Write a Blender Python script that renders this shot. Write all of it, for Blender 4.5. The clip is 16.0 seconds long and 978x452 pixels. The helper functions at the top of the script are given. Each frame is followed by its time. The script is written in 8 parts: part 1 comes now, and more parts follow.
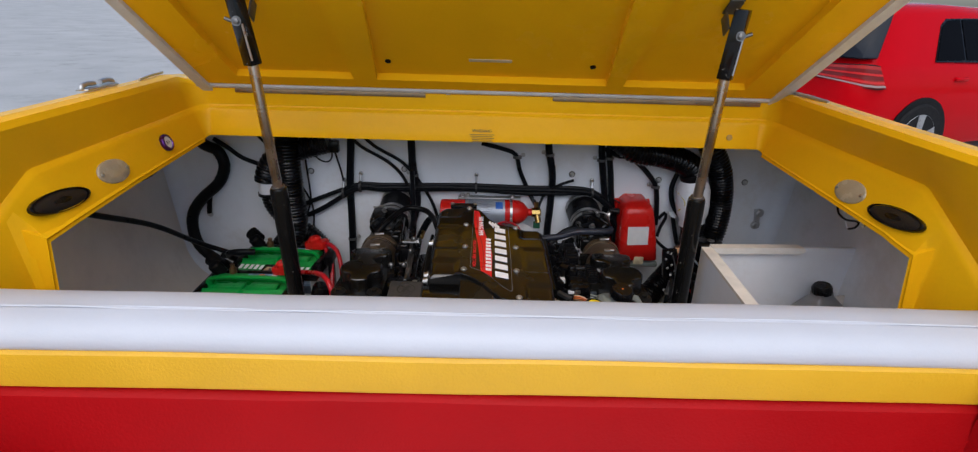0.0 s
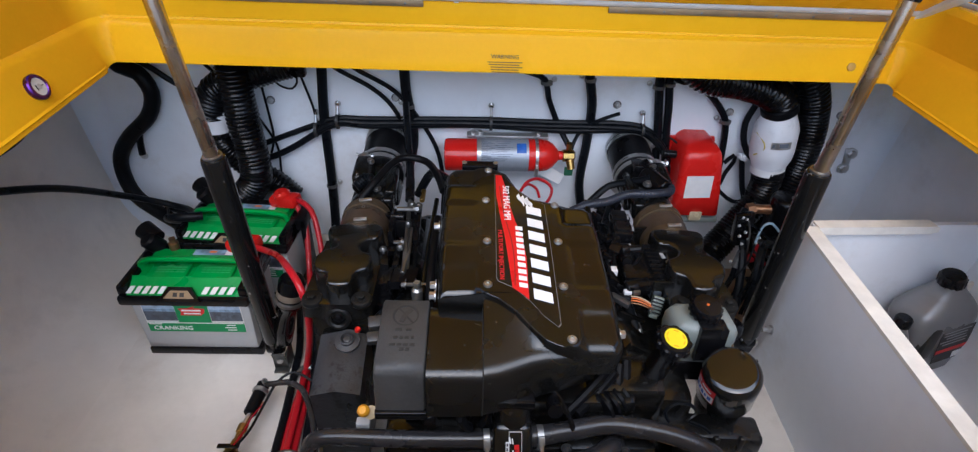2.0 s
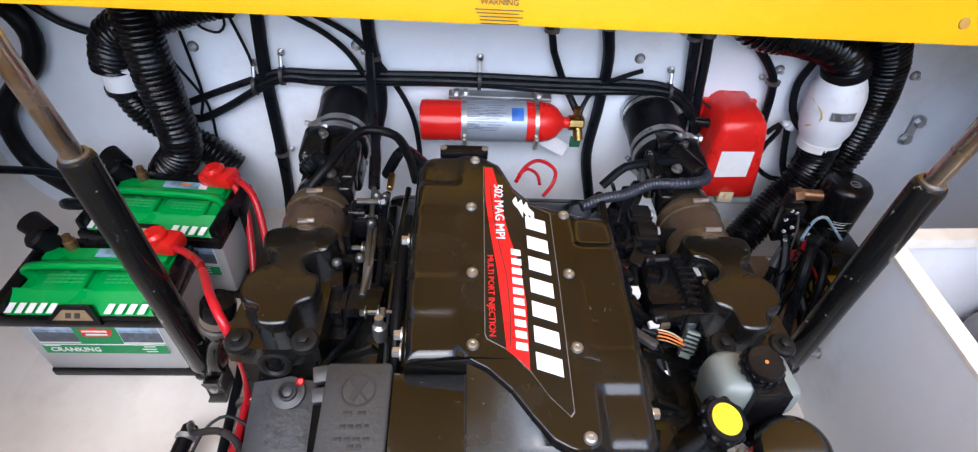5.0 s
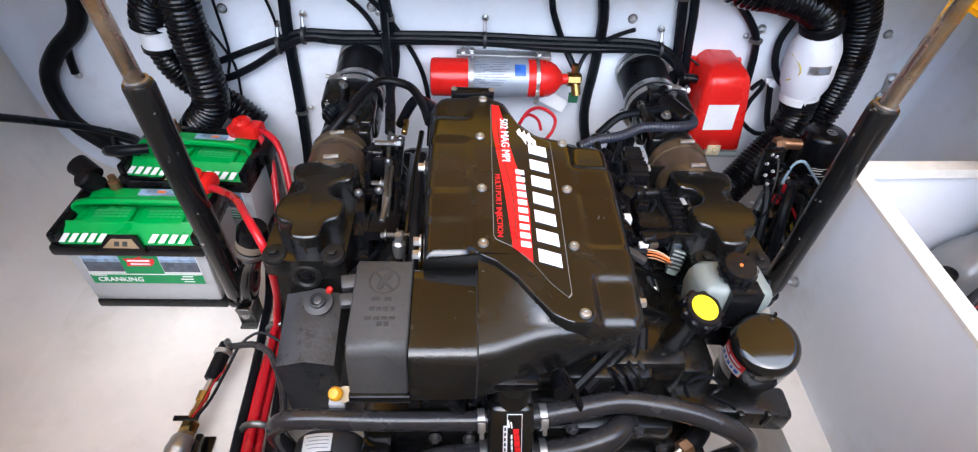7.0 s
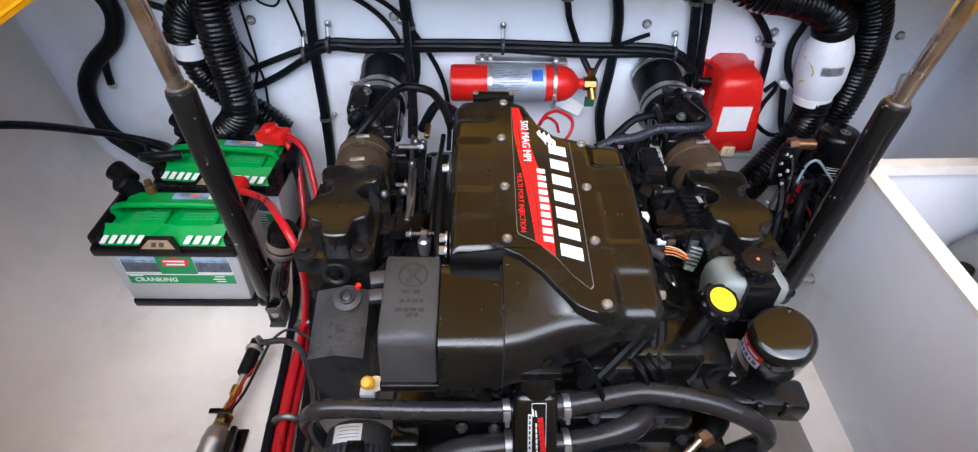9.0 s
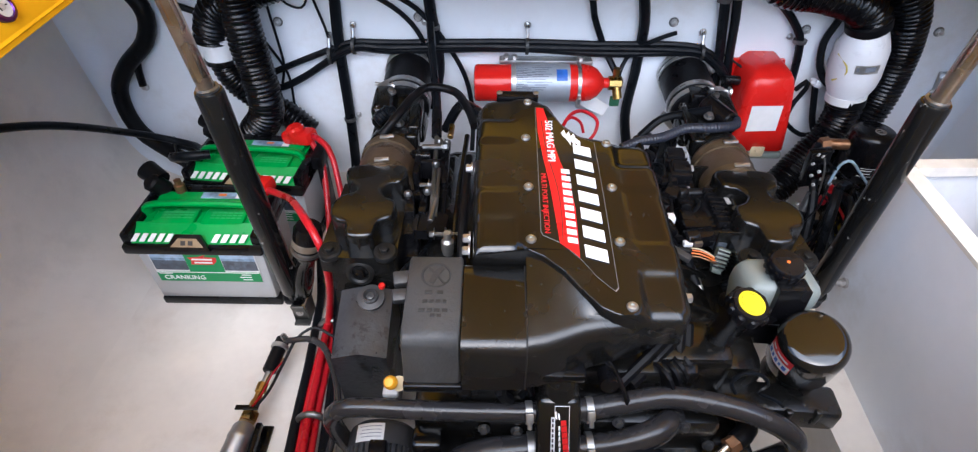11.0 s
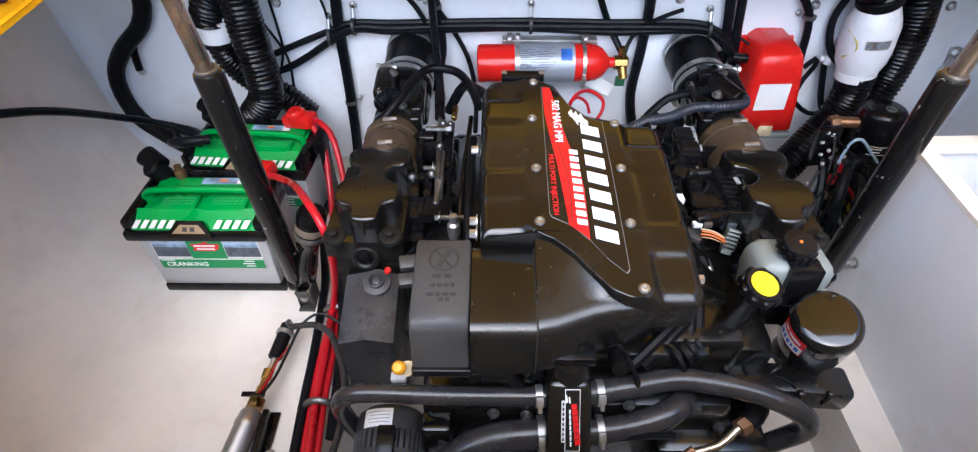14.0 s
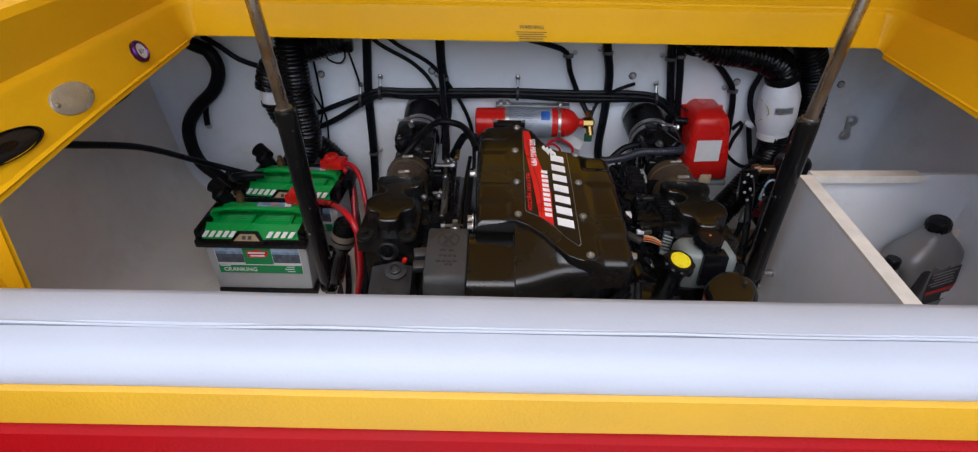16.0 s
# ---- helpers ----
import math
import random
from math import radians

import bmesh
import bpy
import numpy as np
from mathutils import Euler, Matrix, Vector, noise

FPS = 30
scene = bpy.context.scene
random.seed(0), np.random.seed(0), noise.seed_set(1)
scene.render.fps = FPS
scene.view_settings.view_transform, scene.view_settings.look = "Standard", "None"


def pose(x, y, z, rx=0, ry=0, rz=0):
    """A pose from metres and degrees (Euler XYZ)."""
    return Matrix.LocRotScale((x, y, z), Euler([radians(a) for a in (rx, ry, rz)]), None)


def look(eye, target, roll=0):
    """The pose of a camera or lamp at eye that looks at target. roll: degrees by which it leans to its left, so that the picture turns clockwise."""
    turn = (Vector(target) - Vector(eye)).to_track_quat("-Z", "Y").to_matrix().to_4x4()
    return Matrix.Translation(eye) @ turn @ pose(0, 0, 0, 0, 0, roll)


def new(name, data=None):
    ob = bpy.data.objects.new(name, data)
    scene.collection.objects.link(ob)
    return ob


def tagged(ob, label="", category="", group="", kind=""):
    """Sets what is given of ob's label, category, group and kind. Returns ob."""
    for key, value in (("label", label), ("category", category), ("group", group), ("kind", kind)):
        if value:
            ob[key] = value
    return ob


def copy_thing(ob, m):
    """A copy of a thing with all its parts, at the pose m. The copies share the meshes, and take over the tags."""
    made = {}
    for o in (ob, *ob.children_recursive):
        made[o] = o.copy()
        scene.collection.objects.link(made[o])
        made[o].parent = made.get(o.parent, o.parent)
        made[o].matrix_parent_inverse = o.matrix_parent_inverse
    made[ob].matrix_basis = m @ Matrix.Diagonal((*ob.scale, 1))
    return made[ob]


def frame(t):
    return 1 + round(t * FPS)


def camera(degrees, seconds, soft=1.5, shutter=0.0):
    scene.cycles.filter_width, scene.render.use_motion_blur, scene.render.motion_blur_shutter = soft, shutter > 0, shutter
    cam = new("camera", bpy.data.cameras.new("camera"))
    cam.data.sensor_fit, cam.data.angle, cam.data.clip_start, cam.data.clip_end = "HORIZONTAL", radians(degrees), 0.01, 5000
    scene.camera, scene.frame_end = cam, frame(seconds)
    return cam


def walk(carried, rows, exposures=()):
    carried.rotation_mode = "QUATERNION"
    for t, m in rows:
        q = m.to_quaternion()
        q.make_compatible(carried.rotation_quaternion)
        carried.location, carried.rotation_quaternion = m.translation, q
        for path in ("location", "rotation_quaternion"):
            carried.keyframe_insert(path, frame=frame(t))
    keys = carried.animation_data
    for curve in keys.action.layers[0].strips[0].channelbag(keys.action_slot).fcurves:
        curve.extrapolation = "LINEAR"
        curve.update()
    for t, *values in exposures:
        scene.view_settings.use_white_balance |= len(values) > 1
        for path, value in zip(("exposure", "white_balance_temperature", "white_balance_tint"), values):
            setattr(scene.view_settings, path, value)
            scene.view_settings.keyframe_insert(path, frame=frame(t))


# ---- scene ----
cam = camera(81.9, 16.0, 1.2)
UNIT = 0.86  # metres in one unit of the plan below
PATH = [
    (0, (-0.032, -0.1, 1.11), (0.003, 1.757, 0.37), 1.8),
    (0.2, (-0.0191, -0.0381, 1.1105), (0.0302, 1.7919, 0.3053), 1.6),
    (0.5, (-0.015, 0.093, 1.116), (0.058, 1.905, 0.274), 1.8),
    (0.8, (-0.004, 0.2049, 1.1281), (0.0708, 1.9864, 0.222), 2.1),
    (1, (-0.011, 0.257, 1.131), (0.066, 2.017, 0.183), 2.2),
    (1.2, (-0.0355, 0.3004, 1.1305), (0.0397, 2.0347, 0.1374), 2.3),
    (1.5, (-0.079, 0.372, 1.131), (-0.001, 2.078, 0.09), 2.4),
    (2, (-0.108, 0.448, 1.129), (-0.035, 2.094, -0.005), 2.5),
    (2.2, (-0.1206, 0.4776, 1.1185), (-0.0334, 2.1029, -0.0438), 2.7),
    (2.5, (-0.125, 0.522, 1.124), (-0.028, 2.09, -0.113), 3.0),
    (3, (-0.127, 0.611, 1.119), (0.006, 2.14, -0.164), 3.8),
    (3.2, (-0.1137, 0.6533, 1.1059), (0.013, 2.1734, -0.1876), 3.9),
    (5.3, (-0.0982, 0.8007, 1.0746), (0.0276, 2.2619, -0.2852), 4.62),
    (5.5, (-0.1, 0.788, 1.077), (0.033, 2.246, -0.287), 4.8),
    (6, (-0.103, 0.75, 1.066), (0.032, 2.203, -0.301), 4.7),
    (6.5, (-0.11, 0.695, 1.056), (0.021, 2.15, -0.31), 4.5),
    (7, (-0.113, 0.629, 1.054), (0.006, 2.095, -0.301), 4.1),
    (7.5, (-0.113, 0.593, 1.067), (0.0, 2.07, -0.277), 3.6),
    (8, (-0.121, 0.587, 1.066), (-0.013, 2.076, -0.265), 3.2),
    (8.5, (-0.124, 0.586, 1.061), (-0.028, 2.078, -0.267), 2.9),
    (9, (-0.133, 0.588, 1.062), (-0.058, 2.078, -0.27), 2.5),
    (9.2, (-0.1319, 0.587, 1.061), (-0.0716, 2.0764, -0.2724), 2.2),
    (11.3, (-0.1362, 0.5944, 1.0585), (-0.1421, 2.0847, -0.2753), 0.76),
    (11.5, (-0.139, 0.596, 1.054), (-0.144, 2.082, -0.284), 0.8),
    (12, (-0.136, 0.604, 1.051), (-0.134, 2.076, -0.302), 0.8),
    (12.5, (-0.144, 0.607, 1.049), (-0.135, 2.067, -0.317), 0.8),
    (13, (-0.146, 0.602, 1.048), (-0.137, 2.057, -0.324), 0.5),
    (13.5, (-0.146, 0.601, 1.051), (-0.141, 2.054, -0.323), 0.4),
    (14, (-0.147, 0.602, 1.045), (-0.151, 2.056, -0.328), 0.2),
    (14.5, (-0.148, 0.601, 1.043), (-0.156, 2.051, -0.334), 0.2),
    (15, (-0.156, 0.586, 1.056), (-0.175, 2.046, -0.311), -0.0),
    (15.3, (-0.1617, 0.5155, 1.0795), (-0.1828, 2.0333, -0.2227), -0.6),
    (15.5, (-0.165, 0.419, 1.09), (-0.175, 1.972, -0.17), -0.6),
    (15.7, (-0.1699, 0.35, 1.1029), (-0.1604, 1.9147, -0.1428), -0.1),
    (16, (-0.133, 0.223, 1.112), (-0.132, 1.877, -0.013), 1.1),
]
walk(cam, [(t, look(Vector(eye) * UNIT, Vector(target) * UNIT, roll)) for t, eye, target, roll in PATH],
     exposures=[(0, -0.02, 6150, 10), (0.8, 0.1, 5950, 10), (1.2, 0.32, 5750, 10), (1.5, 0.36, 5600, 10), (2, 0.62, 5550, 10), (2.5, 0.70, 5500, 10), (3, 1.05, 5550, 10), (5.5, 1.36, 5600, 10), (7, 1.58, 5600, 10), (8, 1.62, 5600, 10), (8.5, 1.47, 5600, 10), (9, 1.3, 5600, 10), (12, 1.32, 5600, 10), (13, 1.46, 5600, 10), (15, 1.44, 5600, 10), (15.3, 1.14, 5600, 10), (15.5, 0.80, 5600, 10), (15.7, 0.33, 5650, 10), (16, 0.11, 5900, 10)])

# world and sun: high, softly veiled sky
world = bpy.data.worlds.new("world")
scene.world = world
world.use_nodes = True
sky = world.node_tree.nodes.new("ShaderNodeTexSky")
sky.sky_type, sky.sun_disc = "NISHITA", False
sky.sun_elevation, sky.sun_rotation = radians(53), radians(184)
sky.air_density, sky.dust_density = 1.0, 2.5
back = world.node_tree.nodes["Background"]
back.inputs["Strength"].default_value = 0.15
world.node_tree.links.new(sky.outputs[0], back.inputs["Color"])
sun = new("sun", bpy.data.lights.new("sun", "SUN"))
sun.data.energy, sun.data.angle, sun.data.color = 1.75, radians(75), (1.0, 0.985, 0.965)
sun.matrix_world = look((-0.25, -3.6, 4.8), (0, 0, 0))

# ---- mesh helpers: all of them work in plan units and return a bmesh ----
BASE = {}


def thing(name, base, label, category, group=""):
    ob = new(name)
    ob.location = Vector(base) * UNIT
    ob.empty_display_size = 0.02
    BASE[ob.name] = Vector(base) * UNIT
    return tagged(ob, label, category, group)


def part(name, bm, material, parent=None, label="", sharp=38):
    bmesh.ops.recalc_face_normals(bm, faces=bm.faces)
    bm.transform(Matrix.Scale(UNIT, 4))
    base = Vector()
    if parent is not None:
        base = BASE[parent.name]
        bm.transform(Matrix.Translation(-base))
    for f in bm.faces:
        f.smooth = True
    me = bpy.data.meshes.new(name)
    bm.to_mesh(me)
    bm.free()
    me.set_sharp_from_angle(angle=radians(sharp))
    me.materials.append(material)
    ob = new(name, me)
    ob.parent = parent
    BASE[ob.name] = base
    if label:
        tagged(ob, label)
    return ob


def solid(name, bm, material, label, category, group="", kind="", sharp=38):
    """A thing that is one mesh, or a piece of the setting."""
    return tagged(part(name, bm, material, sharp=sharp), label, category, group, kind)


def merge(*bms):
    out = bmesh.new()
    for b in bms:
        me = bpy.data.meshes.new("tmp")
        b.to_mesh(me)
        b.free()
        out.from_mesh(me)
        bpy.data.meshes.remove(me)
    return out


def bevelled(bm, width, seg=2):
    if width > 0:
        edges = [e for e in bm.edges if len(e.link_faces) == 2 and e.calc_face_angle(0) > 0.5]
        bmesh.ops.bevel(bm, geom=edges, offset=width, segments=seg, profile=0.5, affect="EDGES", clamp_overlap=True)
    return bm


def box(c, s, bevel=0.0, rot=(0, 0, 0), seg=2, taper=(1, 1)):
    bm = bmesh.new()
    bmesh.ops.create_cube(bm, size=1.0)
    for v in bm.verts:
        k = taper if v.co.z > 0 else (1, 1)
        v.co = Vector((v.co.x * s[0] * k[0], v.co.y * s[1] * k[1], v.co.z * s[2]))
    bevelled(bm, bevel, seg)
    bm.transform(pose(*c, *rot))
    return bm


def prism(pts, z0, z1, bevel=0.0, m=None, seg=2, draft=0.0):
    """A polygon in x and y, raised from z0 to z1; draft draws its top in towards its middle."""
    bm = bmesh.new()
    n = len(pts)
    cx, cy = sum(p[0] for p in pts) / n, sum(p[1] for p in pts) / n
    low = [bm.verts.new((x, y, z0)) for x, y in pts]
    top = [bm.verts.new((x + (cx - x) * draft, y + (cy - y) * draft, z1)) for x, y in pts]
    bm.faces.new(low[::-1])
    bm.faces.new(top)
    for i in range(n):
        bm.faces.new((low[i], low[(i + 1) % n], top[(i + 1) % n], top[i]))
    bevelled(bm, bevel, seg)
    if m is not None:
        bm.transform(m)
    return bm


def lathe(profile, m, seg=24):
    """Rows of (radius, height) turned round the z axis of m."""
    bm = bmesh.new()
    rings = []
    for r, h in profile:
        if r < 1e-5:
            rings.append([bm.verts.new((0, 0, h))])
        else:
            rings.append([bm.verts.new((r * math.cos(2 * math.pi * i / seg), r * math.sin(2 * math.pi * i / seg), h)) for i in range(seg)])
    for a, b in zip(rings, rings[1:]):
        for i in range(seg):
            j = (i + 1) % seg
            if len(a) == 1 and len(b) > 1:
                bm.faces.new((a[0], b[i], b[j]))
            elif len(b) == 1 and len(a) > 1:
                bm.faces.new((a[i], a[j], b[0]))
            elif len(a) > 1:
                bm.faces.new((a[i], a[j], b[j], b[i]))
    for ring, flip in ((rings[0], True), (rings[-1], False)):
        if len(ring) > 1:
            bm.faces.new(ring[::-1] if flip else ring)
    bm.transform(m)
    return bm


def along(a, b):
    """The pose at a whose z axis points to b."""
    a, b = Vector(a), Vector(b)
    return Matrix.Translation(a) @ (b - a).to_track_quat("Z", "Y").to_matrix().to_4x4()


def rod(a, b, r, seg=14, r2=None, chamfer=0.0):
    h = (Vector(b) - Vector(a)).length
    r2 = r if r2 is None else r2
    c = chamfer
    prof = [(r - c, 0), (r, c), (r2, h - c), (r2 - c, h)] if c else [(r, 0), (r2, h)]
    return lathe(prof, along(a, b), seg)


def spline(pts, step):
    pts = [Vector(p) for p in pts]
    out = []
    full = [2 * pts[0] - pts[1]] + pts + [2 * pts[-1] - pts[-2]]
    for i in range(len(pts) - 1):
        p0, p1, p2, p3 = full[i:i + 4]
        n = max(2, int((p2 - p1).length / step))
        for k in range(n):
            t = k / n
            out.append(0.5 * ((2 * p1) + (p2 - p0) * t + (2 * p0 - 5 * p1 + 4 * p2 - p3) * t * t + (3 * p1 - p0 - 3 * p2 + p3) * t ** 3))
    out.append(pts[-1])
    return out


def tube(pts, r, seg=10, step=0.02, corrugated=None, flat=1.0):
    """A round hose or cable along a smooth line. corrugated: (pitch, depth) of its rings."""
    if corrugated:
        step = corrugated[0] / 4
    line = spline(pts, step)
    bm = bmesh.new()
    way = (line[1] - line[0]).normalized()
    side = way.orthogonal().normalized()
    rings, s = [], 0.0
    for i, p in enumerate(line):
        d = (line[min(i + 1, len(line) - 1)] - line[max(i - 1, 0)]).normalized()
        side = (side - d * side.dot(d)).normalized()
        up = d.cross(side)
        if i:
            s += (p - line[i - 1]).length
        rr = r
        if corrugated:
            rr = r - corrugated[1] * (0.5 - 0.5 * math.cos(2 * math.pi * s / corrugated[0])) ** 0.6
        rings.append([bm.verts.new(p + side * (rr * math.cos(a)) + up * (rr * flat * math.sin(a)))
                      for a in (2 * math.pi * k / seg for k in range(seg))])
    for a, b in zip(rings, rings[1:]):
        for i in range(seg):
            j = (i + 1) % seg
            bm.faces.new((a[i], a[j], b[j], b[i]))
    bm.faces.new(rings[0][::-1])
    bm.faces.new(rings[-1])
    return bm


def loft(sections, closed=False, caps=False):
    """A skin over rows of points; closed: each row is a ring."""
    bm = bmesh.new()
    rows = [[bm.verts.new(p) for p in sec] for sec in sections]
    for a, b in zip(rows, rows[1:]):
        n = len(a)
        for i in range(n if closed else n - 1):
            j = (i + 1) % n
            bm.faces.new((a[i], a[j], b[j], b[i]))
    if caps:
        bm.faces.new(rows[0][::-1])
        bm.faces.new(rows[-1])
    return bm


def sheet(sections, thick):
    """A lofted skin with thickness on its back."""
    bm = loft(sections)
    bmesh.ops.recalc_face_normals(bm, faces=bm.faces)
    bmesh.ops.solidify(bm, geom=bm.faces[:], thickness=thick)
    return bm


def lettering(text, size, m, depth=0.0006):
    """Flat letters in the built-in font, centred, lying in the xy plane of m."""
    cu = bpy.data.curves.new("letters", "FONT")
    cu.body, cu.size, cu.extrude = text, size, depth
    cu.align_x, cu.align_y = "CENTER", "CENTER"
    cu.resolution_u = 2
    ob = bpy.data.objects.new("letters", cu)
    scene.collection.objects.link(ob)
    me = bpy.data.meshes.new_from_object(ob.evaluated_get(bpy.context.evaluated_depsgraph_get()))
    bm = bmesh.new()
    bm.from_mesh(me)
    bpy.data.objects.remove(ob)
    bpy.data.meshes.remove(me)
    bpy.data.curves.remove(cu)
    bm.transform(m)
    return bm


def bars(rows, m, depth=0.0008):
    """Small flat bars (x, y, width, height) lying in the xy plane of m."""
    bm = merge(*[box((x, y, 0), (w, h, depth)) for x, y, w, h in rows])
    bm.transform(m)
    return bm


def screw(p, way, r=0.011, socket=True):
    m = along(p, Vector(p) + Vector(way))
    prof = [(r, 0), (r, r * 0.25), (r * 0.8, r * 0.55), (r * 0.45, r * 0.62), (r * 0.4, r * 0.3), (0, r * 0.3)] if socket else \
        [(r, 0), (r, r * 0.4), (r * 0.6, r * 0.7), (0, r * 0.75)]
    return lathe(prof, m, 14)


def hexbolt(p, way, r=0.012, h=0.012):
    m = along(p, Vector(p) + Vector(way))
    return merge(lathe([(r * 1.5, 0), (r * 1.5, h * 0.2), (0, h * 0.2)], m, 14), lathe([(r, 0), (r, h), (r * 0.8, h * 1.1), (0, h * 1.1)], m, 6))


def clamp_band(c, way, r, width=0.016, screw_at=0.0):
    """A worm-drive hose clamp round an axis."""
    c, way = Vector(c), Vector(way).normalized()
    m = along(c - way * width / 2, c + way)
    band = lathe([(r - 0.002, 0), (r + 0.0022, 0), (r + 0.0022, width), (r - 0.002, width)], m, 28)
    k = 0.55 if r < 0.03 else 1.0
    head = box((0, 0, 0), (0.016 * k, 0.03 * k, width * 1.1), 0.003 * k)
    head.transform(m @ Matrix.Rotation(screw_at, 4, "Z") @ Matrix.Translation((r + 0.006 * k, 0, width / 2)))
    worm = lathe([(0.007 * k, 0), (0.007 * k, 0.012), (0, 0.012)], m @ Matrix.Rotation(screw_at, 4, "Z") @ pose(r + 0.008 * k, 0.012 * k, width / 2, -90, 0, 0), 8)
    return merge(band, head, worm)


# ---- materials ----
def paint(name, colour, rough=0.5, metal=0.0, vary=0.12, scale=6.0, bump=0.05, fine=90.0, coat=0.0, second=None, amount=0.0, patch=3.0, rough_vary=0.12, specular=0.5, wear=(0.53, 0.72)):
    """A surface with two sizes of unevenness: broad tone and fine grain. second: the colour of stains or wear."""
    m = bpy.data.materials.new(name)
    m.use_nodes = True
    nt = m.node_tree
    n, ln = nt.nodes, nt.links.new
    b = n["Principled BSDF"]
    co = n.new("ShaderNodeTexCoord")
    info = n.new("ShaderNodeObjectInfo")
    broad = n.new("ShaderNodeTexNoise")
    broad.inputs["Scale"].default_value, broad.inputs["Detail"].default_value = scale, 5
    grain = n.new("ShaderNodeTexNoise")
    grain.inputs["Scale"].default_value, grain.inputs["Detail"].default_value = fine, 3
    for t in (broad, grain):
        ln(co.outputs["Object"], t.inputs["Vector"])
    ramp = n.new("ShaderNodeMapRange")
    ramp.inputs[1].default_value, ramp.inputs[2].default_value = 0.3, 0.7
    ramp.inputs[3].default_value, ramp.inputs[4].default_value = 1 - vary, 1 + vary
    ln(broad.outputs[0], ramp.inputs[0])
    gr = n.new("ShaderNodeMapRange")
    gr.inputs[3].default_value, gr.inputs[4].default_value = 1 - vary * 0.6, 1 + vary * 0.6
    ln(grain.outputs[0], gr.inputs[0])
    mul = n.new("ShaderNodeMath")
    mul.operation = "MULTIPLY"
    ln(ramp.outputs[0], mul.inputs[0])
    ln(gr.outputs[0], mul.inputs[1])
    base = n.new("ShaderNodeMix")
    base.data_type, base.blend_type = "RGBA", "MULTIPLY"
    base.inputs["Factor"].default_value = 1.0
    base.inputs["A"].default_value = (*colour, 1)
    ln(mul.outputs[0], base.inputs["B"])
    out = base.outputs["Result"]
    if second:
        st = n.new("ShaderNodeTexNoise")
        st.inputs["Scale"].default_value, st.inputs["Detail"].default_value, st.inputs["Roughness"].default_value = patch, 9, 0.7
        ln(co.outputs["Object"], st.inputs["Vector"])
        edge = n.new("ShaderNodeMapRange")
        edge.inputs[1].default_value, edge.inputs[2].default_value = wear
        edge.inputs[3].default_value, edge.inputs[4].default_value = 0.0, amount
        ln(st.outputs[0], edge.inputs[0])
        mix = n.new("ShaderNodeMix")
        mix.data_type = "RGBA"
        ln(edge.outputs[0], mix.inputs["Factor"])
        ln(out, mix.inputs["A"])
        mix.inputs["B"].default_value = (*second, 1)
        out = mix.outputs["Result"]
    ln(out, b.inputs["Base Color"])
    rv = n.new("ShaderNodeMapRange")
    rv.inputs[1].default_value, rv.inputs[2].default_value = 0.3, 0.7
    rv.inputs[3].default_value, rv.inputs[4].default_value = max(0.02, rough - rough_vary), min(1, rough + rough_vary)
    ln(broad.outputs[0], rv.inputs[0])
    ln(rv.outputs[0], b.inputs["Roughness"])
    b.inputs["Metallic"].default_value = metal
    b.inputs["Coat Weight"].default_value = coat
    b.inputs["Coat Roughness"].default_value = 0.08
    b.inputs["Specular IOR Level"].default_value = specular
    if bump:
        bp = n.new("ShaderNodeBump")
        bp.inputs["Strength"].default_value, bp.inputs["Distance"].default_value = bump, 0.002
        ln(grain.outputs[0], bp.inputs["Height"])
        ln(bp.outputs[0], b.inputs["Normal"])
    return m


GELCOAT = paint("white_gelcoat", (0.79, 0.82, 0.865), 0.42, vary=0.05, scale=3, bump=0.12, fine=40, second=(0.52, 0.47, 0.40), amount=0.45, patch=3.5)
# same hull gelcoat in two tints: cooler to the east, warmer to the west
HULL = paint("grey_white_hull_gelcoat", (0.76, 0.77, 0.79), 0.5, vary=0.06, scale=5, bump=0.2, fine=45, second=(0.42, 0.39, 0.35), amount=0.45, patch=3)
HULL_WARM = paint("warm_grey_hull_gelcoat", (0.735, 0.695, 0.64), 0.5, vary=0.06, scale=5, bump=0.2, fine=45, second=(0.42, 0.39, 0.35), amount=0.45, patch=3)
FLOOR = paint("worn_white_floor_paint", (0.75, 0.71, 0.655), 0.5, vary=0.07, scale=7, bump=0.2, fine=55, second=(0.50, 0.43, 0.35), amount=0.5, patch=4, wear=(0.50, 0.70))
YELLOW = paint("yellow_gelcoat", (0.92, 0.488, 0.004), 0.24, vary=0.05, scale=3, bump=0.04, fine=160, coat=0.0, rough_vary=0.06, specular=0.10)
TAPE = paint("tan_tape", (0.15, 0.12, 0.09), 0.6, vary=0.15, scale=20)
ALLOY_D = paint("tarnished_hinge_metal", (0.30, 0.22, 0.13), 0.45, 0.7, vary=0.2, scale=20)
SEAL = paint("grey_rubber_seal", (0.62, 0.61, 0.59), 0.6, vary=0.1, scale=20, bump=0.1)
PLY = paint("raw_white_panel_edge", (0.74, 0.71, 0.65), 0.7, vary=0.08, scale=30, bump=0.2)
VINYL_W = paint("white_vinyl", (0.54, 0.555, 0.60), 0.42, vary=0.03, scale=7, bump=0.12, fine=260, rough_vary=0.06)
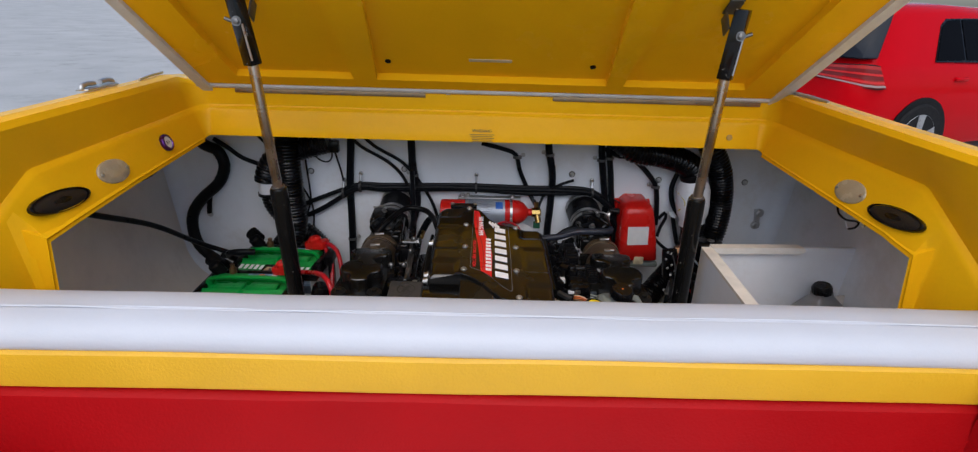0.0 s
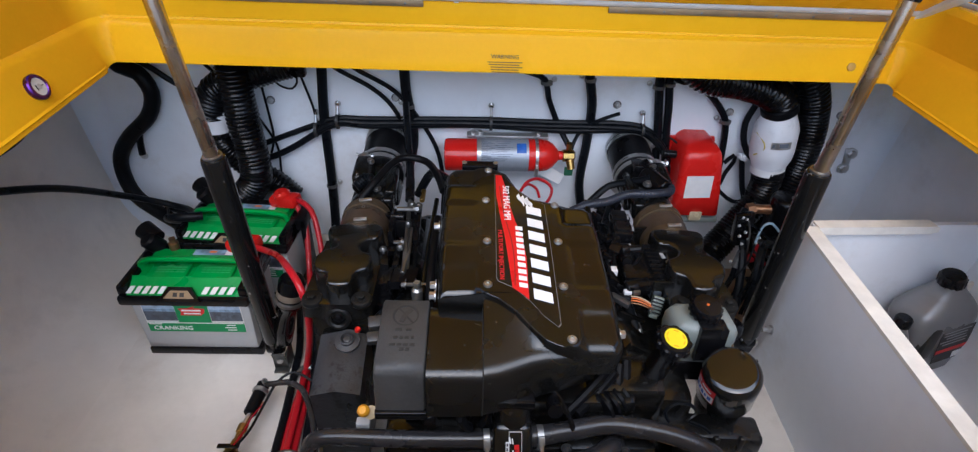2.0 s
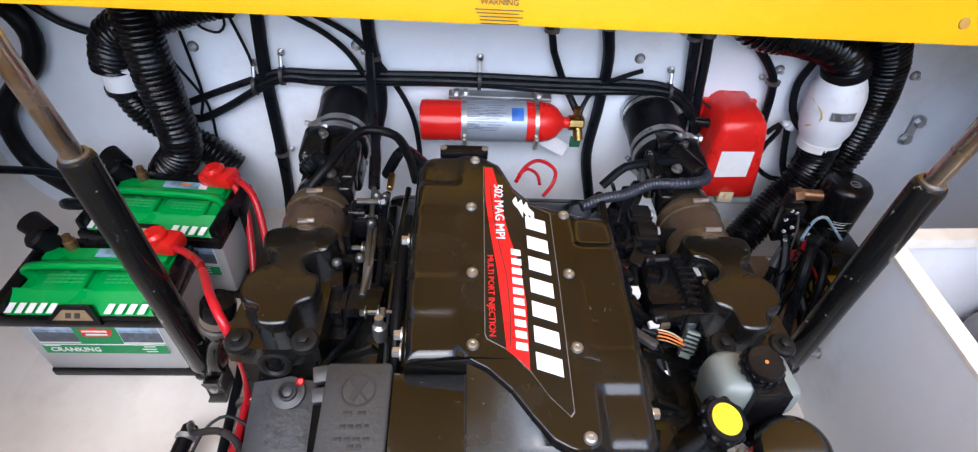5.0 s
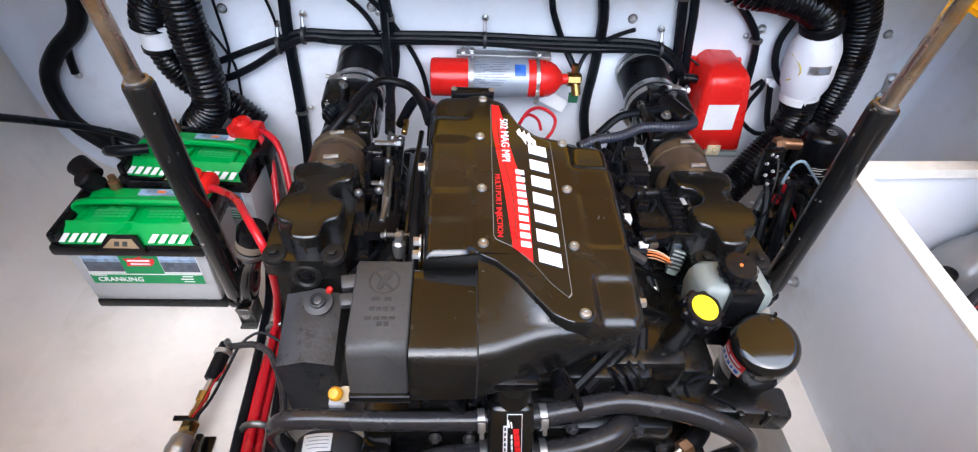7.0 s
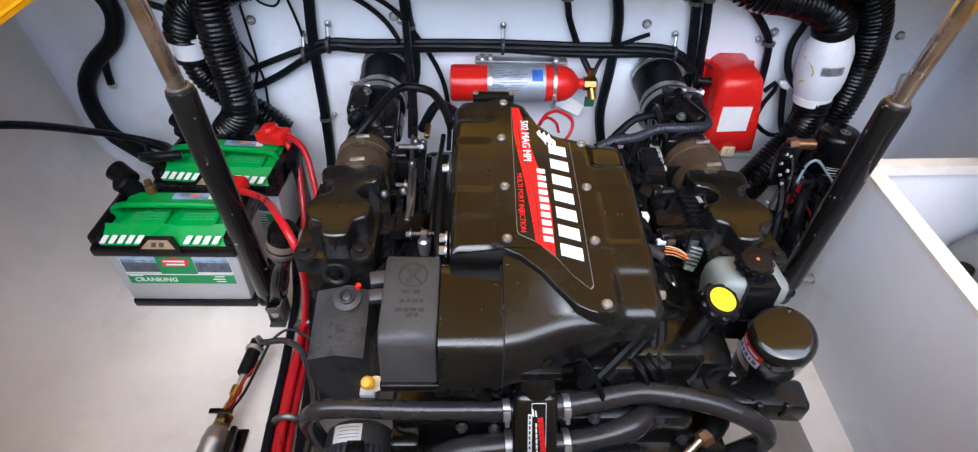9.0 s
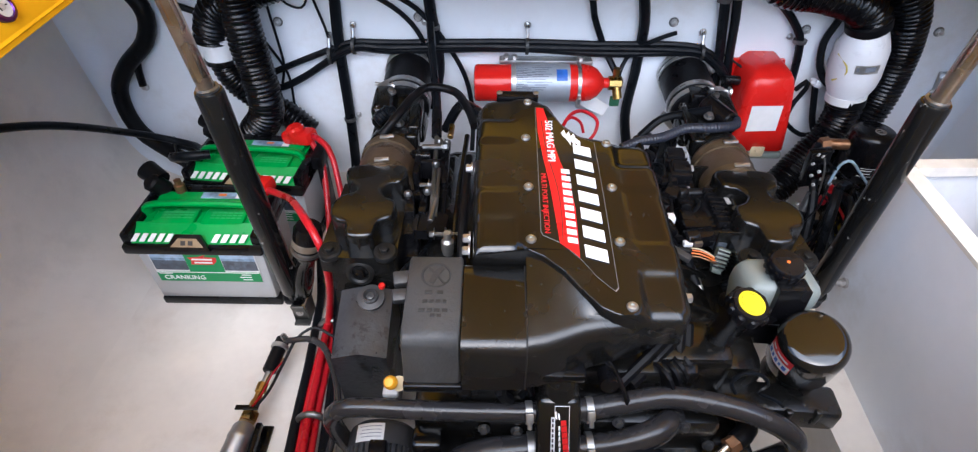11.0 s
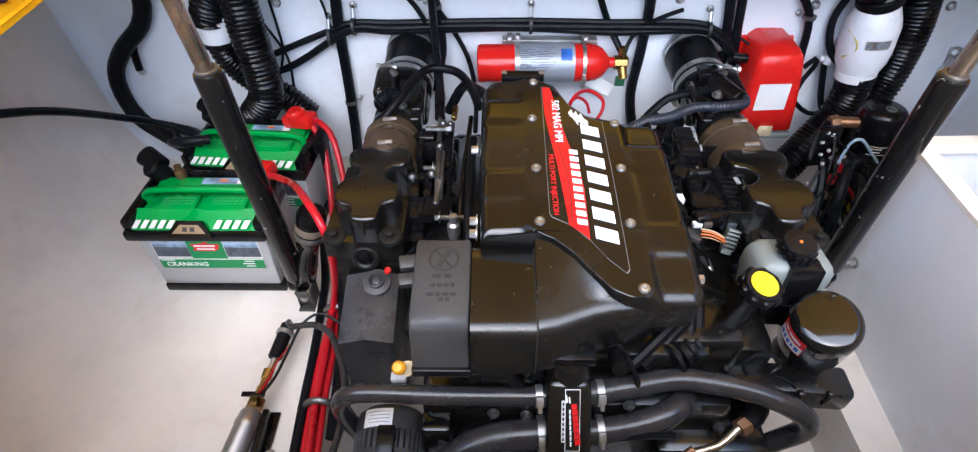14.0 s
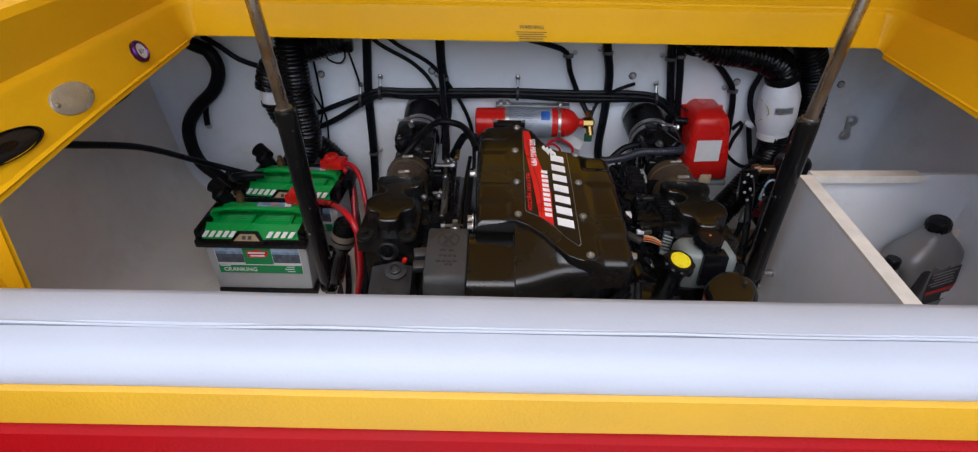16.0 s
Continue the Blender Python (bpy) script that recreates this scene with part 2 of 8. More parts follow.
VINYL_Y = paint("yellow_vinyl", (0.72, 0.40, 0.015), 0.45, vary=0.05, scale=7, bump=0.4, fine=240, rough_vary=0.06)
VINYL_R = paint("red_vinyl", (0.36, 0.002, 0.004), 0.5, vary=0.07, scale=6, bump=0.4, fine=240, rough_vary=0.06, specular=0.15)
ENGINE = paint("black_engine_enamel", (0.006, 0.0058, 0.0055), 0.22, vary=0.3, scale=9, bump=0.10, fine=260, coat=0.12, second=(0.20, 0.19, 0.17), amount=0.55, patch=60, wear=(0.635, 0.74), rough_vary=0.14, specular=0.55)
GLOSS = paint("chipped_gloss_black", (0.006, 0.006, 0.006), 0.16, vary=0.2, scale=12, bump=0.05, fine=90, coat=0.08, second=(0.40, 0.38, 0.35), amount=0.75, patch=48, rough_vary=0.06, wear=(0.635, 0.665), specular=0.3)
PLASTIC = paint("black_plastic", (0.004, 0.004, 0.005), 0.24, vary=0.25, scale=20, bump=0.15, fine=140, second=(0.016, 0.015, 0.014), amount=0.25, patch=12, specular=0.28)
FIN = paint("dark_grey_plastic", (0.038, 0.038, 0.040), 0.4, vary=0.2, scale=20, bump=0.15)
# blue-grey base holds a painted sky sheen; the dark patches are chips
TANK_PAINT = paint("chipped_black_sky_sheen", (0.025, 0.027, 0.031), 0.34, vary=0.25, scale=12, bump=0.30, fine=130, second=(0.006, 0.006, 0.007), amount=0.9, patch=42, specular=0.5, wear=(0.555, 0.60))
SILENCER = paint("dusty_grey_black_plastic", (0.040, 0.040, 0.040), 0.5, vary=0.2, scale=12, bump=0.4, fine=160, second=(0.075, 0.073, 0.068), amount=0.5, patch=9)
RUBBER = paint("black_rubber", (0.005, 0.005, 0.006), 0.38, vary=0.2, scale=25, bump=0.2, fine=120, specular=0.13)
LOOM = paint("black_cable_sheath", (0.005, 0.006, 0.008), 0.34, vary=0.2, scale=30, bump=0.25, fine=200, specular=0.14)
SILVER_LABEL = paint("silver_label_foil", (0.36, 0.40, 0.46), 0.4, 0.4, vary=0.12, scale=18, bump=0.1)
BROWN = paint("brown_silicone_hose", (0.055, 0.038, 0.026), 0.36, vary=0.35, scale=14, bump=0.4, fine=110, second=(0.11, 0.08, 0.045), amount=0.5, patch=18)
TAN = paint("tan_clamp_band", (0.085, 0.060, 0.034), 0.34, 0.35, vary=0.3, scale=20, bump=0.2)
STEEL = paint("stainless_steel", (0.52, 0.52, 0.52), 0.36, 0.9, vary=0.1, scale=30, bump=0.08, fine=220)
TARNISH = paint("bronzed_steel_rod", (0.56, 0.50, 0.42), 0.28, 1.0, vary=0.2, scale=14, bump=0.08, fine=200, second=(0.34, 0.26, 0.18), amount=0.5, patch=9)
ALLOY = paint("dull_alloy", (0.45, 0.45, 0.44), 0.42, 0.9, vary=0.15, scale=20, bump=0.2)
BRASS = paint("brass", (0.42, 0.28, 0.09), 0.32, 1.0, vary=0.2, scale=30, bump=0.1)
COPPER = paint("weathered_copper", (0.28, 0.15, 0.08), 0.45, 0.8, vary=0.3, scale=30, bump=0.2)
RED = paint("red_enamel", (0.60, 0.014, 0.010), 0.26, vary=0.08, scale=10, bump=0.06, coat=0.08, specular=0.35)
GREY_PRINT = paint("grey_print", (0.16, 0.18, 0.22), 0.45, bump=0)
RED_RUBBER = paint("red_cable_insulation", (0.44, 0.006, 0.014), 0.34, vary=0.1, scale=20, bump=0.12)
GREEN = paint("green_battery_plastic", (0.006, 0.30, 0.05), 0.34, vary=0.1, scale=14, bump=0.1, second=(0.10, 0.36, 0.13), amount=0.3, patch=22)
GREEN_PRINT = paint("green_print", (0.008, 0.24, 0.07), 0.45, vary=0.05, scale=20, bump=0.0)
BATTERY = paint("light_grey_battery_case", (0.42, 0.43, 0.44), 0.48, vary=0.06, scale=12, bump=0.1)
PRINT_W = paint("white_print", (0.80, 0.80, 0.80), 0.45, vary=0.03, scale=30, bump=0.0)
PRINT_R = paint("red_print", (0.60, 0.010, 0.012), 0.35, vary=0.05, scale=20, bump=0.0)
PRINT_B = paint("blue_print", (0.03, 0.12, 0.45), 0.4, vary=0.25, scale=40, bump=0.0)
PRINT_K = paint("black_print", (0.02, 0.02, 0.02), 0.45, vary=0.1, scale=20, bump=0.0)
SKY_PRINT = paint("pale_sky_print", (0.34, 0.46, 0.62), 0.4, vary=0.25, scale=60, bump=0.0)
WATER_PRINT = paint("dark_water_print", (0.07, 0.085, 0.11), 0.4, vary=0.4, scale=60, bump=0.0, second=(0.16, 0.20, 0.26), amount=0.8, patch=40)
PHOTO = paint("blue_grey_photo_print", (0.22, 0.32, 0.46), 0.4, vary=0.5, scale=60, bump=0.0, second=(0.08, 0.09, 0.10), amount=0.9, patch=26)
DECAL = paint("gloss_black_decal", (0.010, 0.009, 0.008), 0.14, vary=0.2, scale=12, bump=0.05)
PAPER = paint("white_sticker_paper", (0.72, 0.72, 0.72), 0.6, vary=0.04, scale=40, bump=0.1)
PVC = paint("white_moulded_plastic", (0.74, 0.75, 0.78), 0.35, vary=0.04, scale=15, bump=0.06)
# darker tone paints the shading of relief in the silencer's own plastic
RELIEF_SHADE = paint("relief_shade_plastic", (0.019, 0.019, 0.019), 0.5, vary=0.2, scale=20, bump=0.2)
FOOT_STEEL = paint("dark_grey_steel", (0.09, 0.09, 0.085), 0.45, 0.6, vary=0.2, scale=30, bump=0.1)
DULL = paint("dull_dark_metal", (0.20, 0.20, 0.20), 0.4, 0.9, vary=0.25, scale=30, bump=0.2)
WATER = paint("grey_black_hose", (0.026, 0.025, 0.027), 0.24, vary=0.2, scale=18, bump=0.12, fine=150, second=(0.05, 0.048, 0.045), amount=0.35, patch=10)
TANK = paint("translucent_grey_plastic", (0.20, 0.228, 0.218), 0.4, vary=0.08, scale=14, bump=0.1)
SILVER_PLASTIC = paint("silver_grey_plastic", (0.22, 0.22, 0.225), 0.36, 0.35, vary=0.08, scale=10, bump=0.1)
YELLOW_CAP = paint("bright_yellow_plastic", (0.78, 0.66, 0.01), 0.4, vary=0.05, scale=30, bump=0.05)
AMBER = paint("orange_yellow_plastic", (0.75, 0.34, 0.01), 0.35, vary=0.08, scale=30, bump=0.05)
CREAM = paint("cream_plastic", (0.55, 0.46, 0.30), 0.45, vary=0.15, scale=30, bump=0.1)
ORANGE_WIRE = paint("orange_wire", (0.70, 0.16, 0.02), 0.45, vary=0.1, scale=30, bump=0.05)
PALE_TUBE = paint("pale_blue_tube", (0.30, 0.42, 0.52), 0.25, vary=0.15, scale=30, bump=0.05)
LENS = paint("frosted_lamp_lens", (0.40, 0.34, 0.24), 0.22, vary=0.12, scale=30, bump=0.25, fine=300, coat=0.4)
SPEAKER = paint("black_speaker_mesh", (0.012, 0.010, 0.010), 0.5, vary=0.3, scale=30, bump=0.6, fine=500)
PURPLE = paint("violet_anodised_ring", (0.10, 0.03, 0.22), 0.25, 0.9, vary=0.1, scale=20)
CONCRETE = paint("grey_concrete_paving", (0.42, 0.42, 0.41), 0.85, vary=0.12, scale=0.8, bump=0.5, fine=30, second=(0.22, 0.22, 0.21), amount=0.6, patch=1.4)
CAR_PAINT = paint("red_car_paint", (0.46, 0.001, 0.005), 0.08, vary=0.03, scale=4, bump=0.0, specular=0.07)
CAR_GLASS = paint("tinted_car_glass", (0.004, 0.004, 0.005), 0.05, vary=0.05, scale=4, bump=0.0, specular=0.02)
TAIL = paint("red_lamp_plastic", (0.42, 0.01, 0.01), 0.12, vary=0.15, scale=20, bump=0.1, coat=0.8)
TYRE = paint("tyre_rubber", (0.010, 0.010, 0.011), 0.75, vary=0.2, scale=30, bump=0.3, specular=0.2)
# pale on purpose: the unseen deck reflects into the engine's front faces
COCKPIT = paint("pale_unseen_deck", (0.68, 0.68, 0.67), 0.6, vary=0.08, scale=6, bump=0.2)

# ---- the setting ----
bm = bmesh.new()
for x in (-900, 900):
    for y in (-900, 900):
        bm.verts.new((x, y, -0.47))
v = bm.verts[:]
bm.faces.new((v[0], v[1], v[3], v[2]))
solid("ground", bm, CONCRETE, "pale grey weathered concrete yard around the boat", "ground", kind="structure")

# engine bay: floor on both sides of a well, hull sides, transom, front bulkhead


def hull_x(z, sgn):
    """How far out the flared hull side lies at a height."""
    return (1.180 if sgn < 0 else 1.128) + 0.105 * z


BILGE = {-1: 0.20, 1: 0.07}  # radius of the curve between floor and hull side


def bilge_x(z, sgn):
    """The same, following the curve at the foot."""
    r = BILGE[sgn]
    return hull_x(r, sgn) - r + r * math.sin(math.acos(1 - max(0.0, z) / r)) if z < r else hull_x(z, sgn)


def hull_row(y, sgn):
    """From the floor round the bilge curve and up the hull side."""
    r = BILGE[sgn]
    row = [(sgn * 0.98, y, 0.0)]
    for k in range(11):
        z = r * (1 - math.cos(math.pi / 20 * k))
        row.append((sgn * bilge_x(z, sgn), y, z))
    return row + [(sgn * hull_x(z, sgn), y, z) for z in (0.25, 0.4, 0.66)]


for x0, x1 in ((-0.98, -0.47), (0.56, 0.98)):
    solid("floor", box(((x0 + x1) / 2, 1.42, -0.015), (x1 - x0, 1.20, 0.03)), FLOOR, "worn white painted engine bay floor", "floor", kind="structure")
solid("wall_west", sheet([hull_row(y, -1) for y in (0.82, 1.2, 1.6, 2.02)], -0.02), HULL_WARM, "off-white gelcoat hull side with a rounded foot", "wall", kind="structure")
solid("wall_east", sheet([hull_row(y, 1) for y in (0.82, 1.2, 1.6, 2.02)], -0.02), HULL, "off-white gelcoat hull side with a rounded foot", "wall", kind="structure")
for sgn, name in ((-1, "wall_corner_west"), (1, "wall_corner_east")):
    rows = []
    for z in (-0.02, 0.0, 0.006, 0.02, 0.04, 0.07, 0.10, 0.13, 0.16, 0.2, 0.4, 0.66):
        xo = bilge_x(z, sgn)
        r = 0.055
        rows.append([(sgn * (xo - r + r * math.sin(radians(a)) - 0.0015), 2.0185 - r + r * math.cos(radians(a)), z) for a in range(0, 91, 6)])
    solid(name, loft(rows), GELCOAT, "rounded white gelcoat corner between transom and hull side", "wall", kind="structure")
solid("wall_north", box((0, 2.06, 0.255), (2.44, 0.08, 0.85)), GELCOAT, "white gelcoat transom wall carrying cables and hoses", "wall", kind="structure")
solid("wall_south", box((0, 0.80, 0.10), (2.4, 0.03, 0.86)), GELCOAT, "white gelcoat bulkhead below the seat back", "wall", kind="structure")
solid("bilge", box((0.045, 1.42, -0.16), (1.06, 1.22, 0.02)), FLOOR, "stained bilge well below the engine", "floor", kind="structure")
for x in (-0.476, 0.566):
    solid("bilge_wall", box((x, 1.42, -0.09), (0.012, 1.2, 0.12)), FLOOR, "white side wall of the bilge well", "wall", kind="structure")


# yellow deck coaming, rounded along its ridge
def coaming_row(y, sgn, rim, ridge, low, zridge, zlow, zbase=None):
    zrim = 0.866
    pts = [(sgn * 1.34, y, zrim - 0.246), (sgn * (rim + 0.095), y, zrim - 0.03), (sgn * (rim + 0.07), y, zrim - 0.003),
           (sgn * (rim + 0.02), y, zrim + 0.002), (sgn * rim, y, zrim - 0.004), (sgn * (rim - 0.008), y, zrim - 0.018)]
    foot = ridge + 0.013
    for f in (0.7, 0.35, 0.1):
        pts.append((sgn * (foot + (rim - 0.008 - foot) * f), y, zridge + 0.013 + (zrim - zridge - 0.031) * f))
    pts += [(sgn * foot, y, zridge + 0.011), (sgn * (foot - 0.004), y, zridge + 0.008), (sgn * (ridge + 0.003), y, zridge + 0.003), (sgn * (ridge - 0.0005), y, zridge - 0.002), (sgn * (ridge - 0.003), y, zridge - 0.009)]
    bottom, floor_z = (low, zlow) if zbase is None else (low + 0.012, zbase)
    for k in (0.35, 0.7, 0.96):
        pts.append((sgn * (ridge - 0.003 + (bottom - ridge + 0.003) * k), y, zridge - 0.009 + (floor_z - zridge + 0.009) * k))
    if zbase is None:
        pts += [(sgn * (low + 0.001), y, zlow), (sgn * (low + 0.006), y, zlow + 0.004)]
    else:
        pts += [(sgn * bottom, y, zbase), (sgn * (bottom + 0.006), y, zbase)]
    return pts


# rim, ridge and lower edge along each side: y, rim, ridge, low, height of ridge, height of low edge
SIDES = {-1: ((0.958, 0.972, 0.962, 0.900, 0.702, 0.630), (1.028, 0.973, 0.957, 0.903, 0.744, 0.634), (1.045, 0.974, 0.957, 0.904, 0.748, 0.635), (1.30, 0.980, 0.957, 0.914, 0.749, 0.647), (1.710, 0.992, 0.9590, 0.9285, 0.752, 0.6600)),
         1: ((0.985, 0.912, 0.929, 0.886, 0.707, 0.627), (1.055, 0.914, 0.927, 0.887, 0.750, 0.634), (1.075, 0.915, 0.927, 0.888, 0.754, 0.637), (1.41, 0.926, 0.928, 0.890, 0.753, 0.650), (1.710, 0.940, 0.9290, 0.8935, 0.755, 0.6585))}
REAR = [(2.135, 0.60), (2.115, 0.828), (2.02, 0.838), (1.80, 0.838), (1.782, 0.834), (1.775, 0.825), (1.774, 0.81), (1.773, 0.79), (1.7735, 0.778), (1.774, 0.772), (1.772, 0.767), (1.766, 0.7615), (1.7635, 0.758), (1.761, 0.750),
        (1.754, 0.726), (1.747, 0.700), (1.742, 0.680), (1.742, 0.675), (1.748, 0.677)]
CY, CR = 1.710, 0.042


def coaming_half(sgn):
    """Rows from the front end of a side, along it and round the corner to the rear."""
    rows = []
    y0, rim, ridge, low = SIDES[sgn][0][:4]
    zr0 = SIDES[sgn][0][4]
    for y in (0.60, 0.79, 0.86, y0 - 0.022):
        rows.append(coaming_row(y, sgn, rim, ridge + (y0 - y) * 0.02, low, zr0 - (y0 - y) * 0.60, 0.53, 0.32))
    for y, rim, ridge, low, zr, zl in SIDES[sgn]:
        rows.append(coaming_row(y, sgn, rim, ridge, low, zr, zl))
    last, cx = rows[-1], SIDES[sgn][-1][2] - CR
    for a in range(6, 91, 6):
        k = a / 90
        k = k * k * (3 - 2 * k)
        c, s = math.cos(radians(a)), math.sin(radians(a))
        row = []
        for (x, _, z), (ry, rz) in zip(last, REAR):
            d = (abs(x) - cx) * (1 - k) + (ry - CY) * k
            row.append((sgn * (cx + d * c), CY + d * s, z * (1 - k) + rz * k))
        rows.append(row)
    return rows


rows = coaming_half(-1) + [[(x, y, z) for y, z in REAR] for x in (-0.6, -0.2, 0.2, 0.6)] + coaming_half(1)[::-1]
solid("coaming", sheet(rows, 0.008), YELLOW, "glossy yellow gelcoat coaming round the engine opening", "coaming", kind="structure", sharp=22)
solid("deck_underside", box((0, 1.92, 0.80), (1.9, 0.17, 0.03)), YELLOW, "yellow deck strip behind the hatch hinge", "deck", kind="structure")
# out of view, added to close the cockpit and bounce light forward
solid("cockpit_floor", box((0, -0.7, -0.12), (2.3, 2.7, 0.04)), COCKPIT, "unseen cockpit floor, pale so it throws light at the engine", "floor", kind="structure")

# ---- seat back and bolster ----
seat = thing("seat_back", (0, 0.72, 0.1), "white, yellow and red vinyl seat back before the engine bay", "seat back")


def cushion(z_pts, x0, x1, n=26, wave=0.003, seedv=1.0):
    rows = []
    for i in range(n + 1):
        x = x0 + (x1 - x0) * i / n
        w = noise.noise((x * 3.1, seedv, 0)) * wave + noise.noise((x * 9, seedv, 4)) * wave * 0.4
        rows.append([(x, y - w * 0.5, z + w) for y, z in z_pts])
    return loft(rows, closed=True, caps=True)


part("top_roll", cushion([(0.795, 0.50), (0.797, 0.585), (0.793, 0.605), (0.785, 0.617), (0.768, 0.625), (0.735, 0.629), (0.716, 0.628), (0.712, 0.622), (0.706, 0.628),
                          (0.685, 0.624), (0.668, 0.614), (0.658, 0.600), (0.656, 0.585), (0.66, 0.578), (0.70, 0.55)], -0.93, 0.90, 40, 0.004, 2.0), VINYL_W, seat, "white vinyl top roll with a sewn seam")
part("middle_band", cushion([(0.70, 0.49), (0.72, 0.56), (0.665, 0.581), (0.655, 0.572), (0.652, 0.545), (0.655, 0.512), (0.663, 0.505)], -0.88, 0.86, 40, 0.004, 5.0), VINYL_Y, seat, "yellow vinyl band")
part("lower_panel", cushion([(0.78, 0.11), (0.78, 0.48), (0.69, 0.51), (0.664, 0.504), (0.652, 0.494), (0.646, 0.45), (0.640, 0.30), (0.63, 0.12)], -0.88, 0.86, 40, 0.005, 8.0), VINYL_R, seat, "red vinyl panel")
seam = [(x, 0.7125 + 0.0015 * noise.noise((x * 7, 1, 0)), 0.6255 + 0.003 * noise.noise((x * 5, 3, 0))) for x in [-0.92 + 1.81 * i / 60 for i in range(61)]]
part("piping", tube(seam, 0.0028, 6, 0.02), VINYL_W, seat)
for sgn, label in ((-1, "west"), (1, "east")):
    bol = thing("side_bolster", (sgn * 0.9, 0.3, 0.1), "yellow and red vinyl side bolster beside the seat back", "bolster", "side bolsters")
    x0 = 0.80 if sgn > 0 else 0.85

    def bolster(zs, y0, y1):
        return loft([[(sgn * (x0 + dx + (0.66 - y) * 0.12), y, z) for dx, z in zs] for y in (y0, (y0 + y1) / 2, y1)], closed=True, caps=True)
    part("upper_band", bolster([(0.10, 0.50), (0.10, 0.60), (0.03, 0.60), (0.008, 0.588), (0.0, 0.57), (0.002, 0.53), (0.012, 0.518)], -0.6, 0.645), VINYL_Y, bol, "yellow vinyl")
    part("lower_band", bolster([(0.10, 0.0), (0.10, 0.50), (0.02, 0.515), (0.004, 0.505), (0.0, 0.48), (0.004, 0.2), (0.01, 0.0)], -0.6, 0.645), VINYL_R, bol, "red vinyl")

# ---- open hatch over the bay ----
TILT_LID = 37.0
LID = Matrix.Translation((0, 1.79, 0.83)) @ Matrix.Rotation(radians(180 - TILT_LID), 4, "X")
# in the lid's own plan: x across, y from the hinge up towards the free edge, z towards the underside
lid = thing("engine_hatch", (0, 1.79, 0.83), "raised yellow engine hatch, ribbed underside with grey edge seal", "hatch")


def on_lid(bm):
    bm.transform(LID)
    return bm


def half(y):
    return 0.945 + 0.075 * y


outer = [(-half(0), 0), (half(0), 0), (half(1.02), 1.02), (-half(1.02), 1.02)]
part("shell", on_lid(prism(outer, -0.05, -0.012, 0.006)), YELLOW, lid)


part("rib", on_lid(prism([(-0.93, 0.035), (0.93, 0.035), (0.93, 0.085), (-0.93, 0.085)], -0.014, 0.012, 0.008, seg=3)), YELLOW, lid)
for x0, x1, x2, x3 in ((-0.435, -0.365, -0.305, -0.47), (0.36, 0.41, 0.452, 0.31)):
    part("rib", on_lid(prism([(x0, 0.07), (x1, 0.07), (x2, 0.95), (x3, 0.95)], -0.014, 0.012, 0.008, seg=3)), YELLOW, lid)
for sgn in (-1, 1):
    part("rib", on_lid(prism([(sgn * 0.80, 0.07), (sgn * 0.93, 0.07), (sgn * 0.99, 0.95), (sgn * 0.86, 0.95)], -0.014, 0.012, 0.008, seg=3)), YELLOW, lid)
    part("edge_seal", on_lid(sheet([[(sgn * (half(y) + dx), y, dz) for dx, dz in ((-0.038, 0.006), (-0.036, 0.022), (-0.004, 0.024), (0.008, 0.012), (0.008, -0.052))] for y in (0.0, 0.35, 0.7, 1.02)], 0.004)), SEAL, lid, "grey rubber edge seal")
part("hinge_seal", tube([(-0.955, 1.772, 0.838), (0, 1.772, 0.838), (0.93, 1.772, 0.838)], 0.013, 10, 0.2), SEAL, lid, "grey rubber hinge seal")
for x0, x1 in ((-0.835, -0.218), (0.20, 0.886)):
    hg = part("hinge_leaf", box(((x0 + x1) / 2, 1.770, 0.819), (x1 - x0, 0.006, 0.014), 0.001), ALLOY_D, lid, "stainless piano hinge")
    for i in range(8):
        part("hinge_screw", screw((x0 + 0.04 + (x1 - x0 - 0.08) * i / 7, 1.769, 0.818), (0, -1, 0), 0.0036, False), DULL, hg)
part("clip", box((-0.144, 1.775, 0.828), (0.012, 0.012, 0.012), 0.002), PVC, lid, "small white clip")
for x, y in ((-0.32, 0.157), (0.303, 0.157), (0.402, 0.472)):
    part("drain_hole", on_lid(lathe([(0.009, -0.012), (0.009, -0.009), (0.007, -0.008), (0.006, -0.011), (0, -0.011)], Matrix.Translation((x, y, 0)), 16)), RUBBER, lid, "small dark drain hole")
part("label_plate", on_lid(box((-0.01, 0.175, -0.011), (0.13, 0.013, 0.002))), CREAM, lid, "faded pale label strip")

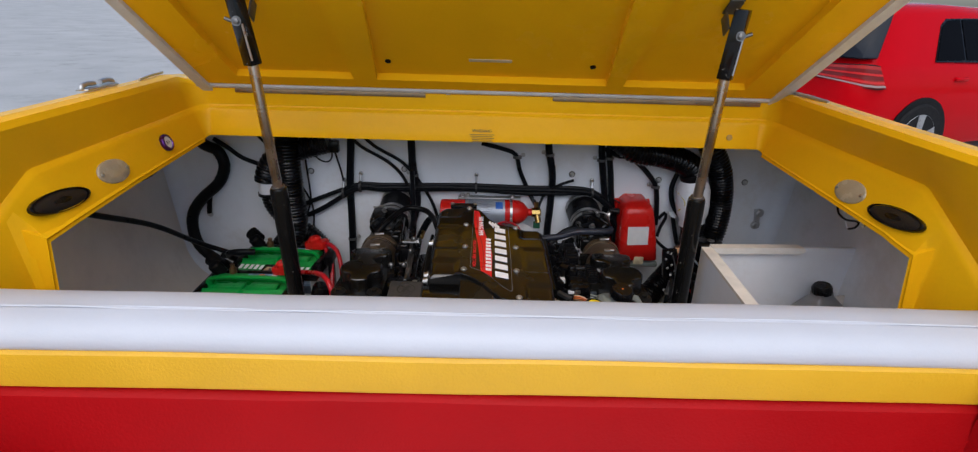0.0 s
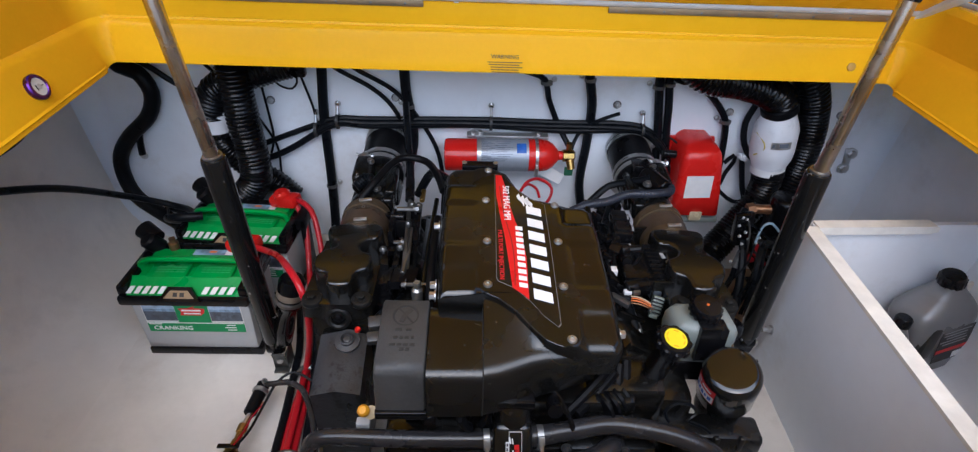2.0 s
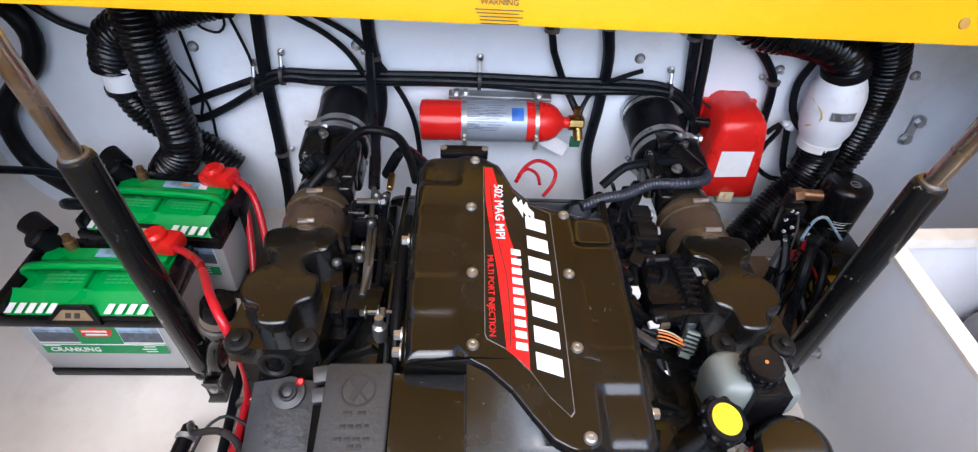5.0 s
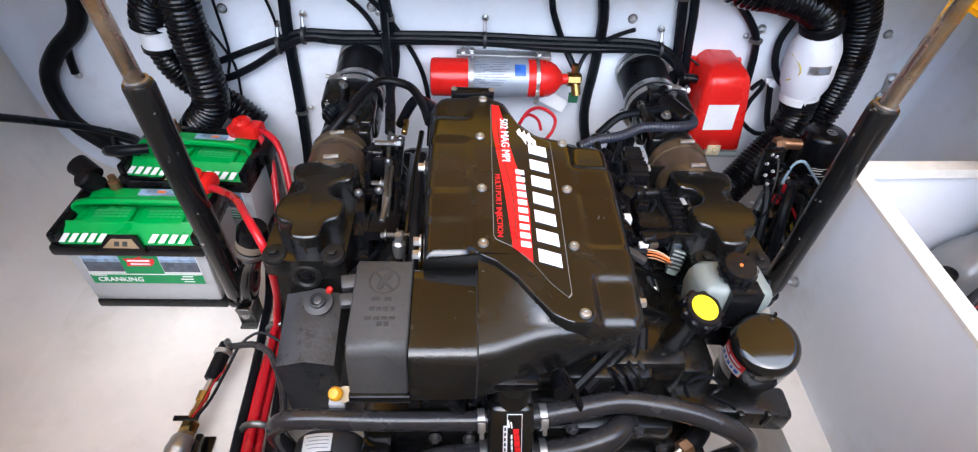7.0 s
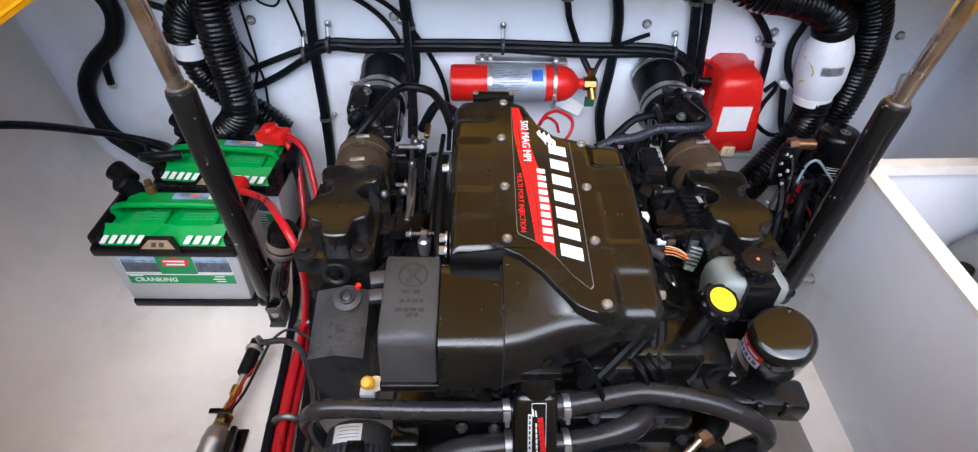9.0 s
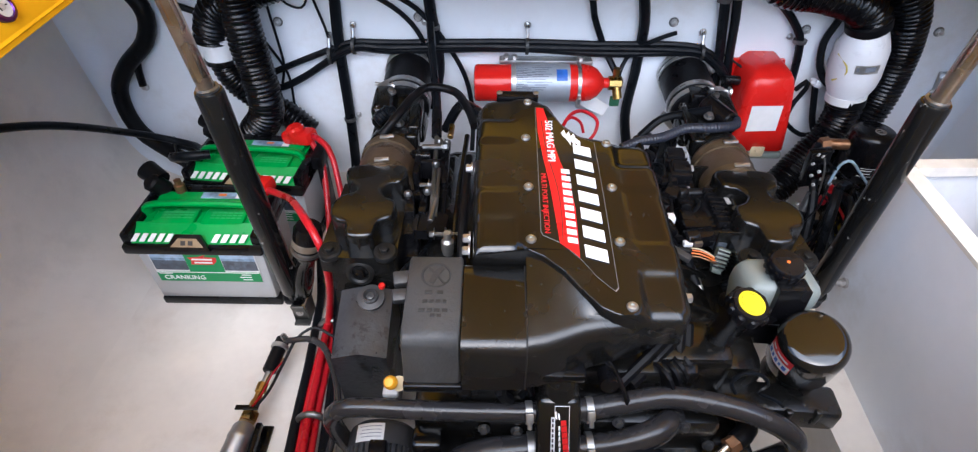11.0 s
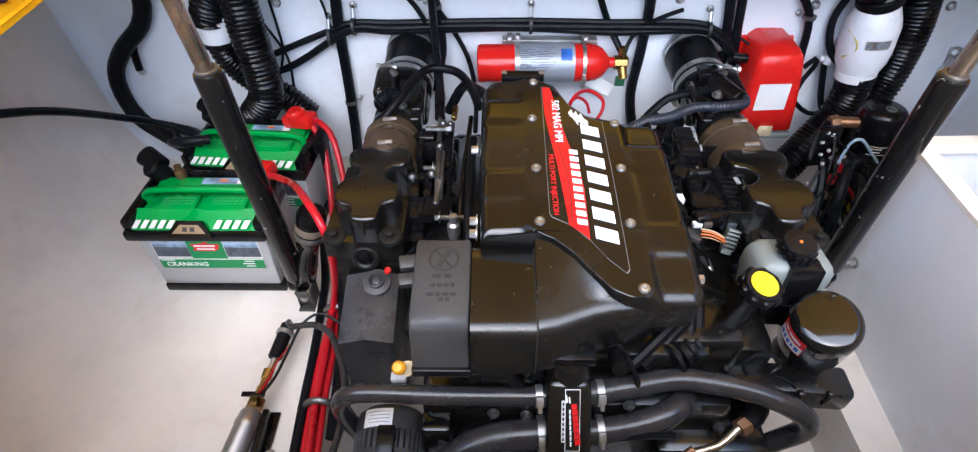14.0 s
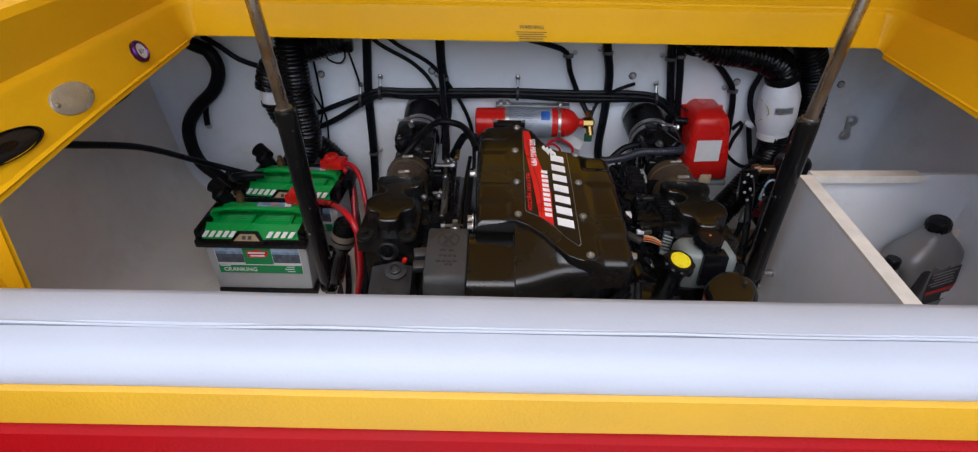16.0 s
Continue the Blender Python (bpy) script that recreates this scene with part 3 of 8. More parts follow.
# ---- lifting struts ----
def strut(foot, collar, top, pin, bolt_side, floor_foot):
    st = thing("lift_strut", foot, "black lifting strut with bare steel rod holding the hatch", "strut", "hatch struts")
    foot, collar, top, pin = (Vector(p) for p in (foot, collar, top, pin))
    d = (collar - foot).normalized()
    low = foot + d * 0.05
    cyl = part("cylinder", lathe([(0.02, 0), (0.0240, 0.012), (0.0245, (collar - low).length - 0.006), (0.0228, (collar - low).length), (0.018, (collar - low).length + 0.002)], along(low, collar), 28), GLOSS, st)
    part("collar", lathe([(0.019, 0), (0.019, 0.006), (0.0145, 0.008), (0.0145, 0.0)], along(collar, top), 24), DULL, cyl)
    part("rod", rod(collar - d * 0.02, top + (top - collar).normalized() * 0.02, 0.0138, 20), TARNISH, st, "bronzed steel rod")
    up = (pin - top).normalized()
    m = along(top, pin)
    sl = box((0, 0, 0.085), (0.034, 0.034, 0.17), 0.003, seg=2)
    sl.transform(m)
    upper = part("upper_bracket", sl, GLOSS, st, "black channel bracket")
    part("slot", rod(top.lerp(pin, 0.10) + Vector((0.009, -0.0205, 0)), top.lerp(pin, 0.85) + Vector((0.009, -0.0205, 0)), 0.0028, 8), STEEL, upper)
    part("pin", merge(hexbolt(pin + Vector((0, -0.022, -0.012)), (0, -1, 0.1), 0.008, 0.008), rod(pin + Vector((bolt_side * 0.018, -0.01, -0.012)), pin + Vector((bolt_side * 0.032, -0.013, -0.006)), 0.0045)), DULL, st)
    part("mount_plate", merge(box(tuple(pin + Vector((0, 0.05, 0.055))), (0.036, 0.055, 0.005), 0.001, (-TILT_LID, 0, 0)), box(tuple(pin + Vector((-bolt_side * 0.022, 0.03, 0.015))), (0.004, 0.035, 0.05), 0.001, (-TILT_LID, 0, 0))), FOOT_STEEL, st)
    if floor_foot:
        fb = part("foot_bracket", merge(box((foot.x + 0.012, foot.y - 0.026, 0.034), (0.030, 0.004, 0.068), 0.001, (16, 0, 0)), box((foot.x - 0.004, foot.y - 0.004, 0.030), (0.003, 0.046, 0.060), 0.001), box((foot.x + 0.028, foot.y - 0.004, 0.030), (0.003, 0.046, 0.060), 0.001),
                                       box((foot.x + 0.012, foot.y - 0.024, 0.003), (0.036, 0.026, 0.006), 0.001)), FOOT_STEEL, st, "grey steel foot bracket")
        part("foot_bolt", hexbolt((foot.x + 0.013, foot.y - 0.031, 0.040), (0, -1, 0.3), 0.0055, 0.005), STEEL, fb)
        ma, mb = Vector((-0.563, 1.446, 0.080)), Vector((-0.507, 1.456, 0.290))
        gear = part("gear_housing", merge(lathe([(0.018, 0), (0.022, 0.006), (0.023, 0.05), (0.021, 0.085), (0.021, 0.115), (0.028, 0.124), (0.029, 0.136)], along(ma, mb), 24), rod(foot + d * 0.03, ma + Vector((0.004, 0, 0.01)), 0.017, 14)), GLOSS, st, "black actuator gear housing")
        part("clamp_ring", lathe([(0.029, 0.136), (0.0335, 0.138), (0.0335, 0.146), (0.029, 0.148)], along(ma, mb), 28), DULL, gear)
        part("motor_can", lathe([(0.029, 0.146), (0.0305, 0.150), (0.0305, 0.196), (0.026, 0.206), (0, 0.207)], along(ma, mb), 28), PLASTIC, gear, "black actuator motor")
        part("motor_band", lathe([(0.0307, 0.154), (0.0313, 0.156), (0.0313, 0.170), (0.0307, 0.172)], along(ma, mb), 28), TAPE, gear, "tan tape band")
    else:
        eb = part("mount_eye", merge(lathe([(0.008, -0.012), (0.024, -0.012), (0.026, -0.008), (0.026, 0.008), (0.024, 0.012), (0.008, 0.012)], pose(*(foot + d * 0.02), 65, 0, 30), 22), rod(foot + d * 0.02, foot + d * 0.06, 0.019, 16)), TANK_PAINT, st, "scuffed round mounting eye")
        part("mount_bolt", rod(foot + d * 0.02, foot + d * 0.02 + Vector((0.03, 0, 0)), 0.009, 10), STEEL, eb)
    part("eye", merge(lathe([(0.016, -0.02), (0.019, -0.016), (0.019, 0.016), (0.016, 0.02)], pose(*(foot + d * 0.03), 0, 90, 0), 18), rod(foot + d * 0.02, foot + d * 0.06, 0.018, 16)), PLASTIC, st)


strut((-0.583, 1.452, 0.032), (-0.605, 1.432, 0.60), (-0.620, 1.396, 0.942), (-0.632, 1.378, 1.06), -1, True)
strut((0.598, 1.448, 0.075), (0.587, 1.418, 0.605), (0.589, 1.381, 0.941), (0.598, 1.374, 1.06), 1, False)

# ---- storage bin behind a white partition ----
bin_ = thing("storage_bin", (0.63, 1.2, 0.0), "white panelled open storage bin beside the engine", "storage bin")


def bin_face(y):
    """The engine-side face of the partition, which runs a little askew."""
    return 0.637 + 0.05 * (y - 1.0)


def bin_wall(z0, z1, grow=0.0):
    return prism([(bin_face(0.82) - grow, 0.82), (bin_face(0.82) + 0.033 + grow, 0.82), (bin_face(1.50) + 0.033 + grow, 1.50), (bin_face(1.50) - grow, 1.50)], z0, z1, 0.0015)


part("side_panel", bin_wall(0.0, 0.4115), GELCOAT, bin_)
part("panel_edge", bin_wall(0.412, 0.420, 0.0008), PLY, bin_, "raw white panel edge")
BACK = Matrix.Translation((0.696, 1.516, 0)) @ Matrix.Rotation(radians(2.6), 4, "Z") @ Matrix.Rotation(radians(90), 4, "X")
part("back_panel", prism([(0, 0), (0.36, 0.0), (0.43, 0.05), (0.46, 0.14), (0.468, 0.28), (0.476, 0.412), (0, 0.414)], -0.008, 0.004, 0, BACK), GELCOAT, bin_)
part("back_edge", prism([(0.002, 0.398), (0.284, 0.398), (0.300, 0.404), (0.300, 0.4145), (0.290, 0.4190), (0.002, 0.4190)], -0.010, 0.020, 0.002, BACK), PLY, bin_, "raw white batten")
part("mount_stud", merge(lathe([(0.012, 0), (0.012, 0.003), (0.0, 0.003)], along((0.6585, 1.453, 0.136), (0.5, 1.453, 0.136)), 16), rod((0.658, 1.453, 0.136), (0.634, 1.453, 0.136), 0.0065, 10), lathe([(0.009, 0), (0.009, 0.008), (0, 0.008)], along((0.652, 1.453, 0.136), (0.5, 1.453, 0.136)), 6)), STEEL, bin_, "bolt end with nut")

# ---- engine ----
eng = thing("marine_engine", (0, 1.4, -0.14), "black V8 inboard engine with intake cover, hoses and fittings", "engine")
ME = Matrix.Translation((0, 1.24, 0.45)) @ Matrix.Rotation(radians(6.6), 4, "X")


def me_(bm):
    bm.transform(ME)
    return bm


part("block", merge(box((0.0, 1.47, 0.05), (0.46, 0.70, 0.36), 0.03), box((0, 1.46, -0.09), (0.34, 0.6, 0.12), 0.02), box((0.0, 1.45, 0.28), (0.30, 0.36, 0.12), 0.02),
                    box((0.0, 1.84, 0.05), (0.52, 0.06, 0.30), 0.03)), ENGINE, eng, "black engine block")
for sgn in (-1, 1):
    part("valve_cover", merge(box((sgn * 0.245, 1.47, 0.215), (0.10, 0.56, 0.08), 0.02, (0, sgn * 28, 0)), *[box((sgn * 0.25, 1.26 + 0.1 * i, 0.245), (0.07, 0.012, 0.05), 0.004, (0, sgn * 28, 0)) for i in range(5)]), ENGINE, eng)

# moulded intake cover
OUT = [(-0.118, 0.386), (-0.138, 0.384), (-0.150, 0.378), (-0.164, 0.352), (-0.166, 0.15), (-0.162, -0.016), (-0.0836, -0.0140), (-0.0512, -0.0307), (-0.0208, -0.0601), (0.0031, -0.0939), (0.0263, -0.1227), (0.0506, -0.1361), (0.0812, -0.1375), (0.150, -0.137), (0.165, -0.118),
       (0.166, 0.05), (0.162, 0.235), (0.148, 0.252), (0.089, 0.255), (0.035, 0.270), (0.003, 0.308), (-0.019, 0.362), (-0.055, 0.386), (-0.086, 0.387)]


def eased(rows, v):
    """A height along v through rows of (v, height), eased from row to row."""
    if v <= rows[0][0]:
        return rows[0][1]
    for (a, p), (b, q) in zip(rows, rows[1:]):
        if v <= b:
            k = (v - a) / (b - a)
            return p + (q - p) * k * k * (3 - 2 * k)
    return rows[-1][1]


PORT_LOBES = [(-0.03, -0.011), (0.046, -0.009), (0.068, -0.0035), (0.108, -0.003), (0.130, -0.006), (0.238, -0.006), (0.258, -0.0025), (0.300, -0.0025), (0.318, -0.006), (0.345, -0.006), (0.39, -0.006)]
STAR_LOBES = [(-0.14, -0.012), (-0.066, -0.010), (-0.044, -0.004), (-0.006, -0.003), (0.012, -0.0065), (0.112, -0.0065), (0.132, -0.003), (0.172, -0.003), (0.192, -0.008), (0.26, -0.009)]


def cover_height(u, v):
    """The moulded top: a level middle and side bands that step up and down in lobes."""
    k = min(1.0, max(0.0, ((-0.080 - u) if u < 0 else (u - 0.082)) / 0.020))
    return eased(PORT_LOBES if u < 0 else STAR_LOBES, v) * k * k * (3 - 2 * k)


def rim_distance(rim, u, v):
    d = 1.0
    for (a, b), (c, e) in zip(rim, rim[1:] + rim[:1]):
        k = min(1.0, max(0.0, ((u - a) * (c - a) + (v - b) * (e - b)) / ((c - a) ** 2 + (e - b) ** 2)))
        d = min(d, math.hypot(u - a - (c - a) * k, v - b - (e - b) * k))
    return d


def rim_span(rim, v):
    cut = []
    for (a, b), (c, e) in zip(rim, rim[1:] + rim[:1]):
        if (b - v) * (e - v) < 0:
            cut.append(a + (c - a) * (v - b) / (e - b))
    return min(cut), max(cut)


def pillow(rim, n, cols, r, foot_z, height):
    """A moulding over an outline: its top follows height(u, v) and rolls over the rim with radius r(u, v)."""
    rows = []
    v0, v1 = min(p[1] for p in rim) + 0.0002, max(p[1] for p in rim) - 0.0002
    for i in range(n + 1):
        v = v0 + (v1 - v0) * i / n
        u0, u1 = rim_span(rim, v)
        row = [(u0, v, foot_z)]
        for k in range(cols + 1):
            s = k / cols
            u = u0 + (u1 - u0) * (s + 0.6 * (0.5 - 0.5 * math.cos(math.pi * s) - s))
            q = r(u, v)
            d = min(q, rim_distance(rim, u, v))
            row.append((u, v, height(u, v) - q + math.sqrt(max(0.0, q * q - (q - d) ** 2))))
        row.append((u1, v, foot_z))
        foot = [(p[0], p[1], foot_z) for p in row]
        if i == 0:
            rows.append(foot)
        rows.append(row)
        if i == n:
            rows.append(foot)
    return loft(rows)


def rounded(rim, n=4):
    """A closed outline drawn smoothly through its corners."""
    out = []
    m = len(rim)
    for i in range(m):
        p0, p1, p2, p3 = (Vector(rim[(i + k) % m]) for k in (-1, 0, 1, 2))
        for k in range(n):
            t = k / n
            q = 0.5 * ((2 * p1) + (p2 - p0) * t + (2 * p0 - 5 * p1 + 4 * p2 - p3) * t * t + (3 * p1 - p0 - 3 * p2 + p3) * t ** 3)
            out.append((q.x, q.y))
    return out


def cover_roll(u, v):
    """A wide roll round the rim, but a crisp edge where the duct meets the cover."""
    k = [min(1.0, max(0.0, q)) for q in ((u + 0.088) / 0.012, (0.085 - u) / 0.015, (0.04 - v) / 0.03)]
    return 0.021 - 0.0175 * k[0] * k[1] * k[2]


cover = part("intake_cover", me_(pillow(OUT, 170, 54, cover_roll, -0.078, cover_height)), ENGINE, eng, "black moulded plenum cover with rounded lobes", sharp=62)
for u, v in ((-0.07, 0.003), (-0.07, 0.121), (-0.071, 0.252), (-0.064, 0.362), (0.07, 0.0), (0.071, -0.121), (0.073, 0.122), (0.078, 0.238)):
    part("screw", me_(screw((u, v, -0.001), (0, 0, 1), 0.0088)), ALLOY, cover, "domed stainless screw")
for u, v in ((-0.168, 0.045), (-0.168, 0.018), (-0.17, 0.22), (0.168, -0.07)):
    part("side_screw", me_(hexbolt((u, v, -0.05), (-1 if u < 0 else 1, 0, 0), 0.008, 0.012)), STEEL, cover)
DEC = [(-0.049, 0.345), (-0.033, 0.343), (-0.018, 0.322), (0.0, 0.285), (0.022, 0.258), (0.055, 0.240), (0.056, 0.1), (0.055, -0.088), (0.050, -0.094), (0.026, -0.068), (0.006, -0.036), (-0.022, -0.004), (-0.050, 0.012), (-0.053, 0.02)]
part("decal_border", me_(prism([(u * 1.02, v + (v - 0.12) * 0.008) for u, v in DEC], -0.001, 0.0006)), paint("grey_print_line", (0.16, 0.15, 0.13), 0.4, bump=0), cover)
part("decal_panel", me_(prism(DEC, 0.0, 0.0012)), DECAL, cover, "gloss black decal panel")
part("red_stripe", me_(prism([(-0.048, 0.343), (-0.034, 0.341), (-0.027, 0.300), (-0.018, 0.224), (-0.011, 0.183), (0.001, 0.131), (0.006, 0.071), (0.005, 0.02), (0.004, -0.034), (-0.006, -0.022), (-0.025, -0.005),
                            (-0.029, 0.06), (-0.034, 0.13), (-0.042, 0.2), (-0.048, 0.268)], 0.001, 0.0022)), PRINT_R, cover, "red curved stripe")
part("stripe_line", me_(tube([(-0.040, 0.30, 0.0022), (-0.034, 0.21, 0.0022), (-0.021, 0.12, 0.0022), (-0.018, 0.05, 0.0022), (-0.020, 0.0, 0.0022)], 0.0009, 4)), PRINT_K, cover)
DOWN = Matrix(((0, 1, 0, 0), (-1, 0, 0, 0), (0, 0, 1, 0), (0, 0, 0, 1)))  # lines that run down the cover


def down(u, v, w=0.0026):
    return Matrix.Translation((u, v, w)) @ DOWN


part("lettering", me_(lettering("502 MAG MPI", 0.0205, down(-0.027, 0.243))), PRINT_W, cover, "white lettering")
part("lettering", me_(lettering("MULTI PORT INJECTION", 0.0128, down(-0.0435, 0.084, 0.0018))), PRINT_R, cover, "red lettering")


def blocks(n, length, h0, h1, slant, m, parent, label, place=None, gap=0.19):
    """A row of plain slanted bars in place of a maker's name, each bar a part."""
    w = length / n
    for i in range(n):
        h = h0 + (h1 - h0) * i / max(1, n - 1)
        x0, x1 = -length / 2 + w * (i + gap), -length / 2 + w * (i + 1 - gap)
        bm = prism([(x0 - slant * h / 2, -h / 2), (x1 - slant * h / 2, -h / 2), (x1 + slant * h / 2, h / 2), (x0 + slant * h / 2, h / 2)], 0, 0.0008)
        bm.transform(m)
        part("name_shape", place(bm) if place else bm, PRINT_W, parent, label if i == 0 else "")


blocks(7, 0.280, 0.031, 0.034, 0.34, down(0.0300, 0.094), cover, "large white plain bars in a row", me_)
blocks(10, 0.176, 0.0145, 0.0155, 0.20, down(-0.0045, 0.079), cover, "smaller white plain bars in a row", me_)
for d in (0, 1, 2):
    wv = prism([(-0.004, 0.266), (0.002, 0.275), (0.0045, 0.262), (0.0125, 0.251), (0.0115, 0.229), (0.0065, 0.243), (0.003, 0.250), (-0.002, 0.257)], 0.002, 0.0028)
    wv.transform(Matrix.Translation((0.0085 * d, -0.0055 * d, 0)))
    part("wave_mark", me_(wv), PRINT_W, cover)


# duct that leads from the cover to the silencer box
def duct_row(u, vb, vf, wtb, wtf, wb, vbot):
    """From the back edge over the top, down to the rounded front edge and under it."""
    r = 0.024
    row = [(u, vb, wb), (u, vb, wtb - 0.003), (u, vb - 0.004, wtb)]
    row += [(u, vb - 0.004 + (vf + r - vb + 0.004) * k, wtb + (wtf - wtb) * k ** 0.8) for k in (0.3, 0.6, 0.85)]
    for k in range(6):
        a = math.pi / 2 * k / 5 * 0.92
        row.append((u, vf + r - r * math.sin(a), wtf - r + r * math.cos(a)))
    return row + [(u, vbot, wb)]


sec = [(-0.175, -0.018, -0.174, -0.040, -0.040, -0.13, -0.190), (-0.13, -0.018, -0.174, -0.039, -0.039, -0.13, -0.190), (-0.079, -0.018, -0.174, -0.038, -0.038, -0.13, -0.188), (-0.0775, -0.008, -0.174, -0.013, -0.033, -0.13, -0.186),
       (-0.0512, -0.024, -0.170, -0.012, -0.030, -0.13, -0.180), (-0.0208, -0.052, -0.160, -0.011, -0.027, -0.125, -0.170), (0.0031, -0.085, -0.152, -0.010, -0.024, -0.125, -0.160), (0.0263, -0.112, -0.148, -0.010, -0.021, -0.12, -0.152), (0.052, -0.118, -0.146, -0.010, -0.022, -0.12, -0.146),
       (0.10, -0.10, -0.136, -0.028, -0.030, -0.12, -0.130), (0.128, -0.09, -0.118, -0.040, -0.040, -0.12, -0.116)]
duct = part("air_duct", me_(loft([duct_row(*s) for s in sec], closed=True, caps=True)), ENGINE, eng, "black moulded air duct", sharp=50)
seam = [(-0.0785, v, w + 0.0012) for _, v, w in duct_row(*sec[2])[2:]]
part("seam", me_(tube(seam, 0.0016, 5, 0.01)), PRINT_K, duct)
sil = part("silencer", me_(loft([duct_row(u, -0.006 - d, -0.166 + d, -0.034 - d, -0.034 - d, -0.135, -0.190 + d) for u, d in ((-0.263, 0.004), (-0.260, 0.0), (-0.180, 0.0), (-0.177, 0.003))], closed=True, caps=True)), SILENCER, eng, "dusty black air silencer box", sharp=60)
ring = lathe([(0.0225, 0), (0.0240, 0.0016), (0.0210, 0.0016), (0.0200, 0)], Matrix.Translation((-0.218, -0.045, -0.0345)), 32)
part("emblem", me_(merge(ring, box((-0.218, -0.045, -0.0335), (0.0035, 0.041, 0.0016), 0, (0, 0, 40)), prism([(-0.229, -0.058), (-0.222, -0.062), (-0.214, -0.044), (-0.206, -0.034), (-0.210, -0.028), (-0.218, -0.034), (-0.225, -0.046)], -0.0345, -0.0330, 0.0004))), RELIEF_SHADE, sil, "raised round emblem")
for y, marks in ((-0.077, ((-0.228, 0.012), (-0.210, 0.010))), (-0.094, ((-0.232, 0.008), (-0.222, 0.007), (-0.212, 0.008), (-0.202, 0.006))), (-0.110, ((-0.236, 0.010), (-0.224, 0.008), (-0.213, 0.009), (-0.201, 0.009))), (-0.119, ((-0.219, 0.008), (-0.209, 0.007)))):
    part("raised_mark", me_(merge(*[box((x, y, -0.0336), (w, 0.0060, 0.0014), 0.0005) for x, w in marks])), RELIEF_SHADE, sil)
part("front_edge", me_(box((-0.219, -0.186, -0.128), (0.09, 0.012, 0.02), 0.003)), PLASTIC, sil)

def wrap(r, z0, z1, a0, a1, m, n=12):
    """A label bent round a cylinder."""
    bm = loft([[(r * math.cos(a0 + (a1 - a0) * i / n), r * math.sin(a0 + (a1 - a0) * i / n), z) for z in (z0, z1)] for i in range(n + 1)])
    bm.transform(m)
    return bm


def facing(m, p):
    q = m.inverted() @ Vector(p)
    return math.atan2(q.y, q.x)


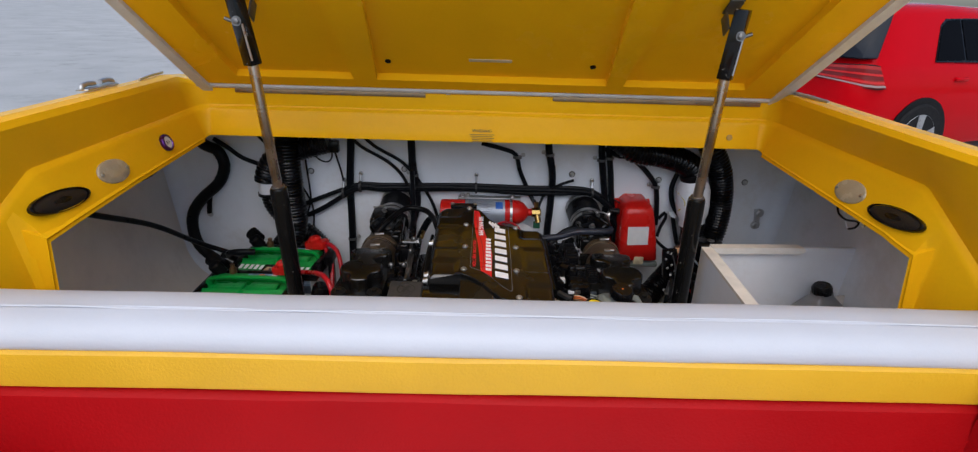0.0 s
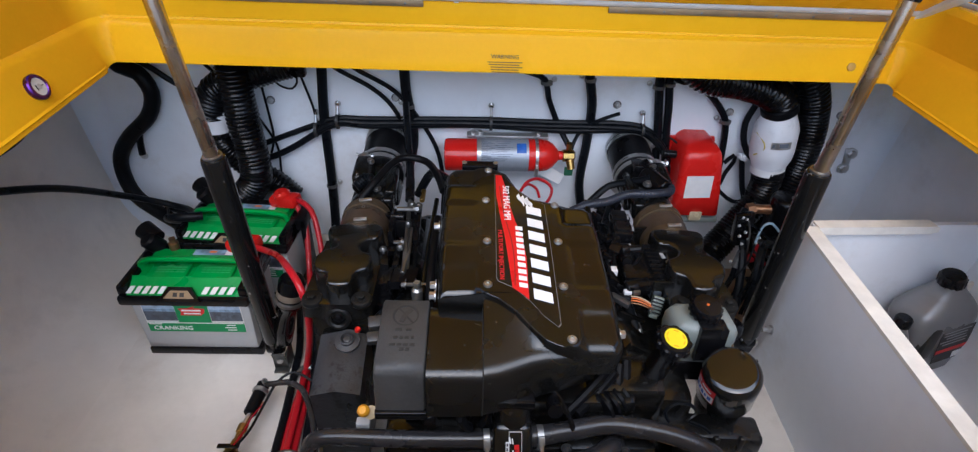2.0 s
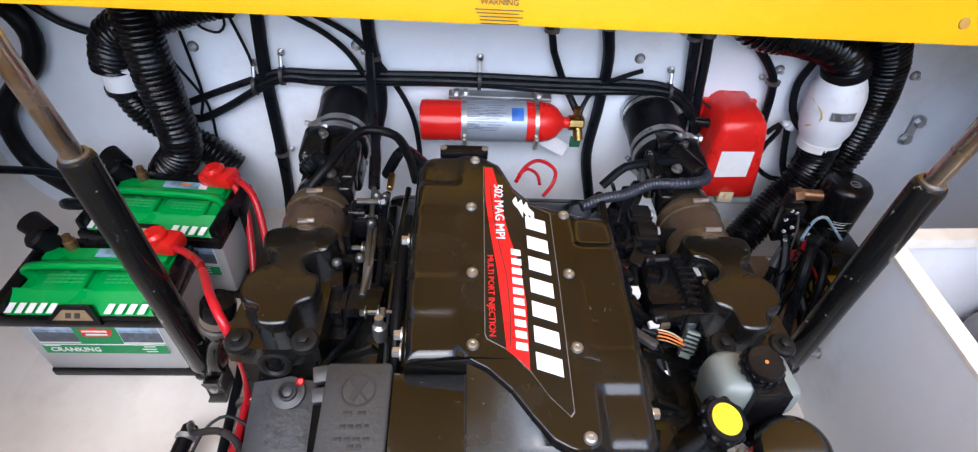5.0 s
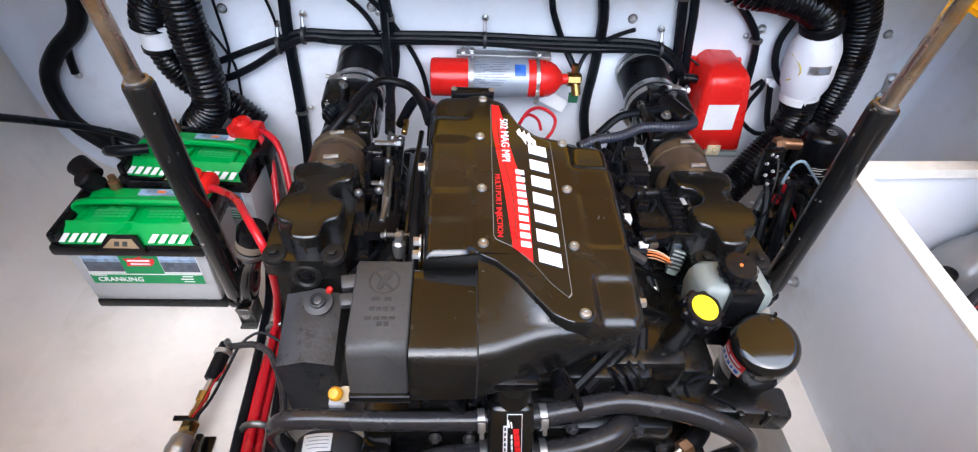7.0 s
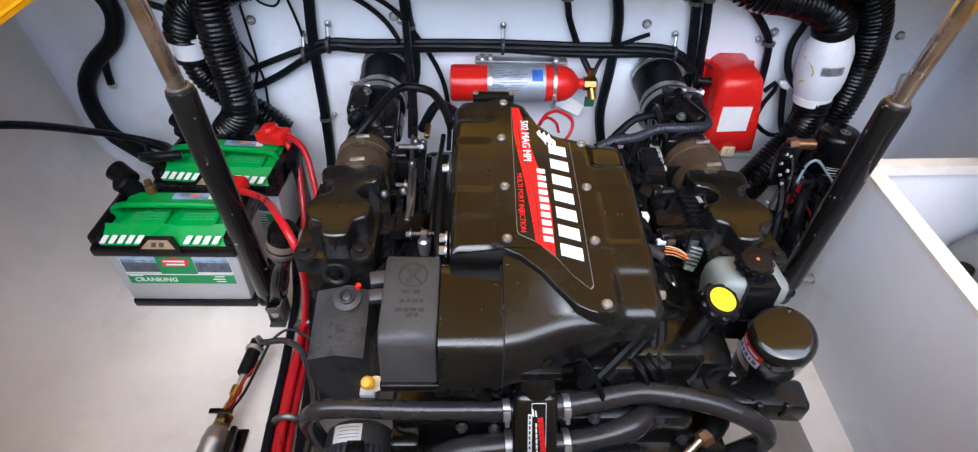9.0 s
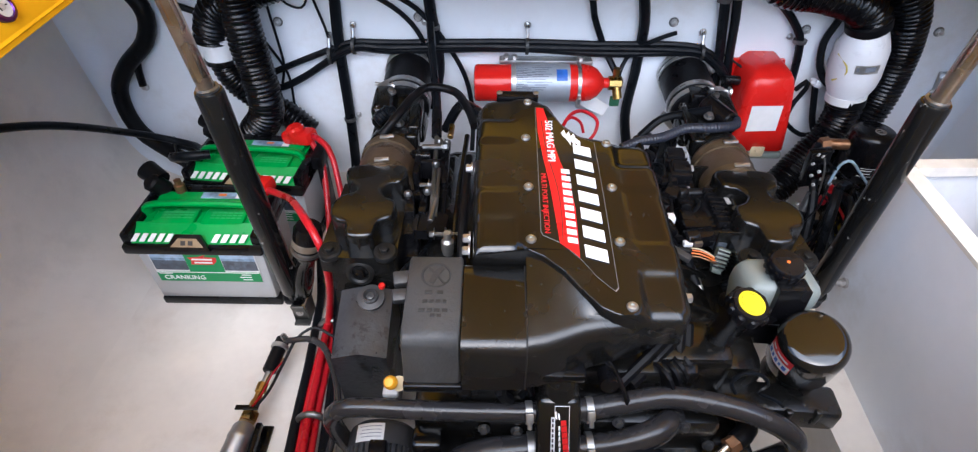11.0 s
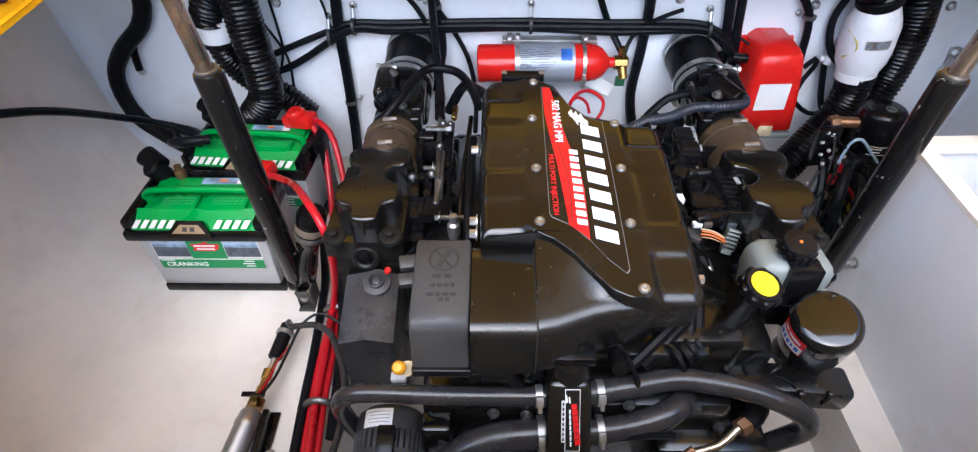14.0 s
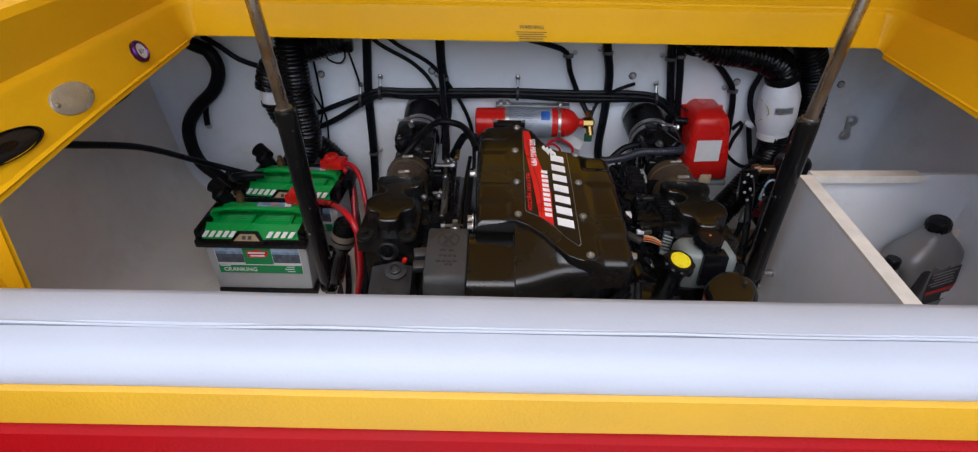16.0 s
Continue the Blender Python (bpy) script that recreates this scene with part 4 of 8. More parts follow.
# exhaust manifolds, elbows and hoses, one on each side
MODULE_B = paint("satin_black_casting", (0.008, 0.008, 0.008), 0.42, vary=0.25, scale=20, bump=0.3, specular=0.25)
CAP = [(-0.425, 1.555), (-0.318, 1.560), (-0.314, 1.505), (-0.336, 1.496), (-0.352, 1.474), (-0.340, 1.450), (-0.320, 1.438), (-0.320, 1.395), (-0.345, 1.378), (-0.354, 1.342), (-0.398, 1.342), (-0.406, 1.372), (-0.432, 1.385),
       (-0.442, 1.42), (-0.428, 1.452), (-0.404, 1.466), (-0.404, 1.486), (-0.428, 1.506)]
for sgn in (-1, 1):
    off = 0.0 if sgn < 0 else 0.020
    fx = (lambda x: x) if sgn < 0 else (lambda x: -x + 0.020)
    man = part("exhaust_manifold", pillow(rounded([(fx(x), y) for x, y in CAP]), 84, 36, lambda u, v: 0.009, 0.235, lambda u, v: 0.364 + 0.004 * math.sin((v - 1.34) * 14)), ENGINE, eng, "black cast exhaust manifold", sharp=42)
    part("manifold_body", box((fx(-0.375), 1.45, 0.19), (0.115, 0.24, 0.16), 0.02, (0, -sgn * 8, 0)), ENGINE, man)
    part("manifold_flange", prism([(fx(x), y) for x, y in ((-0.452, 1.330), (-0.402, 1.322), (-0.352, 1.322), (-0.308, 1.332), (-0.306, 1.545), (-0.446, 1.545))][::sgn * -1], 0.278, 0.322, 0.012, seg=3), ENGINE, man)
    part("manifold_face", prism([(-0.056, -0.085), (0.052, -0.085), (0.058, 0.070), (-0.062, 0.070)], -0.03, 0.012, 0.006, Matrix.Translation((fx(-0.375), 1.334, 0.225)) @ Matrix.Rotation(radians(78), 4, "X")), ENGINE, man)
    part("port_ring", lathe([(0.016, -0.004), (0.027, 0.0), (0.027, 0.008), (0.020, 0.011), (0.016, 0.008), (0.015, -0.002), (0.0, -0.002)], along((fx(-0.378), 1.326, 0.284), (fx(-0.378), 1.224, 0.306)), 24), MODULE_B, man)
    part("manifold_leg", box((fx(-0.355), 1.395, 0.11), (0.09, 0.08, 0.14), 0.012), ENGINE, man)
    for x, y in ((-0.326, 1.472), (-0.430, 1.476), (-0.335, 1.362), (-0.425, 1.362)):
        part("bolt", merge(lathe([(0.018, 0), (0.018, 0.05), (0.015, 0.054), (0, 0.054)], Matrix.Translation((fx(x), y, 0.24)), 16), hexbolt((fx(x), y, 0.293), (0, 0, 1), 0.009, 0.010)), ENGINE, man)
    for x in (-0.330, -0.432):
        part("ear", merge(lathe([(0.022, 0), (0.023, 0.004), (0.020, 0.010), (0.013, 0.012), (0, 0.012)], along((fx(x), 1.340, 0.316), (fx(x), 1.325, 0.41)), 22), hexbolt((fx(x), 1.338, 0.327), (0, -0.16, 0.98), 0.009, 0.009)), MODULE_B, man)
    part("flange_bolt", hexbolt((fx(-0.378), 1.324, 0.2845), (0, -1, 0.2), 0.009, 0.008), PLASTIC, man)
    a, b = Vector((fx(-0.366), 1.545, 0.305)), Vector((fx(-0.366), 1.675, 0.312))
    band = part("coupling_hose", lathe([(0.056, 0), (0.061, 0.01), (0.059, 0.04), (0.063, 0.065), (0.059, 0.09), (0.061, 0.12), (0.056, 0.13)], along(a, b), 28), BROWN, eng, "brown rubber exhaust coupling")
    for k in (0.18, 0.80):
        m = along(a.lerp(b, k) - (b - a).normalized() * 0.011, b)
        part("clamp_strap", lathe([(0.0605, 0), (0.0635, 0.001), (0.0635, 0.006), (0.0625, 0.011), (0.0635, 0.016), (0.0635, 0.021), (0.0605, 0.022)], m, 32), TAN, band, "tan clamp strap")
        worm = merge(box((0.0660, 0, 0.011), (0.006, 0.020, 0.009), 0.0015), rod((0.0665, 0.008, 0.011), (0.0665, 0.021, 0.011), 0.0042, 8))
        worm.transform(m @ Matrix.Rotation(facing(m, (fx(-0.42) if sgn < 0 else fx(-0.36), 0.9, 1.0)), 4, "Z"))
        part("worm_screw", worm, STEEL, band)
    el = part("exhaust_elbow", merge(lathe([(0.05, 0), (0.055, 0.01), (0.055, 0.03), (0.046, 0.05), (0.044, 0.15), (0.05, 0.18), (0.052, 0.22)], along(b, (fx(-0.356), 1.87, 0.340)), 24),
                                     box((fx(-0.352), 1.75, 0.345), (0.055, 0.11, 0.05), 0.012), box((fx(-0.40), 1.77, 0.32), (0.035, 0.10, 0.04), 0.01), box((fx(-0.31), 1.78, 0.32), (0.03, 0.08, 0.05), 0.01)), ENGINE, eng, "black cast exhaust elbow")
    part("shutter_housing", merge(box((fx(-0.392), 1.785, 0.378), (0.05, 0.10, 0.045), 0.014, (8, 0, 0), seg=4), rod((fx(-0.392), 1.72, 0.365), (fx(-0.392), 1.76, 0.375), 0.020, 16)), GLOSS, el, "gloss black shutter housing")
    part("side_casting", merge(box((fx(-0.318), 1.77, 0.345), (0.035, 0.12, 0.05), 0.010, (6, 0, 0), seg=3), box((fx(-0.318), 1.70, 0.335), (0.03, 0.05, 0.05), 0.008, seg=3)), GLOSS, el)
    tb = c_ = Vector((fx(-0.400), 1.845, 0.392))
    part("clamp_bolt", merge(box(tuple(tb), (0.030, 0.020, 0.018), 0.004, (10, 20 * sgn, 25)), rod(tb + Vector((-0.022, 0.006, 0.004)), tb + Vector((0.026, -0.004, 0.002)), 0.005, 8), hexbolt(tb + Vector((0.020, -0.004, 0.002)), (1, -0.1, 0), 0.008, 0.008)), STEEL, el)
    for x, y, z in ((-0.345, 1.735, 0.385), (-0.345, 1.70, 0.376), (-0.375, 1.80, 0.40), (-0.405, 1.74, 0.362)):
        part("bolt", hexbolt((fx(x), y, z), (0, -0.2, 1), 0.008, 0.01), DULL, el)
    c, d = Vector((fx(-0.356), 1.835, 0.335)), Vector((fx(-0.356), 2.018, 0.358))
    ho = part("exhaust_hose", lathe([(0.056, 0), (0.063, 0.004), (0.063, 0.165), (0.065, 0.18)], along(c, d), 32), RUBBER, eng, "black exhaust hose to the transom")
    for k in (0.10, 0.24):
        part("hose_clamp", clamp_band(c.lerp(d, k), d - c, 0.0640, 0.013, -2.2 if sgn < 0 else -0.8), STEEL, ho)
    for k in (0.86, 0.95):
        part("hose_clamp", clamp_band(c.lerp(d, k), d - c, 0.0640, 0.010, 2.6), STEEL, ho)

# box with sensors on the port front corner
tank = loft([[(x, 1.196, -0.02), (x, 1.186, 0.206 + rise), (x, 1.314, 0.246 + rise), (x, 1.335, 0.20), (x, 1.335, -0.02)] for x, rise in ((-0.418, -0.004), (-0.367, 0.010), (-0.318, 0.0))], closed=True, caps=True)
bevelled(tank, 0.008, 3)
pb = part("cooling_tank", tank, TANK_PAINT, eng, "black tank with chipped paint")
part("boss", merge(lathe([(0.026, 0), (0.026, 0.005), (0.015, 0.007), (0.015, 0.014), (0.012, 0.016), (0.008, 0.008), (0, 0.008)], along((-0.357, 1.291, 0.247), (-0.357, 1.262, 0.34)), 22), hexbolt((-0.357, 1.290, 0.251), (0, -0.3, 0.95), 0.008, 0.007)), FIN, pb)
part("sensor", lathe([(0.006, 0), (0.0065, 0.010), (0.004, 0.014), (0, 0.014)], along((-0.334, 1.292, 0.278), (-0.322, 1.272, 0.32)), 12), RED, pb, "small red sensor plug")
part("sensor_connector", box((-0.292, 1.290, 0.302), (0.034, 0.026, 0.024), 0.004, (20, 0, 10)), FIN, pb)
part("sensor_connector", box((-0.291, 1.264, 0.286), (0.036, 0.024, 0.022), 0.004, (20, 0, 8)), FIN, pb)
part("sensor_lead", tube([(-0.300, 1.300, 0.298), (-0.290, 1.335, 0.29), (-0.275, 1.39, 0.26), (-0.255, 1.45, 0.25)], 0.006, 6), LOOM, pb)

# throttle linkage between cover and manifold
lk = part("linkage_bracket", merge(box((-0.295, 1.60, 0.30), (0.012, 0.10, 0.10), 0.002), box((-0.268, 1.66, 0.325), (0.07, 0.014, 0.03), 0.003), box((-0.275, 1.50, 0.27), (0.016, 0.07, 0.09), 0.003), box((-0.285, 1.44, 0.27), (0.012, 0.05, 0.08), 0.003),
                                   box((-0.28, 1.56, 0.23), (0.08, 0.28, 0.02), 0.004)), PLASTIC, eng, "black throttle bracket")
part("linkage_rod", rod((-0.262, 1.72, 0.345), (-0.255, 1.46, 0.305), 0.0055, 8), DULL, lk)
part("linkage_rod", rod((-0.235, 1.70, 0.33), (-0.232, 1.45, 0.30), 0.006, 8), PLASTIC, lk)
part("throttle_cable", tube([(-0.262, 1.72, 0.345), (-0.268, 1.80, 0.38), (-0.28, 1.88, 0.44), (-0.292, 1.97, 0.50)], 0.010, 8), LOOM, lk)
part("cable_end", rod((-0.262, 1.70, 0.343), (-0.266, 1.77, 0.368), 0.012, 10), PLASTIC, lk)
part("lever", prism([(-0.03, -0.03), (0.025, -0.03), (0.03, 0.02), (0.01, 0.03), (-0.025, 0.03)], 0, 0.022, 0.003, Matrix.Translation((-0.25, 1.445, 0.285))), PLASTIC, lk, "dark grey throttle lever")
part("stud", merge(rod((-0.245, 1.415, 0.30), (-0.195, 1.415, 0.30), 0.005, 8), hexbolt((-0.225, 1.415, 0.30), (1, 0, 0), 0.009, 0.012), hexbolt((-0.245, 1.415, 0.30), (-1, 0, 0), 0.008, 0.01)), DULL, lk)
part("stud", merge(rod((-0.30, 1.56, 0.31), (-0.262, 1.56, 0.31), 0.005, 8), hexbolt((-0.27, 1.56, 0.31), (1, 0, 0), 0.009, 0.012)), DULL, lk)
part("stud", merge(rod((-0.29, 1.655, 0.345), (-0.235, 1.655, 0.345), 0.006, 8), hexbolt((-0.245, 1.655, 0.345), (1, 0, 0.2), 0.009, 0.012)), DULL, lk)
for x, y, z, s in ((-0.300, 1.64, 0.335, (0.05, 0.016, 0.016)), (-0.285, 1.535, 0.30, (0.045, 0.02, 0.022)), (-0.300, 1.475, 0.30, (0.02, 0.05, 0.06)), (-0.300, 1.43, 0.275, (0.024, 0.045, 0.07)), (-0.270, 1.605, 0.32, (0.05, 0.01, 0.05)), (-0.24, 1.60, 0.30, (0.012, 0.09, 0.05))):
    part("linkage_arm", box((x, y, z), s, 0.003, (4, 0, 6)), PLASTIC, lk)
for x, y, z in ((-0.252, 1.665, 0.345), (-0.236, 1.668, 0.34), (-0.256, 1.60, 0.33), (-0.268, 1.52, 0.318), (-0.305, 1.50, 0.325)):
    part("ball_joint", lathe([(0.007, 0), (0.009, 0.004), (0.009, 0.010), (0.005, 0.015), (0, 0.016)], Matrix.Translation((x, y, z)), 10), DULL, lk)
part("cable_sleeve", rod((-0.228, 1.735, 0.352), (-0.230, 1.695, 0.345), 0.007, 10, chamfer=0.001), BRASS, lk, "brass cable sleeve")
part("cable_ferrule", rod((-0.250, 1.505, 0.316), (-0.256, 1.445, 0.306), 0.0065, 10, chamfer=0.001), DULL, lk)
part("linkage_rod", rod((-0.249, 1.60, 0.325), (-0.247, 1.46, 0.305), 0.004, 8), DULL, lk)
part("linkage_rod", rod((-0.30, 1.62, 0.345), (-0.27, 1.62, 0.345), 0.008, 10), PLASTIC, lk)
part("small_block", box((-0.295, 1.40, 0.24), (0.035, 0.04, 0.06), 0.004), PLASTIC, lk)
part("fitting", lathe([(0.010, 0), (0.012, 0.01), (0.012, 0.03), (0.007, 0.035), (0.007, 0.05), (0, 0.05)], along((-0.215, 1.36, 0.30), (-0.215, 1.37, 0.40)), 12), ALLOY, eng, "bare metal fitting")
part("fuel_line", tube([(-0.185, 1.28, 0.27), (-0.188, 1.36, 0.33), (-0.186, 1.48, 0.36), (-0.182, 1.58, 0.37)], 0.009, 10), RUBBER, eng)
part("fuel_line", tube([(-0.205, 1.29, 0.25), (-0.205, 1.42, 0.30), (-0.20, 1.56, 0.33), (-0.19, 1.68, 0.36)], 0.006, 8), ENGINE, eng)
part("breather_hose", tube([(-0.38, 1.66, 0.37), (-0.345, 1.70, 0.40), (-0.317, 1.765, 0.41), (-0.284, 1.80, 0.415), (-0.224, 1.79, 0.41), (-0.189, 1.72, 0.405), (-0.172, 1.655, 0.40)], 0.0098, 10, 0.015), RUBBER, eng, "black breather hose in a loop")
part("breather_hose", tube([(-0.345, 1.70, 0.36), (-0.37, 1.73, 0.39), (-0.40, 1.71, 0.375)], 0.016, 10, corrugated=(0.008, 0.003)), LOOM, eng)
part("lower_hose", tube([(-0.25, 1.80, 0.30), (-0.21, 1.78, 0.38), (-0.17, 1.72, 0.40), (-0.14, 1.66, 0.41)], 0.012, 8), LOOM, eng)
pe = part("plenum_end", box((-0.083, 1.632, 0.484), (0.085, 0.022, 0.022), 0.005, (8, 0, 0)), PLASTIC, eng)
for x in (-0.12, -0.046):
    part("plenum_screw", screw((x, 1.63, 0.495), (0, 0, 1), 0.006, False), STEEL, pe)

# ignition module, plugs and looms on the other side
MODULE = paint("module_black_plastic", (0.006, 0.006, 0.007), 0.26, vary=0.25, scale=20, bump=0.15, specular=0.25)
TAB = paint("grey_paper_tab", (0.30, 0.30, 0.31), 0.5, vary=0.15, scale=40, bump=0.05)
ig = part("ignition_module", merge(box((0.288, 1.478, 0.292), (0.075, 0.108, 0.060), 0.006), box((0.325, 1.478, 0.296), (0.012, 0.122, 0.070), 0.003)), PLASTIC, eng, "black finned ignition module")
for i in range(8):
    part("fin", box((0.327, 1.424 + 0.0152 * i, 0.326), (0.032, 0.0050, 0.022), 0.001, (0, 0, -3)), MODULE, ig)
part("clamp_bar", merge(rod((0.268, 1.534, 0.318), (0.338, 1.540, 0.318), 0.0105, 14, chamfer=0.003), lathe([(0.015, -0.008), (0.0165, -0.006), (0.0165, 0.010), (0.013, 0.013), (0, 0.013)], along((0.272, 1.534, 0.318), (0.262, 1.533, 0.318)), 18)), MODULE, ig)
part("clamp_bar", merge(rod((0.255, 1.402, 0.314), (0.338, 1.410, 0.314), 0.0125, 14, chamfer=0.003), lathe([(0.017, -0.010), (0.019, -0.007), (0.019, 0.014), (0.015, 0.018), (0, 0.018)], along((0.262, 1.402, 0.312), (0.250, 1.400, 0.310)), 18)), MODULE, ig)
part("tray_wall", box((0.3575, 1.492, 0.300), (0.004, 0.206, 0.088), 0.001, (0, 0, -2)), ENGINE, ig)
part("tray_wall", box((0.330, 1.596, 0.300), (0.058, 0.004, 0.088), 0.001), ENGINE, ig)
part("tray_wall", box((0.330, 1.390, 0.298), (0.056, 0.004, 0.084), 0.001), ENGINE, ig)
part("tray_floor", box((0.318, 1.49, 0.245), (0.080, 0.21, 0.006), 0.001), ENGINE, ig)
part("fin_label", box((0.3475, 1.497, 0.336), (0.009, 0.036, 0.003), 0.001, (0, 0, 6)), TAB, ig)
part("clip", box((0.344, 1.424, 0.333), (0.008, 0.012, 0.006), 0.001), TAB, ig)
for x, y, rz in ((0.287, 1.553, 40), (0.318, 1.549, 12)):
    part("clip", box((x, y, 0.318), (0.010, 0.006, 0.005), 0.001, (0, 0, rz)), TAB, ig)
for y in (1.455, 1.572):
    part("rail_screw", hexbolt((0.352, y, 0.344), (0, 0, 1), 0.005, 0.005), DULL, ig)
part("coil_lead", tube([(0.262, 1.402, 0.312), (0.238, 1.41, 0.30), (0.226, 1.45, 0.29), (0.225, 1.52, 0.285)], 0.009, 8), RUBBER, ig)
for x, y, z in ((0.272, 1.634, 0.352), (0.274, 1.586, 0.350)):
    rl = part("relay", merge(box((x, y, z - 0.030), (0.046, 0.042, 0.055), 0.004, (6, 0, -4)), box((x + 0.004, y - 0.004, z - 0.036), (0.056, 0.046, 0.008), 0.002, (6, 0, -4))), PLASTIC, eng)
    part("relay_cap", box((x, y, z), (0.036, 0.032, 0.010), 0.003, (6, 0, -4)), MODULE, rl)
    part("relay_tab", box((x + 0.0245, y, z - 0.004), (0.005, 0.016, 0.006), 0.001, (6, 0, -4)), TAB, rl)
part("relay", box((0.285, 1.74, 0.30), (0.04, 0.034, 0.05), 0.006, (6, 0, 8)), PLASTIC, eng)
part("spark_lead", tube([(0.235, 1.60, 0.29), (0.240, 1.53, 0.315), (0.232, 1.47, 0.318), (0.215, 1.42, 0.300)], 0.0065, 8), RUBBER, eng)
part("plug_connector", box((0.247, 1.386, 0.312), (0.018, 0.012, 0.010), 0.002, (0, 0, 6)), PVC, eng, "small white plug")
part("plug_connector", box((0.266, 1.385, 0.314), (0.016, 0.013, 0.011), 0.002, (0, 0, 6)), DULL, eng, "small grey plug")
PLUG = pose(0.310, 1.366, 0.292, 58, 8, -18) @ Matrix.Scale(0.8, 4)


def at_plug(bm):
    bm.transform(PLUG)
    return bm


pl = part("plug_connector", at_plug(merge(box((0, 0, 0), (0.030, 0.052, 0.026), 0.003), box((0, -0.030, 0), (0.024, 0.014, 0.020), 0.003))), paint("grey_green_connector", (0.13, 0.155, 0.135), 0.45), eng, "grey-green ribbed wire connector")
for i in range(5):
    part("rib", at_plug(box((0, -0.019 + 0.0095 * i, 0.0135), (0.032, 0.0045, 0.004), 0.001)), PLASTIC, pl)
    part("side_rib", at_plug(box((0.016, -0.019 + 0.0095 * i, 0.004), (0.004, 0.0045, 0.020), 0.001)), PLASTIC, pl)
for dy, dz, r, mt, lb in ((0.0, 0.0, 0.0016, ORANGE_WIRE, "orange wire"), (0.006, 0.002, 0.0015, ORANGE_WIRE, "orange wire"), (0.011, 0.003, 0.0014, CREAM, "pale wire"), (-0.005, -0.003, 0.0014, COPPER, "brown wire")):
    part("wire_lead", tube([(0.252, 1.372 + dy, 0.300 + dz), (0.268, 1.366 + dy, 0.303 + dz), (0.284, 1.360 + dy, 0.300 + dz), (0.300, 1.357 + dy * 0.6, 0.292 + dz)], r, 6, 0.01), mt, pl, lb)
part("lead_sleeve", rod((0.228, 1.386, 0.300), (0.254, 1.373, 0.301), 0.008, 10, chamfer=0.002), LOOM, pl)
part("loom_tail", tube([(0.318, 1.335, 0.262), (0.326, 1.318, 0.245), (0.330, 1.30, 0.22), (0.320, 1.27, 0.19)], 0.011, 10, corrugated=(0.007, 0.0014)), LOOM, pl)
part("plug_connector", box((0.275, 1.405, 0.31), (0.06, 0.03, 0.03), 0.004, (0, 0, 15)), PLASTIC, eng)
part("plug_connector", box((0.32, 1.41, 0.30), (0.04, 0.045, 0.03), 0.004, (0, 0, 15)), paint("grey_connector", (0.05, 0.06, 0.075), 0.4), eng)
part("plug_connector", box((0.222, 1.352, 0.318), (0.045, 0.016, 0.012), 0.003, (0, 10, -35)), FIN, eng, "pale grey plug")
part("injector_plug", merge(box((0.215, 1.50, 0.32), (0.02, 0.018, 0.014), 0.002), box((0.19, 1.49, 0.33), (0.02, 0.018, 0.014), 0.002)), PRINT_R, eng)
part("injector_plug", box((0.225, 1.455, 0.315), (0.024, 0.02, 0.016), 0.002), PAPER, eng)
part("wiring_loom", tube([(0.15, 1.63, 0.365), (0.19, 1.644, 0.375), (0.244, 1.658, 0.378), (0.30, 1.683, 0.385), (0.364, 1.684, 0.388), (0.416, 1.705, 0.382), (0.432, 1.74, 0.375)], 0.0115, 10, corrugated=(0.007, 0.0012)), paint("blue_black_loom", (0.018, 0.022, 0.035), 0.4, vary=0.2, scale=20), eng, "finely ribbed dark blue wiring loom")
part("wiring_loom", tube([(0.24, 1.30, 0.22), (0.225, 1.42, 0.28), (0.225, 1.56, 0.30), (0.26, 1.68, 0.33), (0.30, 1.76, 0.32)], 0.013, 8), LOOM, eng)
part("wiring_loom", tube([(0.27, 1.34, 0.24), (0.255, 1.41, 0.27), (0.25, 1.50, 0.25)], 0.010, 8), LOOM, eng)
part("wiring_loom", tube([(0.38, 1.76, 0.39), (0.33, 1.79, 0.36), (0.28, 1.80, 0.34), (0.23, 1.78, 0.30)], 0.010, 8), LOOM, eng)
rng = random.Random(11)
for i in range(16):
    x, y = 0.205 + 0.10 * rng.random(), 1.40 + 0.30 * rng.random()
    z = 0.30 + 0.03 * rng.random()
    bx = part("wire_connector", box((x, y, z), (0.018 + 0.018 * rng.random(), 0.022 + 0.02 * rng.random(), 0.018), 0.003, (rng.uniform(-12, 12), rng.uniform(-15, 15), rng.uniform(-35, 35))), rng.choice((PLASTIC, MODULE, PLASTIC)), eng)
    if i % 2:
        part("wire_tail", tube([(x, y, z), (x + rng.uniform(-0.03, 0.03), y + 0.04, z + 0.012), (x + rng.uniform(-0.04, 0.04), y + 0.08, z - 0.01)], 0.0045, 6, 0.01), LOOM, bx)
part("fuel_rail", rod((0.188, 1.34, 0.335), (0.188, 1.66, 0.372), 0.010, 12), ENGINE, eng, "black metal fuel rail")
for i in range(4):
    y = 1.40 + 0.075 * i
    part("injector", merge(rod((0.200, y, 0.335 + 0.008 * i), (0.235, y, 0.290), 0.009, 10), box((0.212, y, 0.335 + 0.006 * i), (0.026, 0.018, 0.016), 0.003, (0, 30, 0))), PLASTIC, eng)
